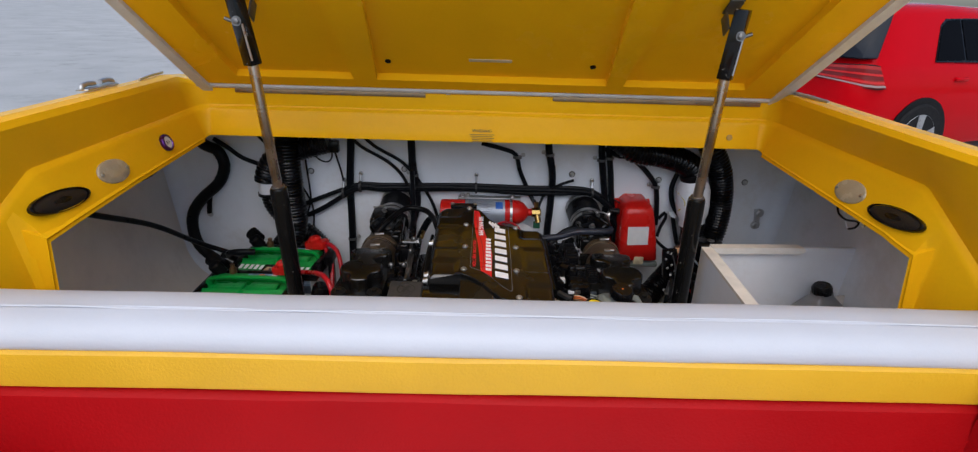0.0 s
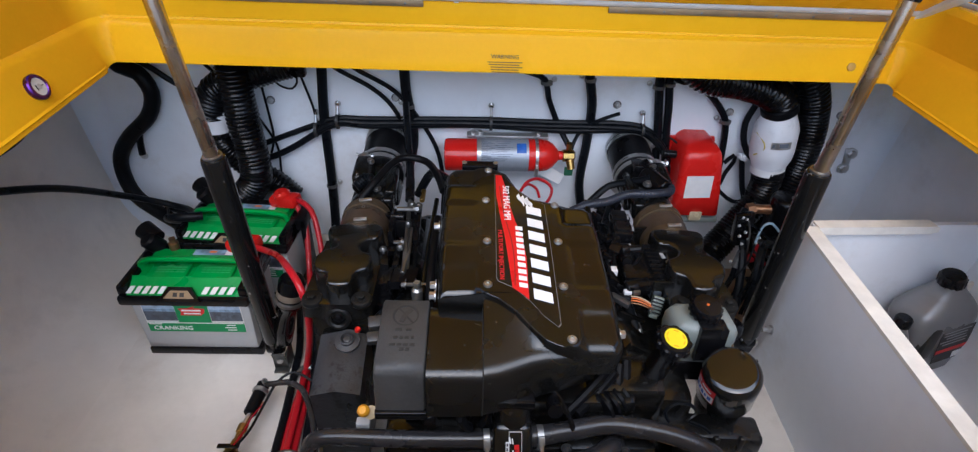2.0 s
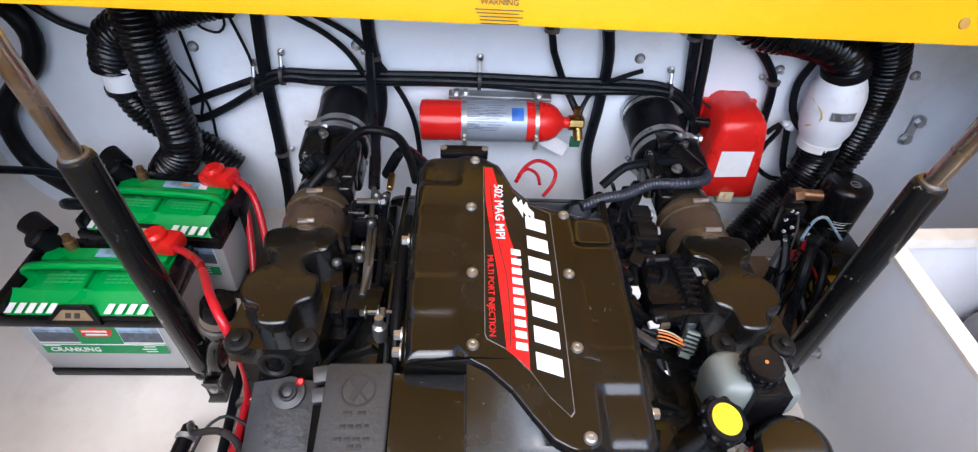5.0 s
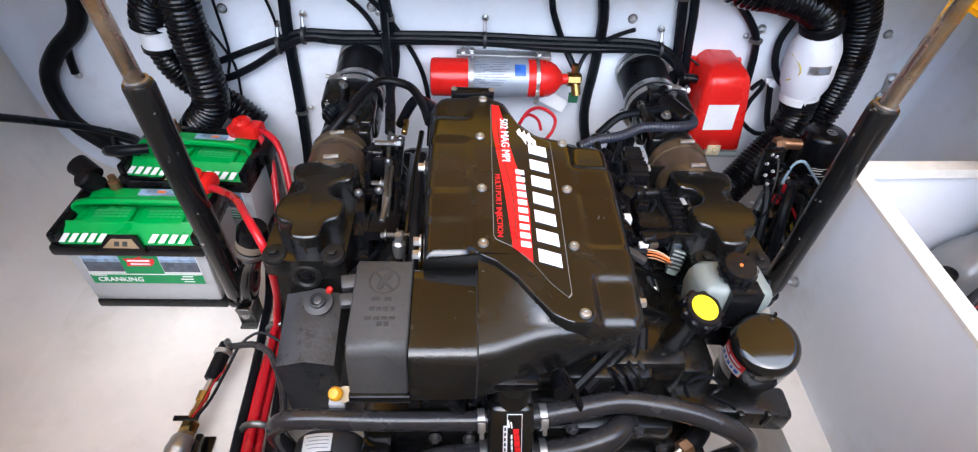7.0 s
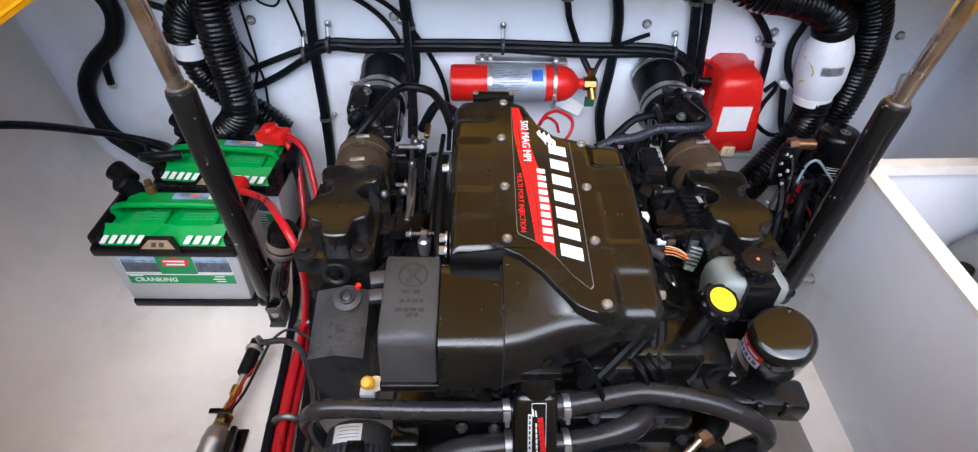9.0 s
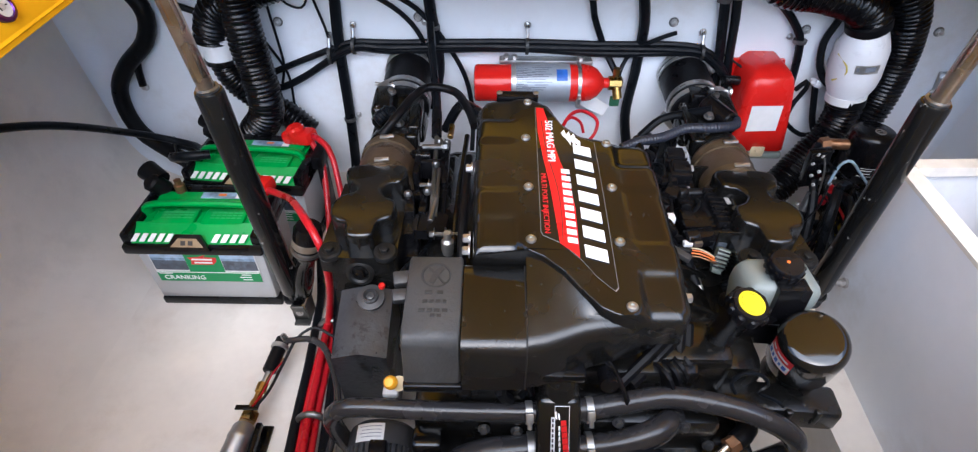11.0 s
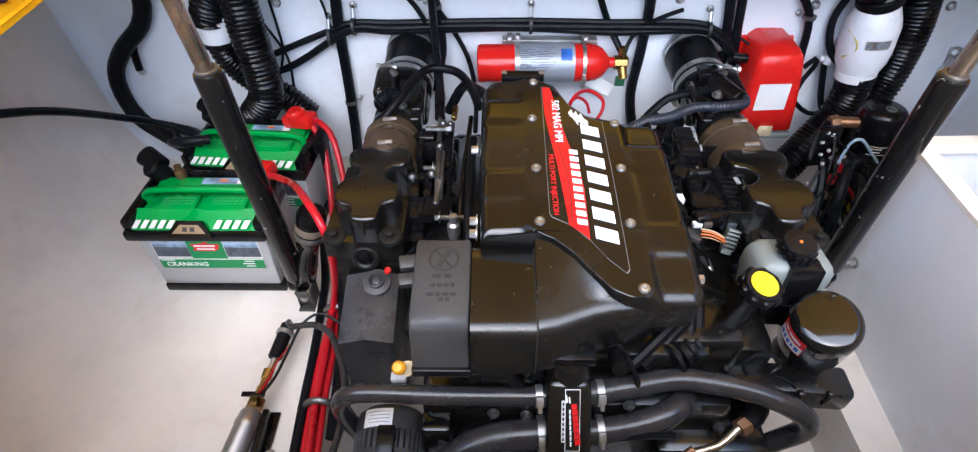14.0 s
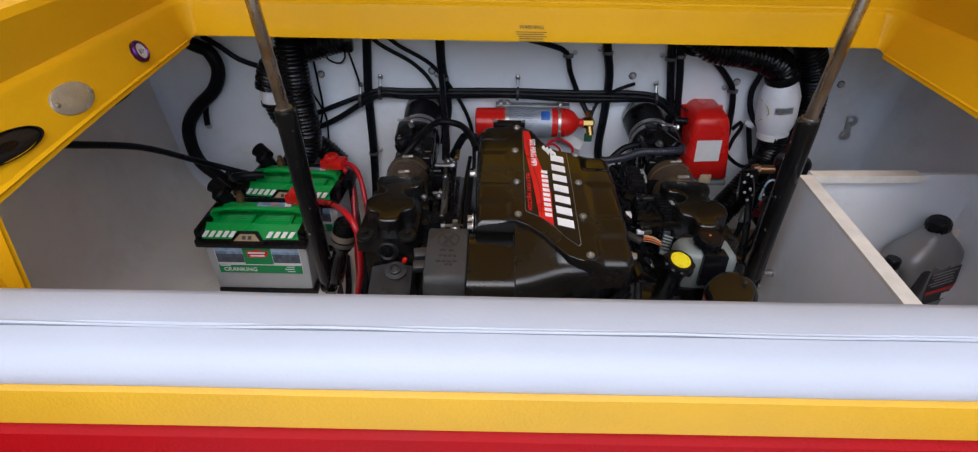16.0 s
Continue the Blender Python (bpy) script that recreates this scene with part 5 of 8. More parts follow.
for i in range(8):
    x = -0.12 + 0.016 * i + 0.01 * rng.random()
    part("front_line", tube([(x, 1.10, 0.20 + 0.04 * rng.random()), (x + rng.uniform(-0.03, 0.04), 1.115, 0.255), (x + rng.uniform(-0.05, 0.05), 1.15, 0.28)], rng.choice((0.005, 0.007, 0.009)), 8, 0.01), rng.choice((RUBBER, LOOM, PLASTIC)), eng)
    part("front_bolt", hexbolt((-0.14 + 0.055 * i, 1.068, 0.12 + 0.10 * rng.random()), (0, -1, 0.3), 0.007, 0.008), rng.choice((DULL, FIN)), eng)
part("solenoid", merge(rod((0.375, 1.80, 0.385), (0.415, 1.73, 0.375), 0.024, 16, chamfer=0.004), box((0.37, 1.83, 0.385), (0.05, 0.05, 0.035), 0.006)), PLASTIC, eng)
part("red_lead", tube([(0.020, 1.66, 0.400), (0.040, 1.700, 0.405), (0.070, 1.742, 0.392), (0.098, 1.752, 0.376), (0.114, 1.748, 0.358), (0.108, 1.735, 0.335), (0.088, 1.715, 0.320)], 0.0040, 8, 0.008), RED_RUBBER, eng, "red wire loop")
part("red_lead", tube([(0.028, 1.69, 0.395), (0.048, 1.715, 0.390), (0.070, 1.722, 0.372), (0.078, 1.715, 0.350)], 0.0034, 8, 0.008), RED_RUBBER, eng, "red wire loop")

# front end: thermostat housing, water hoses, alternator, filler, filter, reservoir
fc = part("front_casting", box((0.0, 1.12, 0.10), (0.52, 0.10, 0.20), 0.02), ENGINE, eng, "black front casting")
part("casting_shelf", box((0.02, 1.17, 0.22), (0.40, 0.10, 0.10), 0.02), ENGINE, fc)
part("casting_side", box((0.27, 1.28, 0.16), (0.16, 0.26, 0.16), 0.03), ENGINE, fc)
# added black blocks, no real castings: they keep the bilge below in shade
part("dark_filler", box((0.235, 1.09, 0.03), (0.20, 0.12, 0.18), 0.02), ENGINE, fc)
part("dark_filler", box((-0.12, 1.05, 0.02), (0.22, 0.12, 0.16), 0.02), ENGINE, fc)
part("casting_boss", box((0.20, 1.19, 0.20), (0.16, 0.1, 0.16), 0.02), ENGINE, fc)
th = part("thermostat_housing", merge(box((-0.022, 1.0635, 0.1995), (0.072, 0.13, 0.085), 0.014, (50, 0, 0), seg=3), rod((-0.02, 1.09, 0.24), (-0.02, 1.125, 0.34), 0.034, 18), box((-0.018, 1.05, 0.09), (0.075, 0.07, 0.12), 0.012)), ENGINE, eng, "black thermostat housing")
LAB = Matrix.Translation((-0.018, 1.030, 0.228)) @ Matrix.Rotation(radians(50), 4, "X") @ Matrix.Diagonal((0.78, 1.0, 1.0, 1.0))
for nm, rows_, mt, zz in (("label", [(0, 0, 0.030, 0.098)], PAPER, 0.0), ("label_field", [(0.0, 0, 0.0275, 0.0955)], DECAL, 0.0006), ("label_strip", [(-0.0185, -0.002, 0.007, 0.066)], PAPER, 0.0), ("label_blue", [(-0.006, -0.060, 0.017, 0.018)], PRINT_B, 0.0006)):
    part(nm, bars(rows_, LAB @ Matrix.Translation((0, 0, zz))), mt, th)
for i in range(7):
    part("label_red", bars([(0.0045 + 0.0006 * i, 0.022 - 0.0095 * i, 0.011, 0.0085)], LAB @ Matrix.Translation((0, 0, 0.0012)) @ Matrix.Rotation(radians(4), 4, "Z")), PRINT_R, th)
    part("label_print", bars([(-0.0055 + 0.0004 * i, 0.014 - 0.0085 * i, 0.0034, 0.0068)], LAB @ Matrix.Translation((0, 0, 0.0012))), PRINT_W, th)
part("label_mark", bars([(-0.005, 0.036, 0.004, 0.012), (0.0005, 0.033, 0.003, 0.010)], LAB @ Matrix.Translation((0, 0, 0.0012)) @ Matrix.Rotation(radians(12), 4, "Z")), PRINT_W, th)
part("strip_print", bars([(-0.0185, 0.026 - 0.008 * i, 0.0035, 0.005) for i in range(8)], LAB @ Matrix.Translation((0, 0, 0.0008))), SPEAKER, th)
for pts, r, ends, turn in (([(-0.385, 1.10, 0.03), (-0.398, 1.088, 0.13), (-0.394, 1.078, 0.19), (-0.374, 1.074, 0.222), (-0.335, 1.074, 0.230), (-0.20, 1.070, 0.230), (-0.055, 1.070, 0.230)], 0.0155, (-0.068, 1.070, 0.230), 3.6),
                           ([(0.005, 1.075, 0.228), (0.08, 1.086, 0.233), (0.165, 1.098, 0.236), (0.262, 1.084, 0.231), (0.330, 1.066, 0.216), (0.370, 1.055, 0.188), (0.380, 1.058, 0.145), (0.358, 1.065, 0.096), (0.30, 1.06, 0.05), (0.22, 1.04, 0.02)], 0.0180, (0.030, 1.077, 0.229), 3.6),
                           ([(-0.28, 0.97, 0.02), (-0.22, 1.01, 0.11), (-0.15, 1.035, 0.148), (-0.05, 1.045, 0.158)], 0.026, (-0.062, 1.044, 0.157), 3.9),
                           ([(0.0, 1.045, 0.160), (0.05, 1.045, 0.168), (0.095, 1.047, 0.182), (0.140, 1.058, 0.194), (0.172, 1.082, 0.192), (0.188, 1.11, 0.165), (0.19, 1.12, 0.12)], 0.0220, (0.034, 1.046, 0.165), 3.9)):
    hs = part("water_hose", tube(pts, r, 18, 0.012), WATER, eng, "black rubber water hose")
    part("hose_clamp", clamp_band(ends, (1, 0.03, 0.02), r + 0.001, 0.011, facing(along(ends, Vector(ends) + Vector((1, 0.03, 0.02))), (ends[0], 0.35, 0.75))), ALLOY, hs)
AX = along((-0.322, 1.115, 0.085), (-0.322, 0.95, 0.062))
alt = part("alternator", lathe([(0.050, 0), (0.060, 0.008), (0.0625, 0.02), (0.0625, 0.045), (0.054, 0.047), (0.054, 0.075), (0.0635, 0.077), (0.0635, 0.088), (0.056, 0.090), (0.056, 0.115), (0.04, 0.13), (0.02, 0.133), (0, 0.133)], AX, 40), FIN, eng, "black ribbed alternator")
for i in range(20):
    a = radians(-100 + 200 * i / 19)
    q = facing(AX, (-0.322, 1.03, 0.3))
    for name, z, h, r in (("fin", 0.061, 0.034, 0.0585), ("fin", 0.103, 0.030, 0.0595)):
        fin = box((r, 0, z), (0.009, 0.0075, h), 0.001)
        fin.transform(AX @ Matrix.Rotation(a + q, 4, "Z"))
        part(name, fin, FIN, alt)
part("clasp", box((-0.318, 1.035, 0.145), (0.03, 0.05, 0.02), 0.004, (8, 0, 0)), PLASTIC, alt)
SM = AX @ Matrix.Rotation(facing(AX, (-0.36, 1.07, 0.22)), 4, "Z")
part("label", wrap(0.0632, 0.012, 0.043, -0.42, 0.42, SM), PAPER, alt, "white printed sticker")
part("label_print", merge(*[wrap(0.0636, 0.017 + 0.006 * i, 0.0182 + 0.006 * i, -0.34, 0.30 - 0.07 * (i % 2), SM) for i in range(4)]), GREY_PRINT, alt)
part("alternator_bracket", merge(box((-0.235, 1.06, 0.10), (0.05, 0.04, 0.14), 0.008), box((-0.22, 1.03, 0.03), (0.03, 0.03, 0.2), 0.006)), ENGINE, eng)
kn = part("drain_knob", lathe([(0.0, -0.002), (0.008, 0.0), (0.0105, 0.006), (0.0105, 0.013), (0.007, 0.018), (0, 0.019)], along((-0.281, 1.075, 0.300), (-0.290, 1.055, 0.34)), 18), AMBER, eng, "orange-yellow knob")
part("washer", lathe([(0.005, 0), (0.0120, 0.001), (0.0120, 0.005), (0.005, 0.006)], along((-0.272, 1.082, 0.288), (-0.284, 1.062, 0.33)), 18), CREAM, kn)
part("knob_tab", box((-0.294, 1.100, 0.236), (0.026, 0.018, 0.012), 0.003), BATTERY, kn)
part("hanger", merge(box((-0.17, 1.075, 0.285), (0.020, 0.008, 0.028), 0.004, (-25, 0, 0)), screw((-0.17, 1.070, 0.288), (0, -1, 0.4), 0.007, False)), PLASTIC, eng)
part("throttle_sensor", merge(box((-0.02, 1.09, 0.315), (0.07, 0.03, 0.02), 0.006), rod((0.05, 1.10, 0.30), (0.05, 1.07, 0.31), 0.014, 12)), PLASTIC, eng)
part("flat_tab", tube([(0.045, 1.115, 0.325), (0.065, 1.100, 0.300), (0.085, 1.085, 0.262), (0.095, 1.075, 0.235)], 0.0055, 8, flat=0.4), PLASTIC, eng)
part("wire_loop", tube([(0.285, 1.120, 0.215), (0.275, 1.128, 0.235), (0.295, 1.136, 0.250), (0.325, 1.134, 0.248), (0.335, 1.124, 0.236), (0.318, 1.116, 0.226), (0.345, 1.106, 0.220), (0.36, 1.10, 0.21)], 0.0035, 6, 0.008), LOOM, eng, "thin black wire loop")
for k in range(4):
    part("hose_ring", lathe([(0.028, 0), (0.031, 0.001), (0.031, 0.007), (0.028, 0.008)], along((0.150 + 0.014 * k, 1.125 + 0.010 * k, 0.245), (0.25, 1.19, 0.262)), 22), RUBBER, eng)
for pts in ([(0.08, 1.11, 0.25), (0.12, 1.14, 0.27), (0.16, 1.165, 0.31), (0.175, 1.18, 0.34)], [(0.10, 1.11, 0.25), (0.14, 1.145, 0.26), (0.178, 1.17, 0.30)],
            [(0.19, 1.10, 0.20), (0.185, 1.15, 0.26), (0.19, 1.19, 0.30)], [(0.21, 1.10, 0.19), (0.203, 1.15, 0.25), (0.205, 1.20, 0.30)], [(-0.11, 1.10, 0.31), (-0.115, 1.075, 0.28), (-0.10, 1.08, 0.25)]):
    part("small_hose", tube(pts, 0.0095, 8), RUBBER, eng)
part("small_hose", tube([(0.0, 1.06, 0.13), (0.06, 1.03, 0.17), (0.11, 1.025, 0.19), (0.15, 1.03, 0.18)], 0.006, 6), LOOM, eng)

fl = part("filler_tube", merge(lathe([(0.032, 0), (0.032, 0.012), (0.024, 0.018), (0.022, 0.17), (0.025, 0.175), (0.025, 0.195)], along((0.250, 1.205, 0.185), (0.272, 1.172, 0.385)), 22)), PLASTIC, eng, "black oil filler tube")
cm = along((0.2705, 1.174, 0.370), (0.284, 1.152, 0.47))
cap = lathe([(0.025, 0), (0.031, 0.003), (0.031, 0.016), (0.028, 0.021), (0.0, 0.021)], cm, 28)
oc = part("oil_cap", cap, PLASTIC, fl, "black scalloped cap")
for i in range(9):
    part("cap_lobe", lathe([(0.008, 0.002), (0.008, 0.015), (0.005, 0.018), (0, 0.018)], cm @ Matrix.Rotation(2 * math.pi * i / 9, 4, "Z") @ Matrix.Translation((0.0275, 0, 0)), 8), PLASTIC, oc)
part("cap_disc", lathe([(0.0215, 0.0205), (0.0215, 0.0225), (0, 0.0225)], cm, 26), YELLOW_CAP, oc, "bright yellow disc")
part("cap_print", merge(*[bars([(0, 0, 0.009, 0.0016)], cm @ Matrix.Rotation(a, 4, "Z") @ Matrix.Translation((0, 0.0165, 0.0226)) ) for a in (0.5, 1.2, 2.4, 3.6, 4.4, 5.5)]), AMBER, oc)

FA, FB = Vector((0.414, 1.184, 0.223)), Vector((0.3929, 1.1535, 0.328))
of = part("oil_filter", lathe([(0.047, 0), (0.0535, 0.003), (0.0550, 0.008), (0.0550, 0.088), (0.0542, 0.095), (0.0520, 0.101), (0.0485, 0.1055), (0.0440, 0.1080), (0.0380, 0.1090), (0.0, 0.1100)], along(FA, FB), 56), paint("glossy_black_filter", (0.006, 0.006, 0.006), 0.10, vary=0.15, scale=10, bump=0.04, coat=0.5, rough_vary=0.04), eng, "glossy black oil filter", sharp=50)
fm = along(FA, FB)


fa = facing(fm, (-0.12, 1.02, 0.30))
part("label", wrap(0.0554, 0.042, 0.094, fa - 0.50, fa + 0.50, fm), PRINT_R, of, "red and white printed label")
part("label_field", wrap(0.0557, 0.044, 0.070, fa - 0.48, fa + 0.48, fm), PRINT_W, of)
for a0, a1, z0, z1 in ((-0.42, -0.28, 0.050, 0.064), (-0.22, -0.12, 0.051, 0.063), (-0.06, 0.06, 0.050, 0.064), (0.12, 0.20, 0.052, 0.062), (0.26, 0.40, 0.050, 0.064)):
    part("label_print", wrap(0.0560, z0, z1, fa + a0, fa + a1, fm), PRINT_B, of)
for a0, a1 in ((-0.40, -0.18), (-0.10, 0.36)):
    part("label_print", wrap(0.0558, 0.078, 0.085, fa + a0, fa + a1, fm), PRINT_W, of)
part("filter_mount", merge(box((0.372, 1.135, 0.160), (0.21, 0.060, 0.055), 0.010, (0, 0, -4)), *[box((0.33 + 0.05 * i, 1.103, 0.172), (0.012, 0.012, 0.04), 0.004) for i in range(3)], rod((0.42, 1.20, 0.16), FA, 0.045, 20)), ENGINE, eng, "black cast filter mount")
part("oil_line", tube([(0.305, 1.30, 0.20), (0.31, 1.25, 0.17), (0.335, 1.20, 0.16)], 0.014, 10), paint("bare_metal_tube", (0.35, 0.30, 0.25), 0.35, 0.9, vary=0.2), eng, "bare metal oil line")
part("oil_line", tube([(0.265, 1.42, 0.25), (0.275, 1.34, 0.24), (0.295, 1.27, 0.18)], 0.008, 8), ALLOY, eng)
pp = part("steering_pipe", tube([(0.195, 1.03, 0.12), (0.235, 1.035, 0.135), (0.265, 1.055, 0.145), (0.275, 1.06, 0.15)], 0.0075, 10), TARNISH, eng, "bare steel pipe with copper nuts")
part("pipe_nut", lathe([(0.015, 0), (0.015, 0.02), (0, 0.02)], along((0.272, 1.058, 0.148), (0.31, 1.078, 0.155)), 6), COPPER, pp)
part("pipe_nut", lathe([(0.013, 0), (0.013, 0.016), (0, 0.016)], along((0.20, 1.03, 0.121), (0.18, 1.02, 0.112)), 6), COPPER, pp)
part("pipe_tail", tube([(0.288, 1.067, 0.151), (0.315, 1.09, 0.155), (0.32, 1.13, 0.14)], 0.017, 10), RUBBER, pp)
part("belt_cover", merge(lathe([(0.07, 0), (0.075, 0.01), (0.075, 0.03), (0.05, 0.035), (0, 0.035)], along((0.26, 0.99, 0.04), (0.26, 0.93, 0.04)), 28), lathe([(0.09, 0), (0.095, 0.01), (0.095, 0.03), (0.06, 0.035), (0, 0.035)], along((0.0, 0.99, -0.02), (0, 0.93, -0.02)), 28)), ENGINE, eng, "black pulley covers")

rs = part("steering_reservoir", loft([[(x, y, z) for x, y in pts] for z, pts in (
    (0.262, ((0.318, 1.234), (0.400, 1.228), (0.408, 1.236), (0.408, 1.290), (0.400, 1.300), (0.318, 1.302), (0.306, 1.292), (0.313, 1.242))),
    (0.318, ((0.306, 1.228), (0.416, 1.223), (0.426, 1.231), (0.424, 1.294), (0.408, 1.304), (0.312, 1.306), (0.297, 1.294), (0.302, 1.240))),
    (0.344, ((0.307, 1.229), (0.416, 1.224), (0.426, 1.232), (0.424, 1.294), (0.408, 1.304), (0.314, 1.306), (0.299, 1.294), (0.303, 1.240))),
    (0.356, ((0.312, 1.234), (0.413, 1.229), (0.421, 1.236), (0.419, 1.291), (0.406, 1.300), (0.320, 1.302), (0.305, 1.292), (0.309, 1.243))),
    (0.361, ((0.322, 1.240), (0.398, 1.234), (0.404, 1.240), (0.406, 1.284), (0.398, 1.292), (0.328, 1.294), (0.318, 1.286), (0.319, 1.250))))], closed=True, caps=True), TANK, eng, "cloudy grey steering fluid reservoir", sharp=70)
RC = along((0.361, 1.264, 0.356), (0.363, 1.256, 0.402))
cp = part("reservoir_cap", lathe([(0.020, 0), (0.020, 0.012), (0.027, 0.013), (0.0295, 0.016), (0.0295, 0.034), (0.026, 0.0385), (0.0, 0.0390)], RC, 28), PLASTIC, rs, "black ribbed cap")
for i in range(14):
    lob = box((0.0295, 0, 0.024), (0.005, 0.007, 0.018), 0.001)
    lob.transform(RC @ Matrix.Rotation(2 * math.pi * i / 14, 4, "Z"))
    part("rib", lob, PLASTIC, cp)
part("cap_mark", lathe([(0.003, 0.0388), (0.003, 0.0398), (0, 0.0398)], RC, 10), ORANGE_WIRE, cp)
part("reservoir_base", box((0.355, 1.268, 0.236), (0.11, 0.085, 0.056), 0.01, (0, 0, -2)), PLASTIC, rs)
part("reservoir_strap", merge(prism([(-0.028, -0.040), (0.026, -0.036), (0.028, 0.036), (-0.026, 0.036)], -0.004, 0.007, 0.003, Matrix.Translation((0.372, 1.222, 0.326)) @ Matrix.Rotation(radians(84), 4, "X")),
                              box((0.372, 1.234, 0.3625), (0.052, 0.030, 0.006), 0.002), box((0.404, 1.219, 0.292), (0.016, 0.006, 0.014), 0.001)), PLASTIC, rs, "black retaining strap")
part("starboard_hose", tube([(0.46, 1.34, 0.20), (0.50, 1.36, 0.22), (0.52, 1.40, 0.20), (0.52, 1.48, 0.12)], 0.02, 10), PLASTIC, eng)

# ---- batteries ----
def battery():
    b = thing("battery", (-0.79, 1.56, 0.0), "marine battery, grey case with green top and handle", "battery", "batteries")
    cx, cy = -0.79, 1.565
    part("base", box((cx + 0.014, cy, 0.011), (0.286, 0.178, 0.022), 0.004), PLASTIC, b, "black moulded base rim")
    case = part("case", box((cx + 0.008, cy, 0.095), (0.276, 0.165, 0.16), 0.006, taper=(1.03, 1.03)), BATTERY, b, "light grey case")
    part("lip", merge(box((cx, cy, 0.184), (0.308, 0.19, 0.026), 0.006), box((cx - 0.142, cy, 0.205), (0.022, 0.17, 0.036), 0.006), box((cx + 0.142, cy, 0.205), (0.022, 0.17, 0.036), 0.006), box((cx, cy + 0.085, 0.21), (0.27, 0.018, 0.03), 0.004)), PLASTIC, b, "black lid rim")
    top = part("top", merge(prism([(cx - 0.130, cy - 0.046), (cx + 0.130, cy - 0.046), (cx + 0.126, cy - 0.02), (cx + 0.126, cy + 0.072), (cx - 0.126, cy + 0.072), (cx - 0.126, cy - 0.02)], 0.19, 0.212, 0.004),
                            box((cx - 0.055, cy - 0.018, 0.216), (0.095, 0.055, 0.012), 0.005), box((cx + 0.055, cy - 0.018, 0.216), (0.095, 0.055, 0.012), 0.005), box((cx, cy + 0.048, 0.216), (0.24, 0.035, 0.02), 0.004)), GREEN, b, "green plastic top")
    pale = paint("pale_green_moulding", (0.06, 0.36, 0.12), 0.4, bump=0)
    for dx, w in ((-0.08, 0.010), (0.03, 0.009)):
        part("moulded_text", bars([(cx + dx + 0.012 * (i % 6), cy - 0.006 - 0.009 * (i // 6), w, 0.0038) for i in range(18)], Matrix.Translation((0, 0, 0.2222))), pale, top)
    part("handle", tube([(cx - 0.130, cy + 0.004, 0.205), (cx - 0.126, cy + 0.003, 0.228), (cx - 0.108, cy + 0.002, 0.238), (cx - 0.05, cy, 0.243), (cx + 0.05, cy, 0.243), (cx + 0.108, cy + 0.002, 0.238), (cx + 0.126, cy + 0.003, 0.228), (cx + 0.130, cy + 0.004, 0.205)], 0.0135, 10, 0.010, flat=0.6), GREEN, b, "green carry handle")
    part("front_slope", prism([(-0.086, 0.196), (-0.040, 0.222), (-0.036, 0.216), (-0.080, 0.190)], -0.134, 0.134, 0.002, Matrix.Translation((cx, cy, 0)) @ Matrix(((0, 0, 1, 0), (1, 0, 0, 0), (0, 1, 0, 0), (0, 0, 0, 1)))), GREEN, top)
    m = Matrix.Translation((cx, cy - 0.0725, 0.2105)) @ Matrix.Rotation(radians(29.5), 4, "X")
    blocks(5, 0.092, 0.019, 0.019, 0.35, m @ Matrix.Translation((-0.086, -0.005, 0)), top, "white plain bars in a row")
    blocks(4, 0.080, 0.019, 0.019, 0.35, m @ Matrix.Translation((0.084, -0.005, 0)), top, "white plain bars in a row")
    latch = part("front_badge", prism([(-0.050, -0.014), (0.050, -0.014), (0.026, 0.022), (-0.026, 0.022)], 0, 0.010, 0.003, Matrix.Translation((cx - 0.003, cy - 0.088, 0.2)) @ Matrix.Rotation(radians(50), 4, "X")), PLASTIC, b)
    part("badge_mark", prism([(-0.036, -0.006), (0.036, -0.006), (0.020, 0.013), (-0.020, 0.013)], 0.010, 0.0112, 0, Matrix.Translation((cx - 0.003, cy - 0.088, 0.2)) @ Matrix.Rotation(radians(50), 4, "X")), ALLOY_D, latch)
    part("badge_mark", bars([(-0.008, 0.003, 0.010, 0.010), (0.008, 0.003, 0.010, 0.010)], Matrix.Translation((cx - 0.003, cy - 0.088, 0.2)) @ Matrix.Rotation(radians(50), 4, "X") @ Matrix.Translation((0, 0, 0.0116))), PRINT_K, latch)
    f = Matrix.Translation((cx + 0.010, cy - 0.0862, 0.125)) @ Matrix.Rotation(radians(90), 4, "X")
    lab = part("label", bars([(0, 0.004, 0.238, 0.096)], f), PAPER, case, "printed front label")

    def print_on(name, rows_, mt, z):
        return part(name, bars(rows_, f @ Matrix.Translation((0, 0, z))), mt, case)
    for x in (-0.079, 0.079):
        print_on("label_sky", [(x, 0.041, 0.076, 0.020)], SKY_PRINT, 0.0006)
        print_on("label_shore", [(x, 0.027, 0.076, 0.008)], PHOTO, 0.0006)
        print_on("label_water", [(x, 0.008, 0.076, 0.030)], WATER_PRINT, 0.0006)
    print_on("label_green", [(0.0, 0.020, 0.080, 0.064)], GREEN_PRINT, 0.0012)
    print_on("label_band", [(0.0, -0.028, 0.236, 0.031)], GREEN_PRINT, 0.0012)
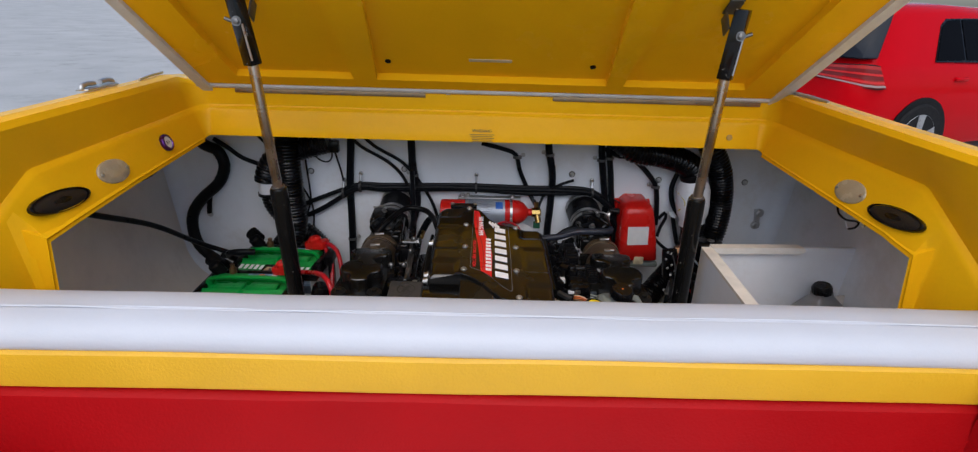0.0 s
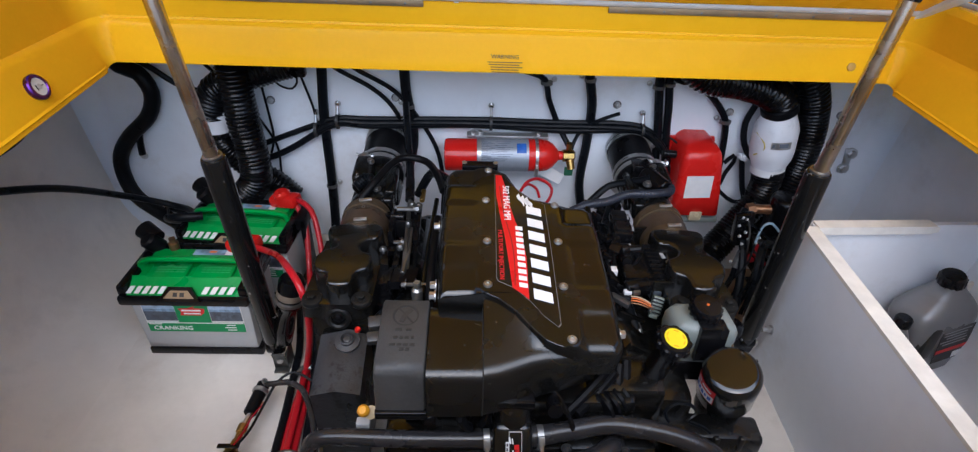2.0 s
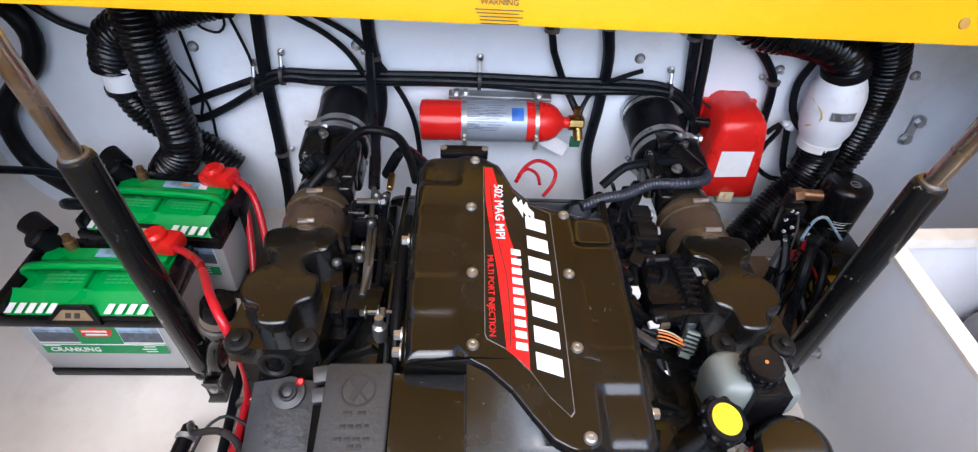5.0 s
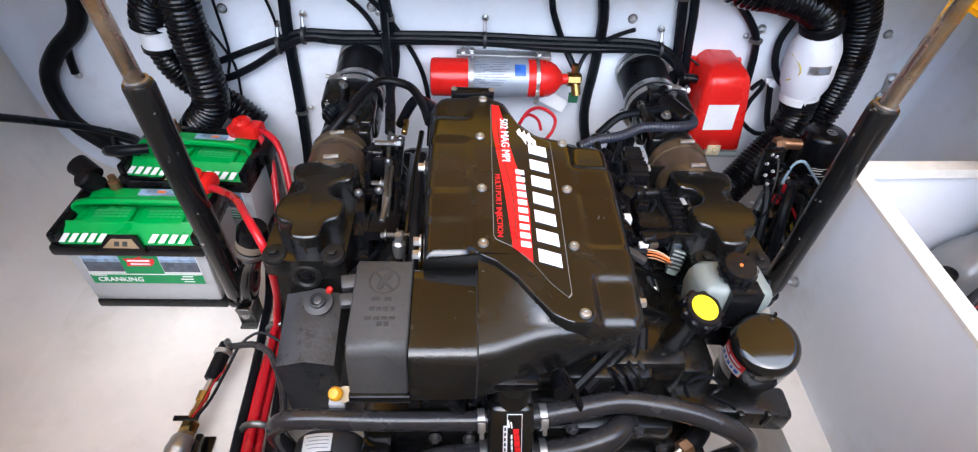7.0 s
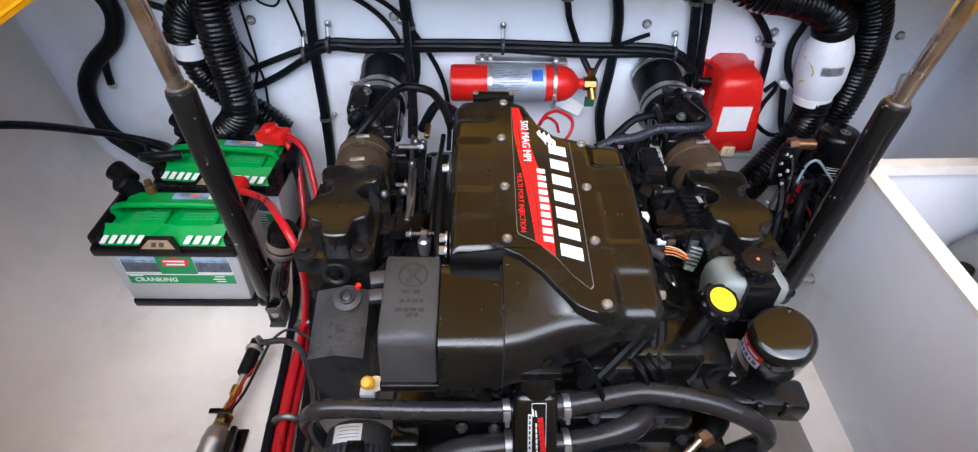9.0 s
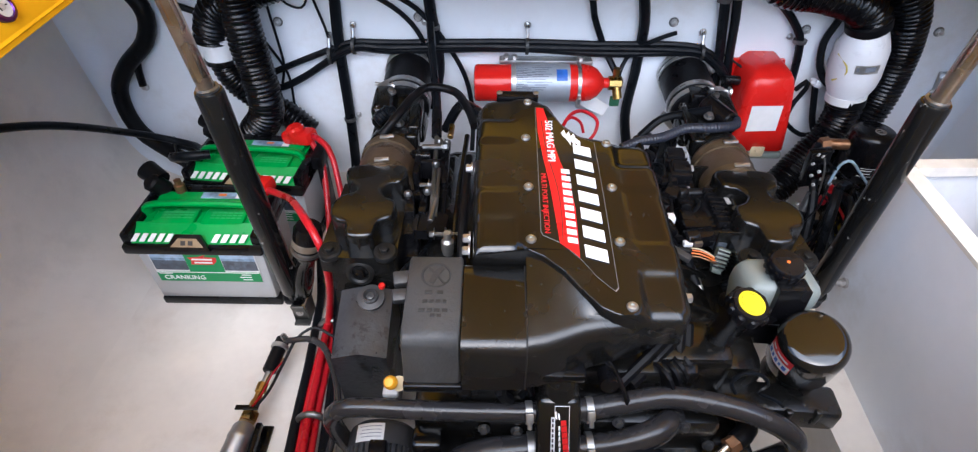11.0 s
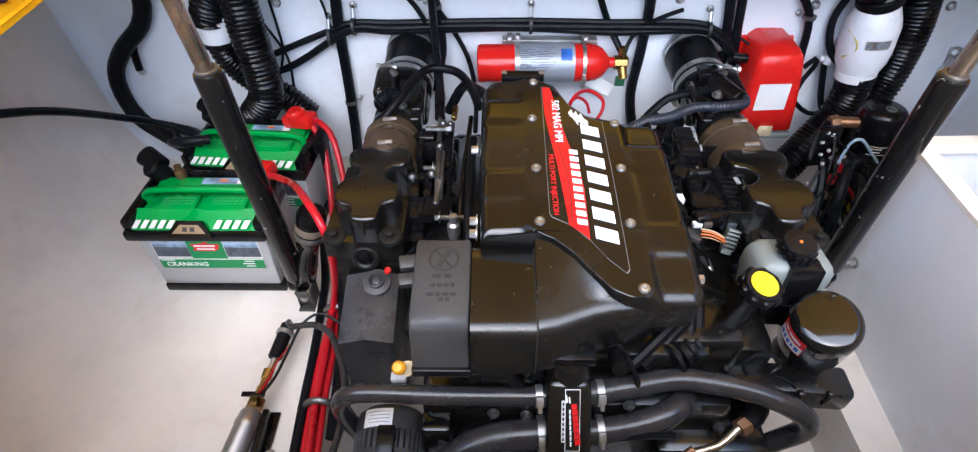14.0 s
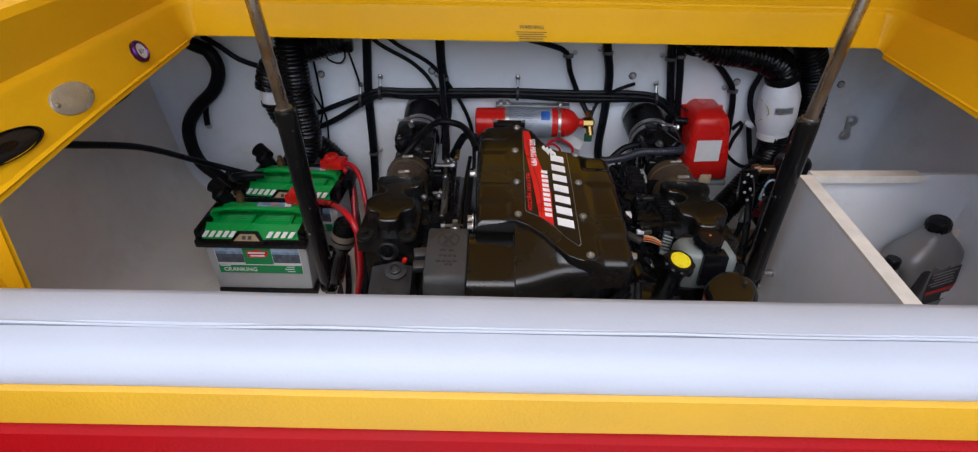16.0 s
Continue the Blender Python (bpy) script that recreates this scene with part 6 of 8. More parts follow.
    part("label_badge", prism([(-0.030, 0.012), (0.020, 0.012), (0.030, 0.022), (0.032, 0.034), (0.004, 0.036), (0.010, 0.043), (-0.008, 0.036), (-0.032, 0.034), (-0.026, 0.024)], 0.0012, 0.0020, 0, f), PRINT_R, case, "red printed badge")
    print_on("badge_mark", [(-0.001, 0.0285, 0.046, 0.0045), (0.0, 0.0185, 0.040, 0.0040)], PRINT_W, 0.0024)
    print_on("label_rule", [(0.0, -0.0135, 0.235, 0.002), (0.086, -0.020, 0.022, 0.0022), (0.083, -0.028, 0.027, 0.0026), (0.086, -0.036, 0.022, 0.0022), (-0.098, -0.0175, 0.030, 0.0022)], PRINT_W, 0.0024)
    part("label_word", lettering("CRANKING", 0.0185, f @ Matrix.Translation((-0.058, -0.031, 0.0024))), PRINT_W, case, "white lettering on green")
    st = part("top_sticker", bars([(cx + 0.03, cy + 0.05, 0.10, 0.022)], Matrix.Translation((0, 0, 0.2265))), PHOTO, top)
    part("sticker_field", bars([(cx + 0.07, cy + 0.05, 0.018, 0.02)], Matrix.Translation((0, 0, 0.2272))), PAPER, top)
    part("sticker_mark", bars([(cx + 0.028, cy + 0.052, 0.018, 0.008)], Matrix.Translation((0, 0, 0.2272))), ORANGE_WIRE, top)
    neg = part("terminal_clamp", merge(lathe([(0.022, 0), (0.022, 0.04), (0.016, 0.046), (0, 0.046)], pose(cx - 0.118, cy + 0.075, 0.222, 20, -25, 0), 16), rod((cx - 0.12, cy + 0.08, 0.245), (cx - 0.16, cy + 0.10, 0.262), 0.022, 14, r2=0.025)), RUBBER, b, "black terminal boot")
    part("terminal_post", lathe([(0.012, 0), (0.012, 0.022), (0.008, 0.024), (0.008, 0.036), (0, 0.036)], pose(cx - 0.075, cy + 0.066, 0.222), 12), COPPER, b, "copper terminal stud")
    part("terminal_cover", merge(box((cx + 0.105, cy + 0.066, 0.245), (0.085, 0.05, 0.034), 0.010, (0, -8, -14)), lathe([(0.024, 0), (0.024, 0.014), (0.018, 0.02), (0, 0.02)], pose(cx + 0.10, cy + 0.063, 0.256, 0, -8, 0), 18)), RED, b, "red plastic terminal cover")
    return b


bat = battery()
copy_thing(bat, pose(-0.748 * UNIT, 1.782 * UNIT, 0, 0, 0, -4))

for pts in ([(-0.665, 1.615, 0.248), (-0.64, 1.605, 0.25), (-0.612, 1.584, 0.258), (-0.563, 1.529, 0.285), (-0.491, 1.408, 0.335), (-0.46, 1.365, 0.317), (-0.458, 1.366, 0.25), (-0.472, 1.386, 0.155), (-0.491, 1.401, 0.076), (-0.503, 1.391, 0.022), (-0.506, 1.28, 0.014), (-0.5, 1.168, 0.012), (-0.482, 0.95, 0.012)],
            [(-0.610, 1.84, 0.25), (-0.578, 1.815, 0.255), (-0.540, 1.775, 0.225), (-0.506, 1.67, 0.10), (-0.498, 1.55, 0.04), (-0.491, 1.40, 0.014), (-0.484, 1.28, 0.012), (-0.478, 1.168, 0.012), (-0.456, 0.95, 0.012)],
            [(-0.606, 1.83, 0.24), (-0.575, 1.79, 0.20), (-0.562, 1.73, 0.12), (-0.545, 1.64, 0.06), (-0.512, 1.50, 0.035), (-0.504, 1.40, 0.030), (-0.495, 1.28, 0.029), (-0.489, 1.168, 0.029), (-0.469, 0.95, 0.029)]):
    solid("battery_cable", tube(pts, 0.0080, 10), RED_RUBBER, "red battery cable running along the floor edge", "cable", "red battery cables")
solid("battery_cable", tube([(-0.58, 1.64, 0.02), (-0.545, 1.50, 0.014), (-0.536, 1.42, 0.012), (-0.524, 1.28, 0.012), (-0.518, 1.168, 0.012), (-0.502, 0.95, 0.012)], 0.0095, 10), LOOM, "black battery cable beside the red ones", "cable")
solid("battery_cable", tube([(-0.47, 1.70, 0.10), (-0.475, 1.55, 0.16), (-0.480, 1.50, 0.14), (-0.478, 1.42, 0.06), (-0.462, 1.30, 0.03), (-0.445, 1.1, 0.02)], 0.012, 8), LOOM, "black cable under the port manifold", "cable")
for x, y in ((-0.500, 1.400), (-0.489, 1.166)):
    cl = thing("cable_clip", (x, y, 0.0), "steel clip holding the battery cables to the floor", "clip", "cable clips")
    part("band", tube([(x - 0.040, y, 0.005), (x - 0.030, y, 0.006), (x - 0.024, y, 0.020), (x - 0.010, y, 0.038), (x + 0.012, y, 0.042), (x + 0.030, y, 0.030), (x + 0.036, y, 0.004)], 0.0065, 8, 0.008, flat=0.4), DULL, cl)
    part("clip_screw", screw((x - 0.034, y, 0.007), (0, 0, 1), 0.007, False), STEEL, cl)
    part("floor_screw", screw((x - 0.032, y + 0.033, 0.0), (0, 0, 1), 0.006, False), STEEL, cl)

# hoses by the batteries
HOSE = (0.0115, 0.0050)


def vent_hose(pts, r, label):
    """A corrugated hose with a plain cuff at each end."""
    vh = thing("ventilation_hose", pts[-1], label, "hose", "corrugated hoses")
    part("corrugated_tube", tube(pts, r, 24, corrugated=HOSE), PLASTIC, vh, sharp=60)
    for p, q in ((pts[0], pts[1]), (pts[-1], pts[-2])):
        way = (Vector(q) - Vector(p)).normalized()
        part("end_cuff", rod(Vector(p) - way * 0.004, Vector(p) + way * 0.022, r + 0.0015, 24, chamfer=0.003), RUBBER, vh)


vent_hose([(-0.742, 1.945, 0.72), (-0.742, 1.93, 0.621), (-0.740, 1.92, 0.53), (-0.736, 1.915, 0.423), (-0.731, 1.912, 0.33), (-0.738, 1.915, 0.275), (-0.762, 1.92, 0.235), (-0.80, 1.93, 0.19), (-0.82, 1.935, 0.12)], 0.046, "thick black corrugated ventilation hose behind the batteries")
vh = thing("ventilation_hose", (-0.80, 1.96, 0.2), "black corrugated hose with a white sleeve on the transom", "hose", "corrugated hoses")
part("upper_hose", tube([(-0.60, 1.97, 0.61), (-0.664, 1.965, 0.592), (-0.746, 1.955, 0.565), (-0.812, 1.955, 0.527), (-0.838, 1.955, 0.475), (-0.842, 1.955, 0.455)], 0.045, 22, corrugated=HOSE), PLASTIC, vh, sharp=60)
part("sleeve", rod((-0.832, 1.963, 0.470), (-0.836, 1.963, 0.398), 0.0415, 24, chamfer=0.003), PVC, vh, "white plastic sleeve")
part("sleeve_band", clamp_band((-0.836, 1.963, 0.402), (0, 0, 1), 0.042, 0.012, 3.4), PLASTIC, vh)
part("lower_hose", tube([(-0.836, 1.965, 0.405), (-0.828, 1.966, 0.355), (-0.795, 1.968, 0.305), (-0.745, 1.97, 0.262), (-0.700, 1.97, 0.230), (-0.650, 1.965, 0.18)], 0.038, 22, corrugated=HOSE), PLASTIC, vh, sharp=60)
solid("bilge_hose", tube([(-1.10, 1.93, 0.68), (-1.072, 1.985, 0.580), (-1.028, 1.985, 0.562), (-1.006, 1.985, 0.505), (-1.035, 1.985, 0.434), (-1.108, 1.985, 0.368), (-1.155, 1.985, 0.305), (-1.165, 1.98, 0.238), (-1.145, 1.97, 0.171), (-1.09, 1.96, 0.122), (-1.0, 1.93, 0.08), (-0.93, 1.90, 0.05)], 0.0215, 14), RUBBER,
      "thick black bilge hose curving down the transom", "hose")
hc = thing("hose_clip", (-1.10, 2.0, 0.3), "small steel P-clip screwed to the transom", "clip", "hose clips")
part("strap", tube([(-1.075, 1.985, 0.39), (-1.088, 1.99, 0.35), (-1.100, 2.0, 0.30)], 0.010, 8, flat=0.5), PLASTIC, hc)
part("clip_screw", hexbolt((-1.101, 2.008, 0.293), (0, -1, 0), 0.008, 0.008), STEEL, hc)
solid("bilge_cable", tube([(-1.15, 1.15, 0.66), (-1.135, 1.387, 0.525), (-1.125, 1.66, 0.382), (-1.10, 1.87, 0.23), (-1.02, 1.93, 0.165), (-0.95, 1.90, 0.165), (-0.92, 1.84, 0.17)], 0.0095, 10), LOOM, "black cable hanging along the hull side", "cable")
solid("bilge_cable", tube([(-0.93, 1.88, 0.15), (-0.935, 1.80, 0.20), (-0.925, 1.74, 0.245), (-0.88, 1.72, 0.262), (-0.83, 1.74, 0.255)], 0.012, 10), LOOM, "black cable looped over the rear battery", "cable")
solid("bilge_cable", tube([(-1.06, 1.97, 0.13), (-0.98, 1.93, 0.14), (-0.93, 1.90, 0.12)], 0.011, 8), LOOM, "black cable tied to the bilge hose", "cable")
solid("cable_tie", tube([(-1.045, 1.95, 0.05), (-1.047, 1.94, 0.11), (-1.04, 1.945, 0.17)], 0.004, 6), PRINT_K, "thin black cable tie on the bilge hose", "cable tie")
solid("battery_strap", merge(box((-0.575, 1.79, 0.12), (0.012, 0.06, 0.22), 0.004), box((-0.58, 1.80, 0.215), (0.03, 0.08, 0.04), 0.008)), RUBBER, "black webbing strap at the end of the rear battery", "strap")

# fuel pump on the floor
fp = thing("fuel_pump", (-0.61, 1.13, 0.0), "silver cylindrical electric pump with brass fitting on the floor", "pump")
PA, PB = Vector((-0.640, 0.885, 0.040)), Vector((-0.614, 1.150, 0.040))
part("body", lathe([(0.019, 0), (0.0215, 0.008), (0.0215, 0.225), (0.0230, 0.229), (0.0230, 0.236), (0.0215, 0.240), (0.0215, 0.252), (0.018, 0.258)], along(PA, PB), 28), ALLOY, fp, "dull silver pump body")
part("fitting", merge(lathe([(0.017, 0), (0.017, 0.018), (0.011, 0.024), (0.011, 0.040), (0.008, 0.046), (0.008, 0.07)], along(PB, (-0.604, 1.25, 0.046)), 6), lathe([(0.011, 0), (0.011, 0.018), (0, 0.018)], along((-0.607, 1.212, 0.045), (-0.602, 1.26, 0.05)), 8)), BRASS, fp, "brass outlet fitting")
part("bracket", merge(box((-0.590, 1.09, 0.022), (0.012, 0.12, 0.035), 0.003), box((-0.585, 1.09, 0.004), (0.025, 0.14, 0.006), 0.001), box((-0.612, 1.165, 0.066), (0.045, 0.010, 0.004), 0.001)), PLASTIC, fp)
part("bracket_screw", screw((-0.567, 1.07, 0.012), (0.3, -0.2, 1), 0.010, False), STEEL, fp)
part("hose_barb", rod((-0.607, 1.215, 0.045), (-0.599, 1.27, 0.05), 0.006, 10), STEEL, fp)
part("rubber_hose", rod((-0.601, 1.255, 0.05), (-0.590, 1.335, 0.06), 0.0145, 14, chamfer=0.003), RUBBER, fp, "short black rubber sleeve")
part("outlet_hose", tube([(-0.592, 1.326, 0.06), (-0.586, 1.330, 0.074), (-0.570, 1.306, 0.092), (-0.552, 1.300, 0.100), (-0.521, 1.301, 0.104), (-0.485, 1.283, 0.106), (-0.457, 1.238, 0.106), (-0.434, 1.183, 0.106), (-0.426, 1.130, 0.10), (-0.432, 1.08, 0.07), (-0.452, 1.02, 0.03)], 0.0066, 10, 0.015), WATER, fp, "black hose looping to the engine")
for d, mt in ((0.0, RED_RUBBER), (0.007, LOOM), (-0.005, BRASS)):
    part("pump_wire", tube([(-0.600 + d, 1.165, 0.07), (-0.592 + d, 1.20, 0.065), (-0.590 + d, 1.235, 0.06), (-0.586 + d, 1.26, 0.055), (-0.575 + d, 1.29, 0.05)] if mt != LOOM else [(-0.600 + d, 1.165, 0.07), (-0.585 + d, 1.20, 0.072), (-0.571 + d, 1.26, 0.08), (-0.547, 1.309, 0.095), (-0.512, 1.329, 0.105), (-0.463, 1.309, 0.095)], 0.0016 if mt != LOOM else 0.0030, 6, 0.012), mt, fp)
part("sleeve_ring", lathe([(0.0165, 0), (0.0185, 0.001), (0.0185, 0.009), (0.0165, 0.010)], along((-0.5935, 1.308, 0.0565), (-0.590, 1.335, 0.06)), 18), ALLOY, fp)

fp.location.x += 0.012 * UNIT

# ---- transom: looms, clips and bolts ----
CABLES = [("thick black loom strapped down the transom", [(-0.522, 2.0, 0.68), (-0.526, 2.0, 0.588), (-0.537, 2.0, 0.439), (-0.540, 2.0, 0.246), (-0.546, 2.0, 0.09), (-0.55, 1.99, 0.02)], 0.0155, 0.7),
          ("thick black loom strapped down the transom", [(-0.298, 2.0, 0.68), (-0.296, 2.0, 0.588), (-0.293, 2.0, 0.516), (-0.280, 1.995, 0.43), (-0.278, 1.99, 0.356), (-0.300, 1.95, 0.27)], 0.0165, 0.7),
          ("thick black loom strapped down the transom", [(0.22, 2.0, 0.68), (0.228, 2.0, 0.591), (0.247, 2.0, 0.495), (0.247, 2.0, 0.365), (0.243, 2.0, 0.23), (0.265, 1.98, 0.12), (0.28, 1.95, 0.05)], 0.0165, 0.75),
          ("black loom beside the red box", [(0.425, 2.0, 0.68), (0.429, 2.0, 0.589), (0.443, 2.0, 0.502), (0.460, 2.0, 0.402), (0.472, 2.0, 0.30), (0.48, 1.98, 0.2)], 0.0135, 0.9),
          ("black loom beside the red box", [(0.452, 2.0, 0.68), (0.458, 2.0, 0.590), (0.473, 2.0, 0.502), (0.485, 2.0, 0.413), (0.509, 2.0, 0.271), (0.52, 1.98, 0.18)], 0.0125, 0.9),
          ("black cable crossing the transom", [(-0.76, 1.995, 0.33), (-0.719, 2.0, 0.350), (-0.57, 1.998, 0.411), (-0.495, 1.995, 0.437), (-0.40, 1.995, 0.437), (-0.2, 1.995, 0.442), (-0.046, 1.995, 0.444), (0.164, 1.995, 0.441), (0.332, 1.995, 0.443), (0.409, 1.992, 0.432), (0.469, 1.99, 0.388), (0.515, 1.985, 0.306), (0.545, 1.97, 0.19), (0.55, 1.95, 0.1)], 0.0085, 1.0),
          ("black cable crossing the transom", [(-0.76, 1.99, 0.315), (-0.715, 1.995, 0.304), (-0.641, 1.995, 0.339), (-0.559, 1.99, 0.392), (-0.49, 1.985, 0.425), (-0.40, 1.985, 0.420), (-0.2, 1.985, 0.428), (-0.046, 1.985, 0.430), (0.167, 1.985, 0.420), (0.354, 1.985, 0.426), (0.424, 1.985, 0.411), (0.488, 1.98, 0.349), (0.51, 1.98, 0.27), (0.51, 1.96, 0.15)], 0.0095, 1.0),
          ("black cable crossing the transom", [(-0.56, 1.985, 0.400), (-0.49, 1.980, 0.432), (-0.40, 1.98, 0.429), (-0.2, 1.98, 0.436), (0.1, 1.98, 0.435), (0.34, 1.98, 0.434), (0.416, 1.978, 0.421), (0.48, 1.975, 0.366), (0.52, 1.97, 0.27)], 0.0075, 1.0),
          ("thin black cable arching to the port elbow", [(-0.54, 2.0, 0.64), (-0.488, 2.0, 0.586), (-0.389, 2.0, 0.529), (-0.331, 1.995, 0.472), (-0.298, 1.985, 0.393), (-0.290, 1.97, 0.307)], 0.0065, 1.0),
          ("thin black cable arching behind the engine", [(-0.50, 2.0, 0.65), (-0.436, 2.0, 0.588), (-0.327, 2.0, 0.523), (-0.253, 1.995, 0.431), (-0.206, 1.99, 0.339), (-0.188, 1.97, 0.238), (-0.19, 1.93, 0.15)], 0.0065, 1.0),
          ("black lead to the extinguisher valve", [(-0.03, 2.0, 0.61), (0.057, 2.0, 0.589), (0.103, 2.0, 0.568), (0.118, 2.0, 0.512), (0.145, 2.0, 0.45), (0.168, 1.995, 0.406), (0.192, 1.97, 0.37)], 0.0085, 1.0),
          ("thin black lead with a ring end", [(0.196, 1.965, 0.36), (0.206, 1.985, 0.385), (0.228, 1.99, 0.425), (0.282, 1.985, 0.460), (0.330, 1.99, 0.476)], 0.0055, 1.0),
          ("black lead clipped beside the blower", [(0.47, 2.0, 0.62), (0.519, 2.0, 0.587), (0.585, 2.0, 0.539), (0.635, 2.0, 0.488), (0.657, 2.0, 0.449), (0.670, 2.0, 0.376), (0.672, 1.99, 0.30)], 0.010, 1.0),
          ("black lead curving beside the blower", [(0.74, 2.0, 0.56), (0.731, 2.0, 0.510), (0.717, 2.0, 0.451), (0.728, 1.99, 0.388), (0.750, 1.97, 0.355), (0.77, 1.95, 0.35)], 0.0095, 1.0),
          ("black lead along the top of the transom", [(0.44, 2.0, 0.60), (0.471, 2.0, 0.586), (0.501, 2.0, 0.573), (0.572, 2.0, 0.578), (0.63, 2.0, 0.60)], 0.0085, 1.0),
          ("black lead from the red box", [(0.672, 1.965, 0.335), (0.692, 1.962, 0.362), (0.700, 1.965, 0.340), (0.684, 1.965, 0.300), (0.675, 1.96, 0.262)], 0.0065, 1.0),
          ("black lead below the red box", [(0.67, 1.96, 0.25), (0.692, 1.96, 0.228), (0.733, 1.96, 0.201), (0.79, 1.95, 0.200), (0.82, 1.92, 0.20)], 0.0065, 1.0),
          ("black lead with a white plug", [(0.735, 1.985, 0.335), (0.748, 1.985, 0.29), (0.765, 1.98, 0.231), (0.78, 1.96, 0.19)], 0.0085, 1.0),
          ("thin black wire behind the cables", [(-0.70, 2.008, 0.60), (-0.704, 2.008, 0.526), (-0.699, 2.008, 0.434), (-0.698, 2.008, 0.363), (-0.713, 2.005, 0.312)], 0.0035, 1.0),
          ("thin black wire behind the cables", [(-0.75, 2.008, 0.46), (-0.734, 2.008, 0.433), (-0.693, 2.008, 0.338), (-0.695, 2.005, 0.242)], 0.0035, 1.0),
          ("thin black wire to the small connector box", [(-0.588, 2.0, 0.565), (-0.567, 2.005, 0.469), (-0.559, 2.0, 0.415)], 0.0035, 1.0),
          ("thin looped wire at the connector box", [(-0.672, 2.0, 0.57), (-0.660, 2.0, 0.540), (-0.640, 2.0, 0.525), (-0.616, 2.0, 0.522), (-0.600, 2.0, 0.54), (-0.600, 2.0, 0.565)], 0.003, 1.0),
          ("black lead over the bilge hose", [(-1.04, 2.0, 0.60), (-0.991, 2.0, 0.568), (-0.941, 2.0, 0.529), (-0.871, 2.0, 0.503), (-0.83, 1.99, 0.49)], 0.0085, 1.0),
          ("thin black lead under the deck", [(-0.88, 2.005, 0.62), (-0.853, 2.005, 0.590), (-0.82, 2.005, 0.55)], 0.005, 1.0),
          ("thin wire to the red box", [(0.47, 2.0, 0.415), (0.50, 1.99, 0.40), (0.54, 1.97, 0.378)], 0.003, 1.0)]
for label, pts, r, flat in CABLES:
    solid("cable", tube(pts, r, 9, 0.02, flat=flat), LOOM, label, "cable", "transom cables")


def p_clip(x, z, side, y=2.0, r=0.0155):
    c = thing("cable_clip", (x, 2.02, z), "small steel clip round a transom cable", "clip", "transom clips")
    part("loop", lathe([(r, -0.0045), (r + 0.0016, -0.0045), (r + 0.0016, 0.0045), (r, 0.0045)], Matrix.Translation((x, y - 0.001, z)) @ Matrix.Diagonal((1, 0.9, 1, 1)), 18), DULL, c)
    part("clip_screw", hexbolt((x + side * 0.023, 2.014, z + 0.006), (0, -1, 0), 0.0055, 0.009), STEEL, c)


for x, z, side in ((0.232, 0.572, -1), (0.431, 0.556, -1), (0.461, 0.565, 1), (0.654, 0.455, -1), (-0.541, 0.205, 1), (-0.288, 0.478, -1), (0.108, 0.56, 1)):
    p_clip(x, z, side)


def tie(x, z, y=1.99, upright=True):
    c = thing("cable_tie", (x, 2.02, z), "cable tie holding the looms to a stud", "cable tie", "transom ties")
    part("strap", lathe([(0.021, -0.004), (0.023, -0.004), (0.023, 0.004), (0.021, 0.004)], pose(x, y, z, 0, 90, 0) @ Matrix.Diagonal((1.0, 0.9, 1, 1)), 16), PRINT_K, c)
    part("stud", merge(rod((x, y, z + 0.02), (x, y + 0.01, z + 0.042), 0.0045, 8), hexbolt((x, 2.014, z + 0.045), (0, -1, 0), 0.006, 0.012)), STEEL, c)


for x, z in ((-0.047, 0.436), (-0.496, 0.430), (0.405, 0.425), (-0.562, 0.402)):
    tie(x, z)
for x, z in ((-0.690, 0.478), (-0.327, 0.496), (0.326, 0.492), (0.668, 0.478), (1.010, 0.477)):
    nb = thing("through_bolt", (x, 2.02, z), "steel through-bolt nut on a washer in the transom", "bolt", "transom bolts")
    part("washer", lathe([(0.0125, 0), (0.0125, 0.002), (0, 0.002)], along((x, 2.02, z), (x, 1.9, z)), 18), DULL, nb)
    part("nut", merge(lathe([(0.0092, 0), (0.0092, 0.007), (0.0075, 0.0085), (0, 0.0085)], along((x, 2.018, z), (x, 1.9, z)), 6), rod((x, 2.01, z), (x, 2.002, z), 0.0045, 10)), STEEL, nb)
pe = thing("bolted_plate", (1.085, 2.02, 0.33), "short steel plate with two bolts on the transom", "plate")
part("plate", box((1.0865, 2.016, 0.328), (0.024, 0.006, 0.085), 0.003, (0, -8, 0)), STEEL, pe)
for z, x in ((0.353, 1.090), (0.302, 1.083)):
    part("bolt", merge(hexbolt((x, 2.012, z), (0, -1, 0), 0.0125, 0.012)), STEEL, pe)
solid("connector_box", box((-0.598, 1.99, 0.585), (0.06, 0.03, 0.045), 0.005), PLASTIC, "small black connector box under the deck", "connector")
solid("white_plug", merge(box((0.738, 1.985, 0.345), (0.022, 0.018, 0.02), 0.003, (0, 20, 0)), box((0.722, 1.985, 0.352), (0.012, 0.012, 0.012), 0.002)), PVC, "small white plastic wire plug", "plug")
solid("blower_wire", tube([(0.722, 1.93, 0.455), (0.737, 1.90, 0.435), (0.742, 1.90, 0.410), (0.728, 1.92, 0.388)], 0.0022, 6, 0.01), paint("yellow_wire", (0.55, 0.45, 0.08), 0.5), "thin yellow wire at the blower", "wire")

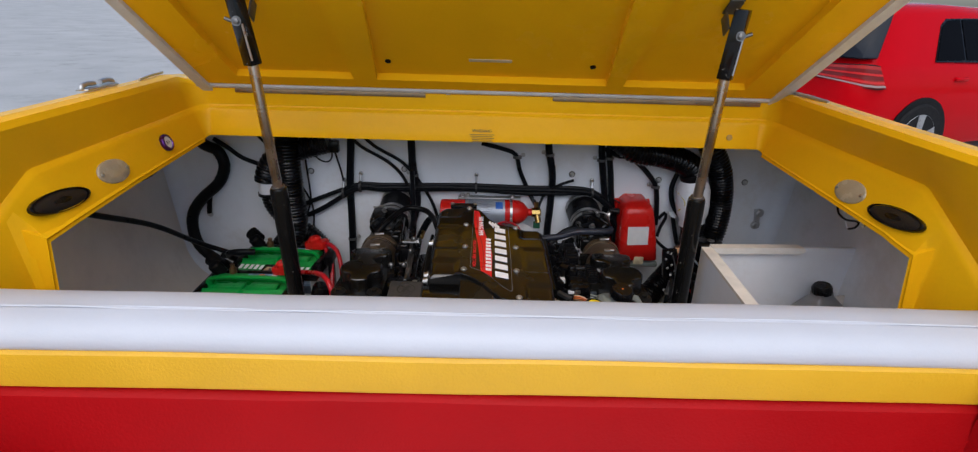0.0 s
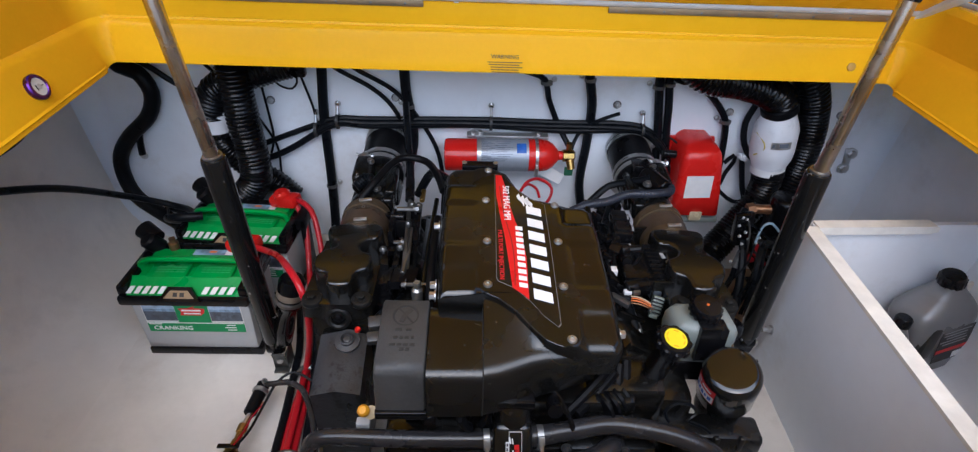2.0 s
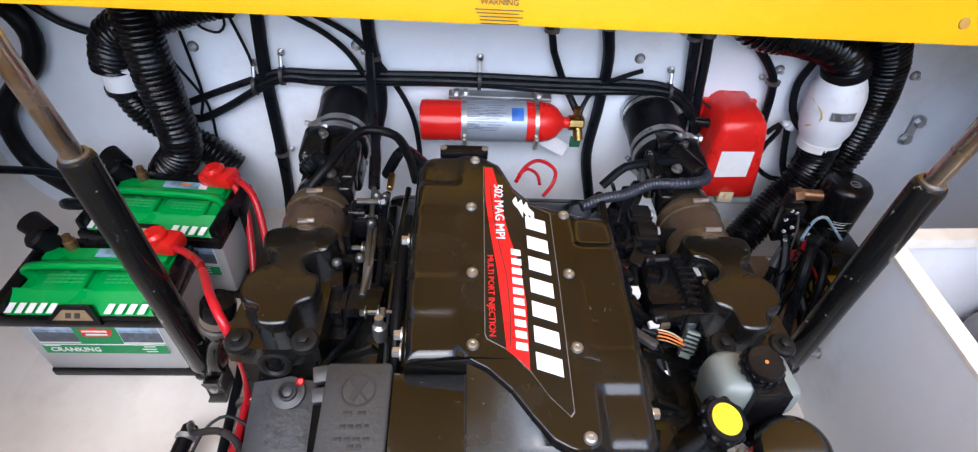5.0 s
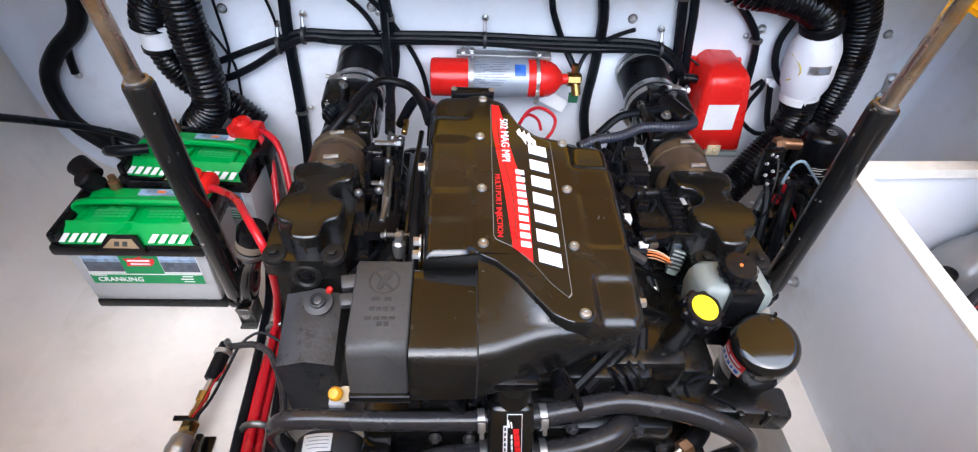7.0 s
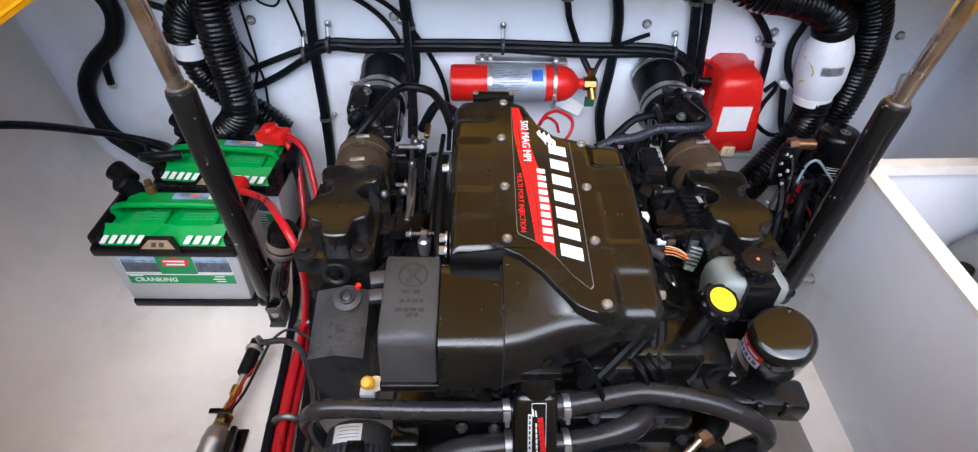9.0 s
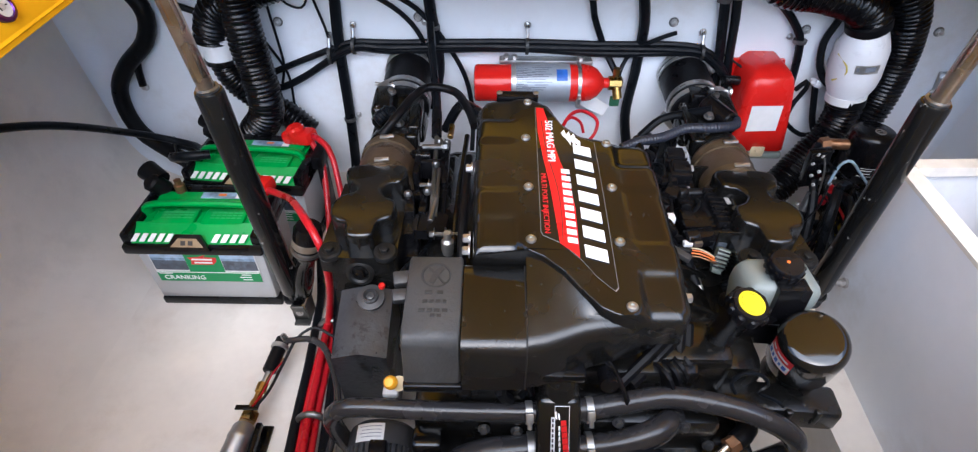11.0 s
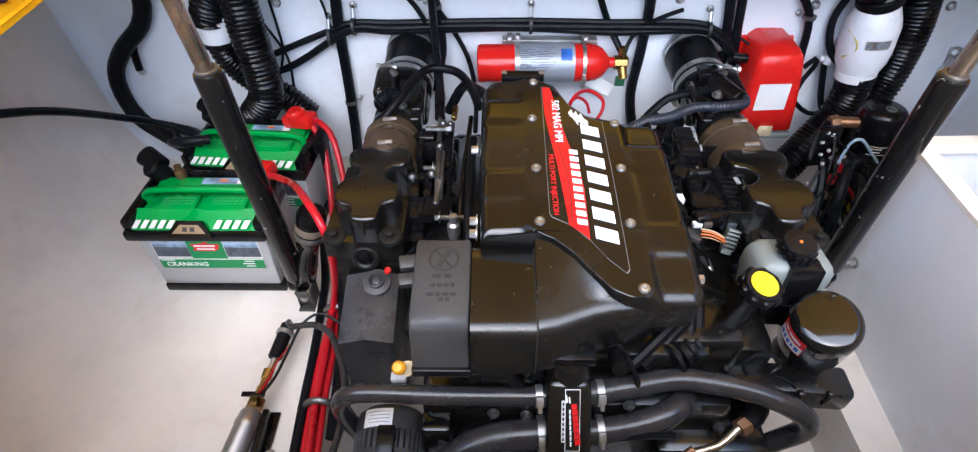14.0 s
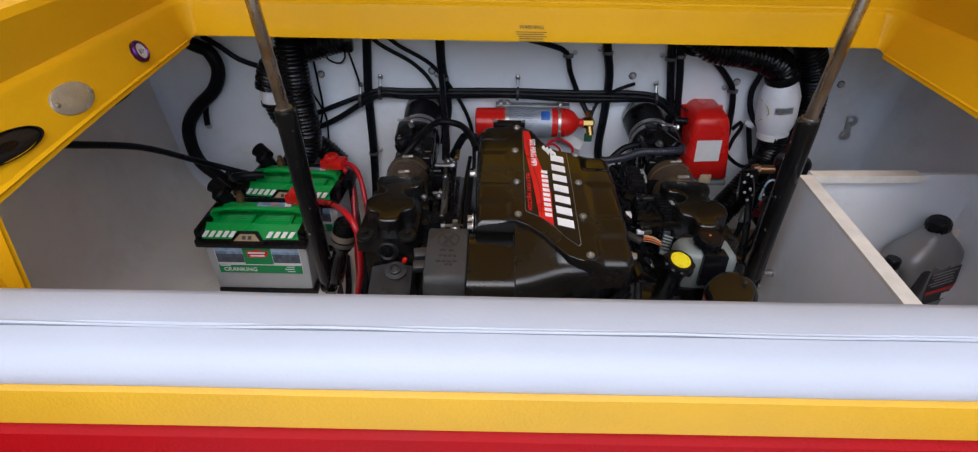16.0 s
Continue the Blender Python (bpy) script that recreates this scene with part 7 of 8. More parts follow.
# fire extinguisher
fx_ = thing("fire_extinguisher", (0, 1.95, 0.35), "red fire extinguisher cylinder clamped across the transom", "extinguisher")
EA, EB = Vector((-0.183, 1.952, 0.349)), Vector((0.2, 1.955, 0.353))
em = along(EA, EB)
part("cylinder", lathe([(0.038, 0), (0.046, 0.003), (0.048, 0.010), (0.048, 0.285), (0.045, 0.305), (0.036, 0.322), (0.022, 0.334), (0.014, 0.340), (0.013, 0.358)], em, 36), RED, fx_, "glossy red cylinder")
lb = part("label_wrap", wrap(0.0487, 0.096, 0.248, 0, 2 * math.pi, em, 40), SILVER_LABEL, fx_, "silver printed label")
ea = facing(em, (0.05, 0.7, 1.0))
part("label_mark", wrap(0.0492, 0.212, 0.240, ea - 0.75, ea - 0.1, em), PRINT_B, fx_, "blue printed mark")
part("label_lines", merge(*[wrap(0.0491, 0.100 + 0.004 * (i % 2), 0.128 + 0.010 * (i % 3), ea - 0.95 + 0.11 * i, ea - 0.91 + 0.11 * i, em, 2) for i in range(12)], *[wrap(0.0491, 0.150 + 0.006 * (i % 2), 0.200 - 0.008 * (i % 3), ea - 0.9 + 0.14 * i, ea - 0.86 + 0.14 * i, em, 2) for i in range(9)]), GREY_PRINT, fx_)
part("label_print", merge(*[wrap(0.0492, 0.112 + 0.012 * (i % 3), 0.118 + 0.02 * (1 + i % 3), ea - 0.7 + 0.13 * i, ea - 0.66 + 0.13 * i, em, 2) for i in range(9)]), GREY_PRINT, fx_)
for s in (0.104, 0.272):
    part("clamp", clamp_band(EA.lerp(EB, s / (EB - EA).length), EB - EA, 0.0492, 0.009, ea + 0.9), STEEL, fx_, "stainless hose clamp")
part("bracket", box((0.005, 2.0, 0.392), (0.245, 0.03, 0.010), 0.002), ALLOY, fx_, "grey mounting bar")
for x, r in ((-0.10, 0.008), (-0.078, 0.007), (0.095, 0.008)):
    part("bracket_screw", hexbolt((x, 1.985, 0.404), (0, -0.4, 1), r, 0.01), STEEL, fx_)
va = part("valve", merge(lathe([(0.013, 0.352), (0.019, 0.354), (0.019, 0.385), (0.012, 0.390), (0, 0.390)], em, 8), rod((0.187, 1.953, 0.362), (0.187, 1.953, 0.395), 0.009, 10), rod((0.190, 1.95, 0.35), (0.197, 1.935, 0.318), 0.012, 10)), BRASS, fx_, "brass valve")
part("gauge_tab", box((0.192, 1.945, 0.305), (0.026, 0.008, 0.028), 0.002), paint("dark_green_tab", (0.02, 0.10, 0.05), 0.5), va)
part("tag", prism([(-0.05, -0.014), (0.03, -0.02), (0.035, 0.012), (-0.03, 0.022)], 0, 0.001, 0, Matrix.Translation((0.15, 1.975, 0.275)) @ Matrix.Rotation(radians(70), 4, "X") @ Matrix.Rotation(radians(-20), 4, "Z")), PAPER, fx_, "white paper inspection tag")

# red box on the transom
rb = thing("red_module", (0.6, 2.0, 0.3), "bright red moulded housing with a blank white sticker", "module")
secs = []
for z, x0, x1, yf in ((0.180, 0.520, 0.664, 1.906), (0.188, 0.514, 0.669, 1.893), (0.26, 0.512, 0.658, 1.891), (0.33, 0.512, 0.644, 1.890), (0.376, 0.514, 0.634, 1.891), (0.394, 0.518, 0.629, 1.896), (0.406, 0.524, 0.622, 1.908), (0.415, 0.534, 0.612, 1.930), (0.419, 0.542, 0.604, 1.956)):
    r = 0.018
    secs.append([(x0, 2.018, z), (x0, yf + r, z), (x0 + r * 0.3, yf + r * 0.3, z), (x0 + r, yf, z), (x1 - r, yf, z), (x1 - r * 0.3, yf + r * 0.3, z), (x1, yf + r, z), (x1, 2.018, z)])
part("housing", loft(secs, closed=True, caps=True), RED, rb, sharp=60)
part("flange", prism([(0.50, 0.185), (0.69, 0.172), (0.688, 0.19), (0.64, 0.40), (0.50, 0.40)], 0, 0.01, 0.002, Matrix.Translation((0, 2.018, 0)) @ Matrix.Rotation(radians(90), 4, "X")), RED, rb)
part("sticker", bars([(0, 0, 0.080, 0.078)], Matrix.Translation((0.578, 1.8895, 0.293)) @ Matrix.Rotation(radians(-3), 4, "Y") @ Matrix.Rotation(radians(88.5), 4, "X")), PAPER, rb, "blank white sticker")
part("screw_tab", merge(box((0.594, 1.899, 0.186), (0.04, 0.02, 0.034), 0.006), screw((0.594, 1.888, 0.192), (0, -1, 0.2), 0.008)), CREAM, rb, "cream plastic tab")
part("knob", rod((0.512, 1.955, 0.365), (0.470, 1.955, 0.368), 0.012, 12, chamfer=0.002), PLASTIC, rb)
part("bottom_plate", box((0.60, 1.94, 0.162), (0.15, 0.07, 0.02), 0.006), TANK, rb)

# blower and its hoses
bl = thing("bilge_blower", (0.785, 1.93, 0.42), "white plastic in-line bilge blower on the transom", "blower")
BA, BB = Vector((0.795, 1.935, 0.325)), Vector((0.776, 1.945, 0.520))
part("body", lathe([(0.042, 0), (0.046, 0.004), (0.047, 0.022), (0.058, 0.048), (0.062, 0.075), (0.062, 0.14), (0.057, 0.158), (0.046, 0.186), (0.044, 0.196)], along(BA, BB), 40), PVC, bl, "white moulded blower body")
bm_ = along(BA, BB)
ba = facing(bm_, (0.55, 0.9, 0.75))
part("label", wrap(0.0628, 0.098, 0.120, ea * 0 + ba - 0.35, ba + 0.55, bm_), ALLOY, bl, "small grey type plate")
part("label_print", merge(wrap(0.0632, 0.104, 0.116, ba + 0.0, ba + 0.4, bm_), wrap(0.0632, 0.104, 0.114, ba - 0.3, ba - 0.2, bm_)), GREY_PRINT, bl)
part("rim", lathe([(0.0470, 0.0), (0.0485, 0.0), (0.0485, 0.02), (0.0470, 0.02)], bm_, 36), PAPER, bl)
part("mount", box((0.785, 1.995, 0.42), (0.06, 0.05, 0.08), 0.006), PVC, bl)
vent_hose([(0.47, 1.96, 0.66), (0.541, 1.945, 0.610), (0.63, 1.94, 0.600), (0.705, 1.94, 0.582), (0.760, 1.942, 0.552), (0.776, 1.944, 0.515)], 0.049, "black corrugated hose arching into the blower")
vent_hose([(0.80, 1.985, 0.68), (0.847, 1.972, 0.600), (0.885, 1.97, 0.525), (0.905, 1.97, 0.426), (0.905, 1.965, 0.328), (0.882, 1.955, 0.240), (0.83, 1.94, 0.17), (0.76, 1.92, 0.10)], 0.046, "black corrugated hose curving down the transom")
vent_hose([(0.796, 1.934, 0.335), (0.80, 1.93, 0.285), (0.785, 1.92, 0.225), (0.74, 1.90, 0.165), (0.69, 1.87, 0.115), (0.62, 1.82, 0.06), (0.57, 1.78, 0.02)], 0.046, "black corrugated hose running below the blower")

# trim pump cluster
tp = thing("trim_pump", (0.79, 1.74, 0.0), "black hydraulic trim pump with fittings and thin lines", "pump")
MOTOR = Matrix.Translation((0.808, 1.790, 0.145))
part("motor", lathe([(0.050, 0), (0.053, 0.004), (0.053, 0.160), (0.0515, 0.168), (0.046, 0.176), (0.040, 0.179), (0.0, 0.180)], MOTOR, 36), PLASTIC, tp, "black motor can")
part("motor_mark", lathe([(0.0125, 0.1796), (0.0125, 0.1812), (0.0095, 0.1812), (0.0095, 0.1796)], MOTOR @ Matrix.Translation((0.004, -0.012, 0)), 20), ALLOY, tp)
part("motor_mark", bars([(0.004, -0.012, 0.014, 0.0028)], MOTOR @ Matrix.Translation((0, 0, 0.1806))), ALLOY, tp)
ma_ = facing(MOTOR, (0.3, 0.8, 0.6))
part("motor_label", wrap(0.0534, 0.074, 0.098, ma_ - 0.05, ma_ + 0.75, MOTOR), PLASTIC, tp, "small black plate")
for z0, z1 in ((0.074, 0.0755), (0.0965, 0.098), (0.090, 0.0925), (0.0815, 0.084)):
    part("label_line", wrap(0.0538, z0, z1, ma_ - 0.05 + (0.06 if 0.076 < z0 < 0.095 else 0), ma_ + 0.75 - (0.25 if 0.076 < z0 < 0.095 else 0), MOTOR), PAPER, tp)
part("valve_body", merge(box((0.79, 1.74, 0.15), (0.13, 0.11, 0.09), 0.010), box((0.735, 1.72, 0.17), (0.05, 0.06, 0.10), 0.008)), ENGINE, tp)
part("reservoir", lathe([(0.05, 0), (0.055, 0.008), (0.055, 0.10), (0.05, 0.11), (0.0, 0.112)], Matrix.Translation((0.80, 1.70, 0.01)), 26), paint("amber_fluid_reservoir", (0.45, 0.34, 0.03), 0.25, vary=0.2, scale=20), tp, "amber plastic fluid reservoir")
part("bracket", merge(box((0.80, 1.76, 0.10), (0.012, 0.10, 0.16), 0.002), box((0.82, 1.74, 0.010), (0.10, 0.14, 0.010), 0.002)), ENGINE, tp)
for x, z in ((0.633, 0.309), (0.645, 0.304), (0.630, 0.283), (0.654, 0.260), (0.640, 0.248), (0.655, 0.221), (0.698, 0.242), (0.694, 0.224), (0.640, 0.160), (0.668, 0.238)):
    part("terminal", hexbolt((x, 1.70, z), (-0.2, -0.7, 0.6), 0.0028, 0.009), DULL, tp)
part("terminal_block", merge(box((0.650, 1.716, 0.262), (0.050, 0.020, 0.115), 0.004, (8, -10, 0)), box((0.640, 1.708, 0.292), (0.036, 0.016, 0.030), 0.003, (8, -10, 0))), PLASTIC, tp, "black relay block")
part("line_fitting", rod((0.664, 1.70, 0.196), (0.650, 1.685, 0.150), 0.012, 12, chamfer=0.002), DULL, tp, "dull steel line fitting")
part("hydraulic_line", tube([(0.650, 1.685, 0.150), (0.645, 1.675, 0.125), (0.630, 1.665, 0.085), (0.615, 1.655, 0.04)], 0.008, 10), LOOM, tp)
part("copper_elbow", merge(rod((0.71, 1.80, 0.275), (0.77, 1.79, 0.28), 0.014, 12, chamfer=0.002), lathe([(0.018, 0), (0.018, 0.02), (0, 0.02)], along((0.715, 1.80, 0.276), (0.69, 1.80, 0.27)), 6)), COPPER, tp)
for pts, r, mt in (([(0.74, 1.70, 0.22), (0.70, 1.67, 0.24), (0.675, 1.62, 0.20), (0.66, 1.57, 0.10), (0.65, 1.52, 0.03)], 0.012, LOOM), ([(0.73, 1.69, 0.20), (0.715, 1.63, 0.22), (0.70, 1.58, 0.16), (0.69, 1.55, 0.06)], 0.009, LOOM),
                   ([(0.69, 1.80, 0.27), (0.665, 1.76, 0.25), (0.66, 1.68, 0.19), (0.64, 1.60, 0.08)], 0.011, LOOM), ([(0.692, 1.70, 0.225), (0.694, 1.70, 0.268), (0.702, 1.70, 0.288), (0.720, 1.70, 0.291), (0.749, 1.70, 0.263), (0.790, 1.705, 0.222)], 0.0034, PALE_TUBE),
                   ([(0.655, 1.70, 0.292), (0.690, 1.70, 0.270), (0.716, 1.70, 0.248), (0.771, 1.70, 0.213)], 0.0032, LOOM), ([(0.648, 1.69, 0.205), (0.668, 1.69, 0.183), (0.672, 1.69, 0.20), (0.664, 1.695, 0.262), (0.652, 1.70, 0.300)], 0.0024, DULL), ([(0.72, 1.68, 0.18), (0.73, 1.63, 0.16), (0.75, 1.61, 0.11), (0.74, 1.62, 0.04)], 0.0032, RED_RUBBER),
                   ([(0.735, 1.69, 0.17), (0.76, 1.62, 0.15), (0.79, 1.60, 0.10), (0.80, 1.61, 0.04)], 0.005, LOOM), ([(0.70, 1.66, 0.16), (0.69, 1.60, 0.13), (0.71, 1.55, 0.08), (0.72, 1.53, 0.02)], 0.010, LOOM),
                   ([(0.715, 1.67, 0.15), (0.72, 1.60, 0.06), (0.70, 1.50, 0.02), (0.66, 1.45, 0.015)], 0.009, LOOM)):
    part("line", tube(pts, r, 8), mt, tp)
rng = random.Random(5)
for i in range(16):
    x, y = 0.665 + 0.10 * rng.random(), 1.66 + 0.05 * rng.random()
    pts = [(x, y, 0.20 + 0.05 * rng.random())]
    for k in range(4):
        q = pts[-1]
        pts.append((q[0] + rng.uniform(-0.03, 0.035), q[1] - rng.uniform(0.0, 0.035), max(0.015, q[2] - rng.uniform(0.02, 0.06))))
    part("line", tube(pts, rng.choice((0.002, 0.003, 0.004)), 6, 0.012), rng.choice((LOOM, LOOM, LOOM, RUBBER, RUBBER, LOOM, RUBBER, DULL)), tp)
part("red_fitting", merge(box((0.712, 1.695, 0.208), (0.034, 0.020, 0.022), 0.006, (0, 20, 0)), box((0.690, 1.69, 0.182), (0.016, 0.016, 0.026), 0.004)), RED_RUBBER, tp, "red rubber terminal boot")

pd = thing("floor_pad", (0.66, 1.60, 0.0), "stained tan pad with a drain slot on the bay floor", "pad")
part("pad", prism([(0.60, 1.56), (0.84, 1.56), (0.90, 1.86), (0.64, 1.86)], 0.0, 0.006, 0.002), paint("stained_tan_board", (0.36, 0.24, 0.15), 0.7, vary=0.25, scale=14, bump=0.3, second=(0.16, 0.10, 0.06), amount=0.6, patch=9), pd)
part("drain_slot", box((0.760, 1.735, 0.0065), (0.085, 0.020, 0.003), 0.001, (0, 0, -4)), PRINT_K, pd)

# oil jug in the bin
jg = thing("oil_jug", (1.08, 1.46, 0.03), "silver-grey plastic oil jug with black cap leaning in the bin", "jug")
J = pose(1.092, 1.470, 0.035, 0, -13, 12)


def jug_ring(z, w, d, ox=0.0):
    pts = []
    for k in range(20):
        a = 2 * math.pi * k / 20
        c, s = math.cos(a), math.sin(a)
        pts.append((ox + w * math.copysign(abs(c) ** 0.5, c), d * math.copysign(abs(s) ** 0.5, s), z))
    return pts


jb = loft([jug_ring(0.0, 0.070, 0.050, 0.006), jug_ring(0.005, 0.076, 0.056, 0.006), jug_ring(0.10, 0.084, 0.057), jug_ring(0.170, 0.090, 0.060, -0.006), jug_ring(0.190, 0.088, 0.058, -0.007), jug_ring(0.210, 0.072, 0.050, -0.002), jug_ring(0.236, 0.042, 0.036, 0.010), jug_ring(0.248, 0.029, 0.027, 0.016), jug_ring(0.262, 0.027, 0.025, 0.016)], closed=True, caps=True)
jb.transform(J)
part("body", jb, SILVER_PLASTIC, jg, "silver-grey bottle", sharp=70)
jc = lathe([(0.024, 0), (0.028, 0.003), (0.028, 0.024), (0.024, 0.030), (0, 0.030)], J @ Matrix.Translation((0.016, 0, 0.256)), 24)
cp_ = part("cap", jc, PLASTIC, jg, "black screw cap")
for i in range(16):
    rb_ = box((0.028, 0, 0.013), (0.003, 0.005, 0.02), 0.001)
    rb_.transform(J @ Matrix.Translation((0.016, 0, 0.256)) @ Matrix.Rotation(2 * math.pi * i / 16, 4, "Z"))
    part("cap_rib", rb_, PLASTIC, cp_)
# black blocks stand in for the shaded hollow behind the handle
jh = merge(box((-0.050, -0.046, 0.125), (0.036, 0.030, 0.110), 0.010, (0, 8, 0)), box((-0.066, -0.030, 0.125), (0.024, 0.04, 0.10), 0.008))
jh.transform(J)
part("handle_shade", jh, PRINT_K, jg)
JF = J @ Matrix.Translation((0.018, -0.0585, 0.0)) @ Matrix.Rotation(radians(90), 4, "X")
part("label", bars([(0, 0.10, 0.088, 0.120)], JF), PRINT_K, jg, "black and red printed label")
part("label_print", bars([(-0.004 * (i % 2), 0.150 - 0.011 * i, 0.074 - 0.010 * (i % 3), 0.0035) for i in range(5)], JF @ Matrix.Translation((0, 0, 0.0006))), paint("pale_grey_print", (0.30, 0.30, 0.31), 0.45, bump=0), jg)
part("label_red", bars([(0, 0.082, 0.086, 0.012)], JF @ Matrix.Translation((0, 0, 0.0006))), PRINT_R, jg)
part("label_code", bars([(0.024, 0.055, 0.026, 0.022)], JF @ Matrix.Translation((0, 0, 0.0006))), PAPER, jg)
bt = thing("bin_bottle", (0.919, 1.396, 0.0), "small silver plastic bottle with black cap beside the jug", "bottle")
part("body", lathe([(0.040, 0), (0.043, 0.006), (0.043, 0.140), (0.036, 0.165), (0.022, 0.195), (0.016, 0.205), (0.016, 0.212)], Matrix.Translation((0.925, 1.400, 0.0)), 26), SILVER_PLASTIC, bt)
part("cap", lathe([(0.016, 0), (0.019, 0.002), (0.019, 0.022), (0.016, 0.026), (0, 0.026)], Matrix.Translation((0.925, 1.400, 0.208)), 20), PLASTIC, bt, "black cap")
solid("bin_bottle", lathe([(0.030, 0), (0.032, 0.01), (0.032, 0.16), (0.026, 0.20), (0.014, 0.22), (0.012, 0.235), (0, 0.235)], Matrix.Translation((0.848, 1.408, 0.0)), 22), RED, "small red plastic bottle beside the oil jug", "bottle")
# plain pale plate in place of a translucent piece behind the jug
solid("bin_pale_piece", box((1.130, 1.490, 0.20), (0.075, 0.012, 0.12), 0.004, (-8, 0, 14)), PLY, "pale flat piece leaning in the bin behind the jug", "offcut")

# ---- fittings on the coaming ----
def plane_pose(x, y, z, sgn, lean=20):
    """On the inner face of a side coaming, with z out of the face."""
    return Matrix.Translation((x, y, z)) @ Matrix.Rotation(radians(-sgn * (90 - lean) - 0), 4, "Y")


for sgn, x, y, z in ((-1, -0.934, 1.243, 0.695), (1, 0.906, 1.251, 0.689)):
    m = plane_pose(x, y, z, sgn) @ Matrix.Rotation(radians(4 * sgn), 4, "Z") @ Matrix.Diagonal((0.50, 0.95, 1.0, 1))
    li = thing("courtesy_light", (x, y, z), "oval frosted courtesy light set in the yellow coaming", "lamp", "courtesy lights")
    part("lens", lathe([(0.059, -0.004), (0.060, 0.001), (0.058, 0.004), (0.052, 0.0055), (0.02, 0.0065), (0, 0.0068)], m, 40), LENS, li)
    for d in (-0.049, 0.049):
        part("lens_screw", screw(tuple(m @ Vector((0, d, 0.0055))), m.to_3x3() @ Vector((0, 0, 1)), 0.0048, False), STEEL, li)
for sgn, x, y, z in ((-1, -0.928, 1.048, 0.687), (1, 0.904, 1.081, 0.684)):
    m = plane_pose(x, y, z, sgn) @ Matrix.Rotation(radians(5 * sgn), 4, "Z") @ Matrix.Diagonal((0.27, 1.0, 1.0, 1))
    sp = thing("speaker", (x, y, z), "oval black mesh speaker set in the yellow coaming", "speaker", "speakers")
    part("ring", lathe([(0.085, -0.006), (0.086, 0.003), (0.083, 0.005), (0.079, 0.005), (0.077, -0.006)], m, 44), PLASTIC, sp)
    part("grille", lathe([(0.079, 0.0), (0.065, 0.003), (0.04, 0.0045), (0, 0.005)], m, 44), SPEAKER, sp, "black speaker grille")
    part("cone_badge", lathe([(0.026, 0.005), (0.024, 0.0065), (0, 0.0068)], m @ Matrix.Rotation(radians(-12), 4, "Z"), 20), PLASTIC, sp, "low black centre bar")
m = plane_pose(-0.938, 1.502, 0.705, -1) @ Matrix.Scale(0.78, 4)
ga = thing("gauge", (-0.938, 1.502, 0.705), "small round gauge with violet ring in the coaming", "gauge")
part("ring", lathe([(0.031, -0.004), (0.032, 0.006), (0.029, 0.010), (0.023, 0.011), (0.021, 0.007)], m, 32), PURPLE, ga, "violet anodised ring")
part("face", lathe([(0.023, 0.004), (0.023, 0.008), (0, 0.008)], m, 28), PAPER, ga, "white gauge face")
part("needle", bars([(0, 0.004, 0.0025, 0.018), (0.0, -0.009, 0.014, 0.003)], m @ Matrix.Translation((0, 0, 0.0088))), PRINT_K, ga)
part("glass_lens", lathe([(0.0, 0.0082), (0.007, 0.0082), (0.007, 0.0092), (0.0, 0.0095)], m, 24), paint("grey_gauge_centre", (0.5, 0.5, 0.52), 0.2), ga)

wi = thing("loose_wire", (0.915, 1.25, 0.63), "thin loose wires hanging below the yellow coaming", "wire")
part("black_wire", tube([(0.912, 1.305, 0.655), (0.915, 1.299, 0.634), (0.915, 1.285, 0.617), (0.915, 1.252, 0.613), (0.915, 1.226, 0.620), (0.913, 1.200, 0.625), (0.915, 1.210, 0.608), (0.917, 1.236, 0.594)], 0.0028, 8, 0.02), LOOM, wi)
part("white_wire", tube([(0.925, 1.275, 0.650), (0.925, 1.272, 0.625), (0.923, 1.262, 0.602), (0.920, 1.245, 0.592)], 0.0018, 6, 0.02), PVC, wi)
part("lamp_wire", tube([(-0.928, 1.30, 0.652), (-0.926, 1.322, 0.646), (-0.926, 1.359, 0.645), (-0.926, 1.395, 0.647), (-0.928, 1.45, 0.658)], 0.0042, 8, 0.02), LOOM, thing("loose_wire", (-0.926, 1.38, 0.65), "short black wire tucked under the yellow coaming edge", "wire"))
WM = Matrix.Translation((-0.030, 1.7480, 0.711)) @ Matrix.Rotation(radians(74), 4, "X")
wl = thing("warning_label", (-0.03, 1.77, 0.69), "small black printed warning on the yellow rear coaming", "label")
part("heading", lettering("WARNING", 0.0135, WM), PRINT_K, wl)
for i in range(5):
    part("text_line", bars([(((-1) ** i) * 0.002 * (i % 3), -0.0120 - 0.0056 * i, 0.082 - 0.006 * (i % 2) - 0.004 * i, 0.0016)], WM), PRINT_K, wl)
dh = thing("drain_plug", (0.80, 1.77, 0.72), "small faded plug in the rear coaming", "plug")
part("plug", lathe([(0.010, 0), (0.010, 0.003), (0.006, 0.004), (0, 0.004)], along((0.795, 1.750, 0.711), (0.795, 1.6, 0.761)), 14), paint("faded_yellow_plug", (0.46, 0.27, 0.05), 0.5), dh)
ch = thing("deck_chock", (-1.05, 1.43, 0.868), "polished steel fairlead on the yellow deck edge", "chock")
part("base", box((-1.05, 1.43, 0.870), (0.034, 0.13, 0.006), 0.003), STEEL, ch)
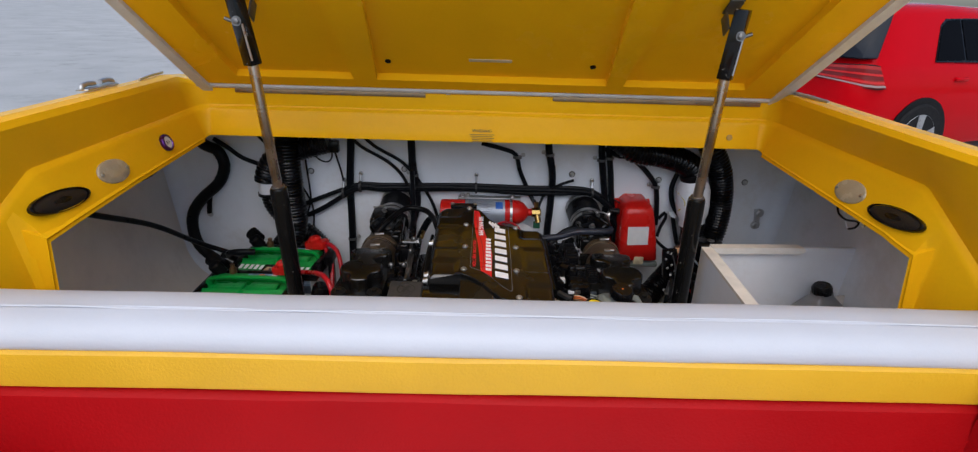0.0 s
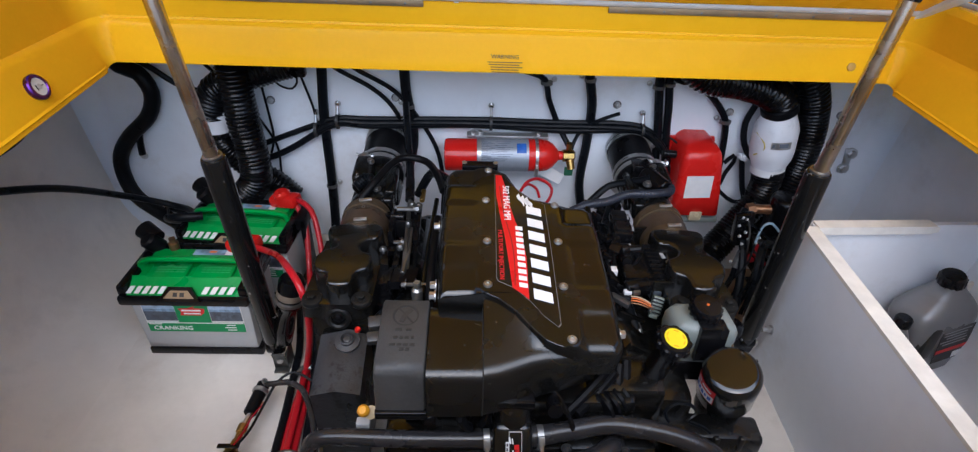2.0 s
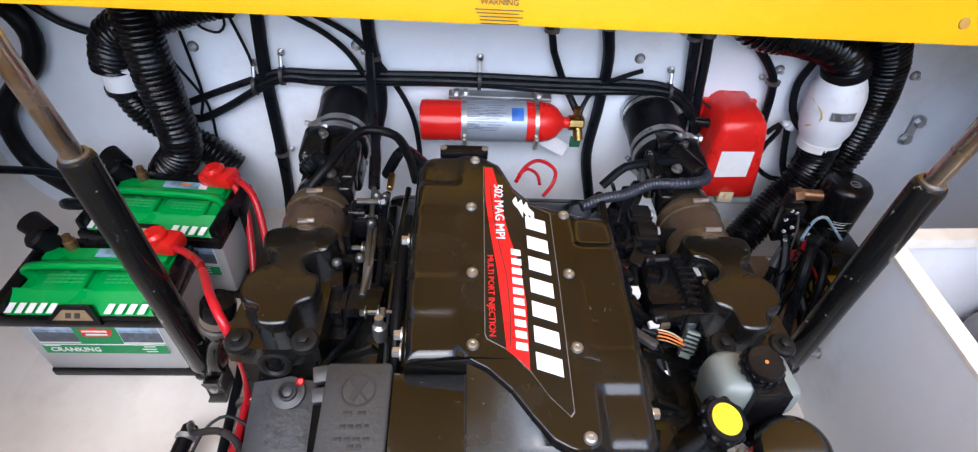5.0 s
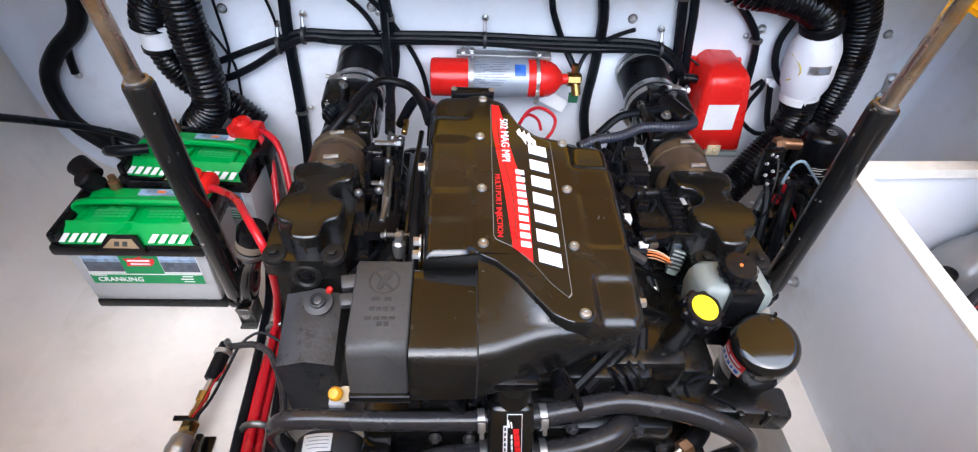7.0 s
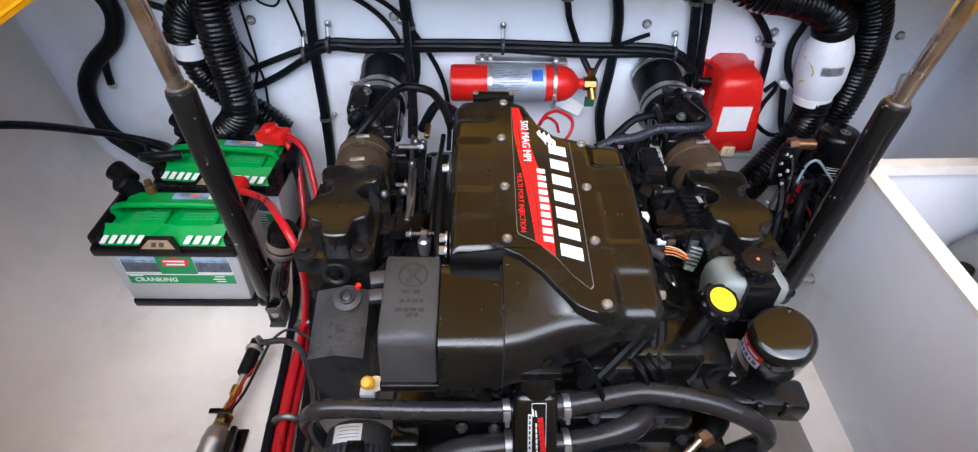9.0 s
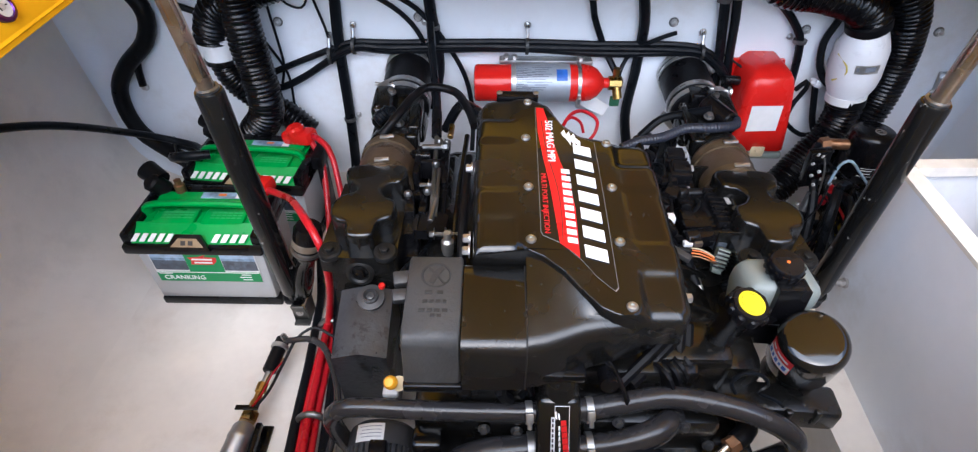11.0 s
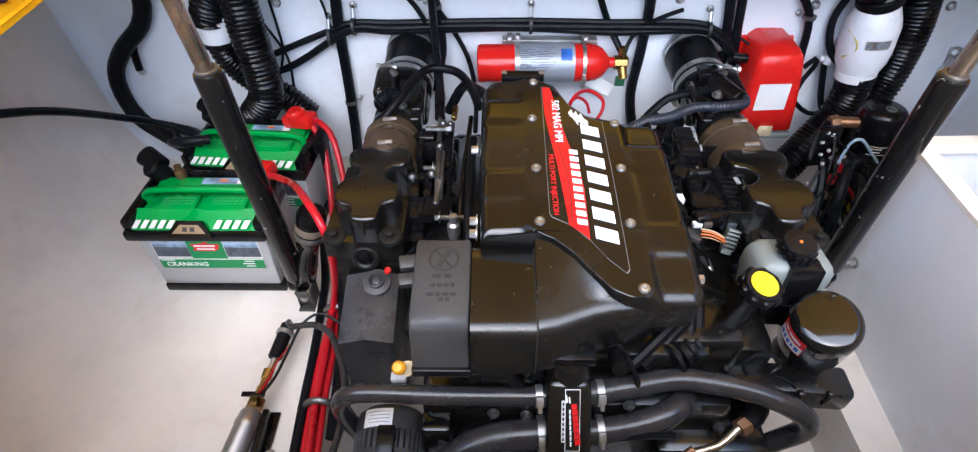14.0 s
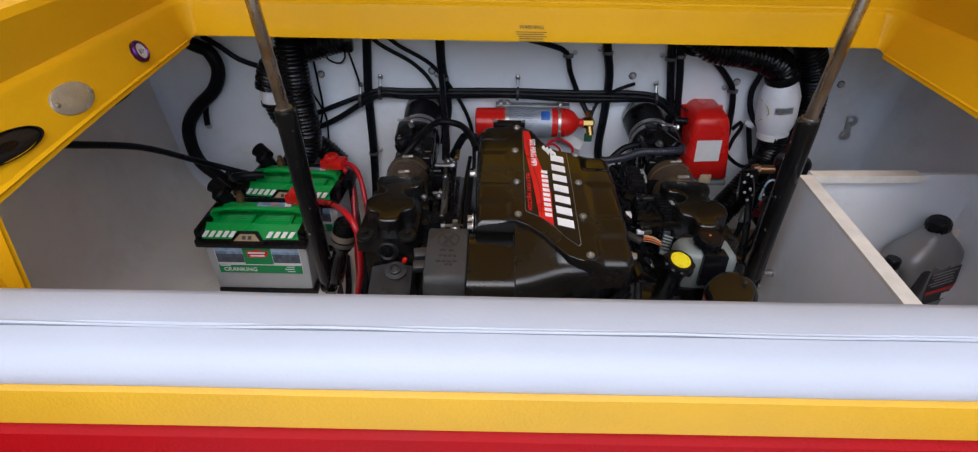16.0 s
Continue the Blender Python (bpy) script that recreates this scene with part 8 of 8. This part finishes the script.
for y, lean in ((1.378, 1), (1.482, -1)):
    part("horn", tube([(-1.05, y - 0.012 * lean, 0.872), (-1.05, y - 0.010 * lean, 0.879), (-1.05, y + 0.012 * lean, 0.883), (-1.05, y + 0.040 * lean, 0.881)], 0.0065, 10, 0.01), STEEL, ch)
for x0, x1, y0, y1 in ((-1.050, -1.026, 1.75, 1.58), (0.946, 0.957, 1.72, 1.52)):
    st_ = thing("trim_strip", (x0, y0, 0.866), "short polished steel strip on the yellow deck edge", "trim strip", "deck strips")
    part("strip", tube([(x0, y0, 0.870), ((x0 + x1) / 2, (y0 + y1) / 2, 0.872), (x1, y1, 0.870)], 0.006, 10, 0.05, flat=0.5), STEEL, st_)
    part("strip_screw", screw(((x0 + x1) / 2, (y0 + y1) / 2, 0.874), (0, 0, 1), 0.005, False), STEEL, st_)
lw = thing("light_lead", (1.02, 1.35, 0.55), "thin black and white lamp leads hanging under the coaming", "wire")
part("black_lead", tube([(0.97, 1.30, 0.66), (0.985, 1.31, 0.60), (1.02, 1.33, 0.565), (1.05, 1.36, 0.575), (1.07, 1.40, 0.61)], 0.004, 6), LOOM, lw)
part("white_lead", tube([(0.965, 1.29, 0.65), (0.975, 1.29, 0.60), (1.0, 1.30, 0.575), (1.01, 1.33, 0.60)], 0.0035, 6), PAPER, lw)

# ---- red car parked in the yard ----
CAR = pose(3.83, 4.87, -0.47 * UNIT, 0, 0, 20)  # the wheel's foot; the car's own x runs from its tail to its nose
car = new("parked_car")
car.location = CAR.translation
BASE[car.name] = Vector()
tagged(car, "red hatchback parked in the yard behind the boat", "car")
CARM = Matrix.Rotation(radians(20), 4, "Z")


def on_car(bm):
    bm.transform(Matrix.Scale(1 / UNIT, 4) @ CARM)
    return bm


def car_part(name, bm, mt, label="", parent=None):
    ob = part(name, on_car(bm), mt, parent or car, label, sharp=45)
    BASE[ob.name] = Vector()
    return ob


W = 0.88  # half width in metres; near flank at y = -W + 0.88 = 0


def section(x, zb, zw, zr, tuck, inset=0.0):
    """Near side from sill to roof and over to the far side."""
    near = [(0.05, zb), (0.0, zb + 0.12), (-0.012, 0.62), (0.0, zw - 0.06), (0.03, zw), (0.03 + tuck, zr - 0.07), (0.10 + tuck, zr - 0.01), (0.55, zr + 0.015)]
    near = [(y + inset, z) for y, z in near]
    far = [(1.76 - y, z) for y, z in reversed(near)]
    return [(x, y, z) for y, z in near + far]


car_part("body", loft([section(-0.87, 0.42, 0.86, 0.93, 0.02, 0.30), section(-0.84, 0.30, 0.93, 0.99, 0.03, 0.16), section(-0.76, 0.28, 0.97, 1.08, 0.08, 0.05), section(-0.66, 0.26, 0.98, 1.22, 0.13, 0.01), section(-0.52, 0.25, 0.98, 1.35, 0.16), section(-0.30, 0.24, 0.98, 1.42, 0.17), section(0.4, 0.24, 0.97, 1.45, 0.17),
                        section(1.3, 0.24, 0.95, 1.43, 0.17), section(1.9, 0.24, 0.93, 1.20, 0.13), section(2.4, 0.24, 0.92, 0.95, 0.05), section(3.3, 0.3, 0.75, 0.78, 0.05)], closed=True, caps=True), CAR_PAINT, "glossy red body")
# solid black disc on the flank paints the shade inside the arch
car_part("wheel_arch_shade", lathe([(0.378, -0.015), (0.378, 0.02), (0.30, 0.02), (0, 0.02)], Matrix.Translation((0, 0.0, 0.315)) @ Matrix.Rotation(radians(90), 4, "X"), 40), RUBBER, "black disc for the shaded wheel arch")
wheel = car_part("wheel", lathe([(0.235, -0.02), (0.30, -0.028), (0.318, -0.01), (0.318, 0.2), (0.2, 0.2)], Matrix.Translation((0, -0.012, 0.318)) @ Matrix.Rotation(radians(-90), 4, "X"), 44), TYRE, "black tyre")
car_part("rim", lathe([(0.236, -0.012), (0.226, -0.02), (0.218, 0.02), (0, 0.05)], Matrix.Translation((0, -0.014, 0.318)) @ Matrix.Rotation(radians(-90), 4, "X"), 40), ALLOY, "silver alloy rim", wheel)
car_part("hub", lathe([(0.055, 0), (0.05, 0.02), (0, 0.022)], Matrix.Translation((0, -0.02, 0.318)) @ Matrix.Rotation(radians(90), 4, "X"), 20), ALLOY, "", wheel)
for i in range(5):
    sp = prism([(-0.03, 0.03), (0.03, 0.03), (0.045, 0.225), (-0.045, 0.225)], 0, 0.02, 0.005)
    sp.transform(Matrix.Translation((0, -0.016, 0.318)) @ Matrix.Rotation(radians(90), 4, "X") @ Matrix.Rotation(2 * math.pi * i / 5, 4, "Z"))
    car_part("spoke", sp, STEEL, "", wheel)
    # dark plate on the closed rim, painting the shaded opening between spokes
    gap = prism([(-0.05, 0.10), (0.05, 0.10), (0.09, 0.21), (-0.09, 0.21)], 0, 0.004)
    gap.transform(Matrix.Translation((0, -0.018, 0.318)) @ Matrix.Rotation(radians(90), 4, "X") @ Matrix.Rotation(2 * math.pi * (i + 0.5) / 5, 4, "Z"))
    car_part("rim_gap_shade", gap, RUBBER, "", wheel)


def flank(pts, y, tilt=0.0, depth=0.012):
    bm = prism(pts, 0, depth, 0.004)
    bm.transform(Matrix.Translation((0, y, 0)) @ Matrix.Rotation(radians(90 - tilt), 4, "X"))
    return bm


def on_glass(x, z):
    """A point on the leaning upper flank."""
    return (x, 0.03 + 0.17 * (z - 0.97) / 0.38 - 0.008, z)


def pane(corners, off=0.0):
    bm = bmesh.new()
    a = [bm.verts.new((x, y - 0.004 - off, z)) for x, y, z in (on_glass(*c) for c in corners)]
    b = [bm.verts.new((x, y + 0.02, z)) for x, y, z in (on_glass(*c) for c in corners)]
    n = len(a)
    bm.faces.new(a)
    bm.faces.new(b[::-1])
    for i in range(n):
        bm.faces.new((a[i], b[i], b[(i + 1) % n], a[(i + 1) % n]))
    return bm


car_part("side_window", pane([(0.06, 1.00), (0.42, 1.0), (0.42, 1.33), (0.26, 1.32), (0.18, 1.27)], 0.01), CAR_GLASS, "tinted rear quarter window")
car_part("side_window", pane([(0.45, 1.0), (1.0, 0.99), (1.0, 1.34), (0.45, 1.33)], 0.01), CAR_GLASS, "tinted rear door window")
car_part("side_window", pane([(1.06, 1.0), (1.9, 0.98), (1.5, 1.30), (1.2, 1.34), (1.06, 1.34)], 0.01), CAR_GLASS, "tinted front door window")
car_part("window_trim", pane([(0.045, 0.985), (1.95, 0.965), (1.5, 1.325), (1.1, 1.355), (0.25, 1.335), (0.17, 1.28)], 0.004), PLASTIC)
REAR_GLASS = paint("reflecting_rear_glass", (0.015, 0.018, 0.024), 0.06, vary=0.2, scale=3, bump=0.0, specular=0.12)
for far in (False, True):
    low = [(-0.672, 0.030, 1.015), (-0.80, 0.070, 1.015), (-0.875, 0.30, 1.015), (-0.90, 0.88, 1.015)]
    high = [(-0.455, 0.150, 1.375), (-0.545, 0.180, 1.375), (-0.62, 0.34, 1.385), (-0.64, 0.88, 1.390)]
    rows_ = [[Vector(p).lerp(Vector(q), k) + Vector((-0.012, -0.012, 0.006)) for k in (0, 0.33, 0.66, 1)] for p, q in zip(low, high)]
    rows_ = [[(p.x, 1.76 - p.y if far else p.y, p.z) for p in r] for r in rows_]
    car_part("rear_window", sheet(rows_, 0.02), REAR_GLASS, "dark rear window")
sp = box((-0.66, 0.88, 1.40), (0.22, 1.2, 0.03), 0.012, (0, 8, 0))
car_part("roof_spoiler", sp, CAR_PAINT)
LOW = [(-0.555, -0.022, 0.785), (-0.65, -0.012, 0.783), (-0.73, 0.045, 0.79), (-0.835, 0.20, 0.82), (-0.88, 0.42, 0.84)]
TOP = [(-0.655, -0.002, 0.955), (-0.70, 0.028, 0.960), (-0.745, 0.075, 0.962), (-0.845, 0.22, 0.955), (-0.885, 0.42, 0.945)]


def lamp_row(k0, k1, out):
    return sheet([[tuple(Vector(a).lerp(Vector(b), k0 + (k1 - k0) * s) + Vector((-out - 0.014, -out - 0.014, 0))) for s in (0, 0.5, 1)] for a, b in zip(LOW, TOP)], 0.03)


tl = car_part("tail_light", lamp_row(0.0, 1.0, 0.0), TAIL, "red tail light")
car_part("lamp_gasket", lamp_row(-0.05, 1.05, -0.006), TYRE, "black gasket", tl)
car_part("lamp_bar", lamp_row(0.04, 0.13, 0.008), paint("pale_lamp_strip", (0.34, 0.24, 0.24), 0.2, bump=0), "pale lower strip", tl)
car_part("lamp_bar", lamp_row(0.20, 0.30, 0.008), PRINT_R, "", tl)
car_part("lamp_bar", lamp_row(0.36, 0.84, 0.006), paint("dark_lamp_inner", (0.17, 0.010, 0.012), 0.15, bump=0), "", tl)
car_part("lamp_bar", lamp_row(0.56, 0.66, 0.010), PRINT_R, "", tl)
car_part("bumper", box((-0.86, 0.88, 0.48), (0.18, 1.66, 0.28), 0.06, seg=4), CAR_PAINT)
for x0, x1, x2, z0 in ((1.02, 1.028, 0.0, 0.35),):
    car_part("door_seam", flank([(x0, z0), (x1, z0), (x1 + x2, 0.97), (x0 + x2, 0.97)], -0.010, 0, 0.006), TYRE)
car_part("door_handle", box((0.40, -0.012, 0.84), (0.17, 0.03, 0.03), 0.01), CAR_PAINT)
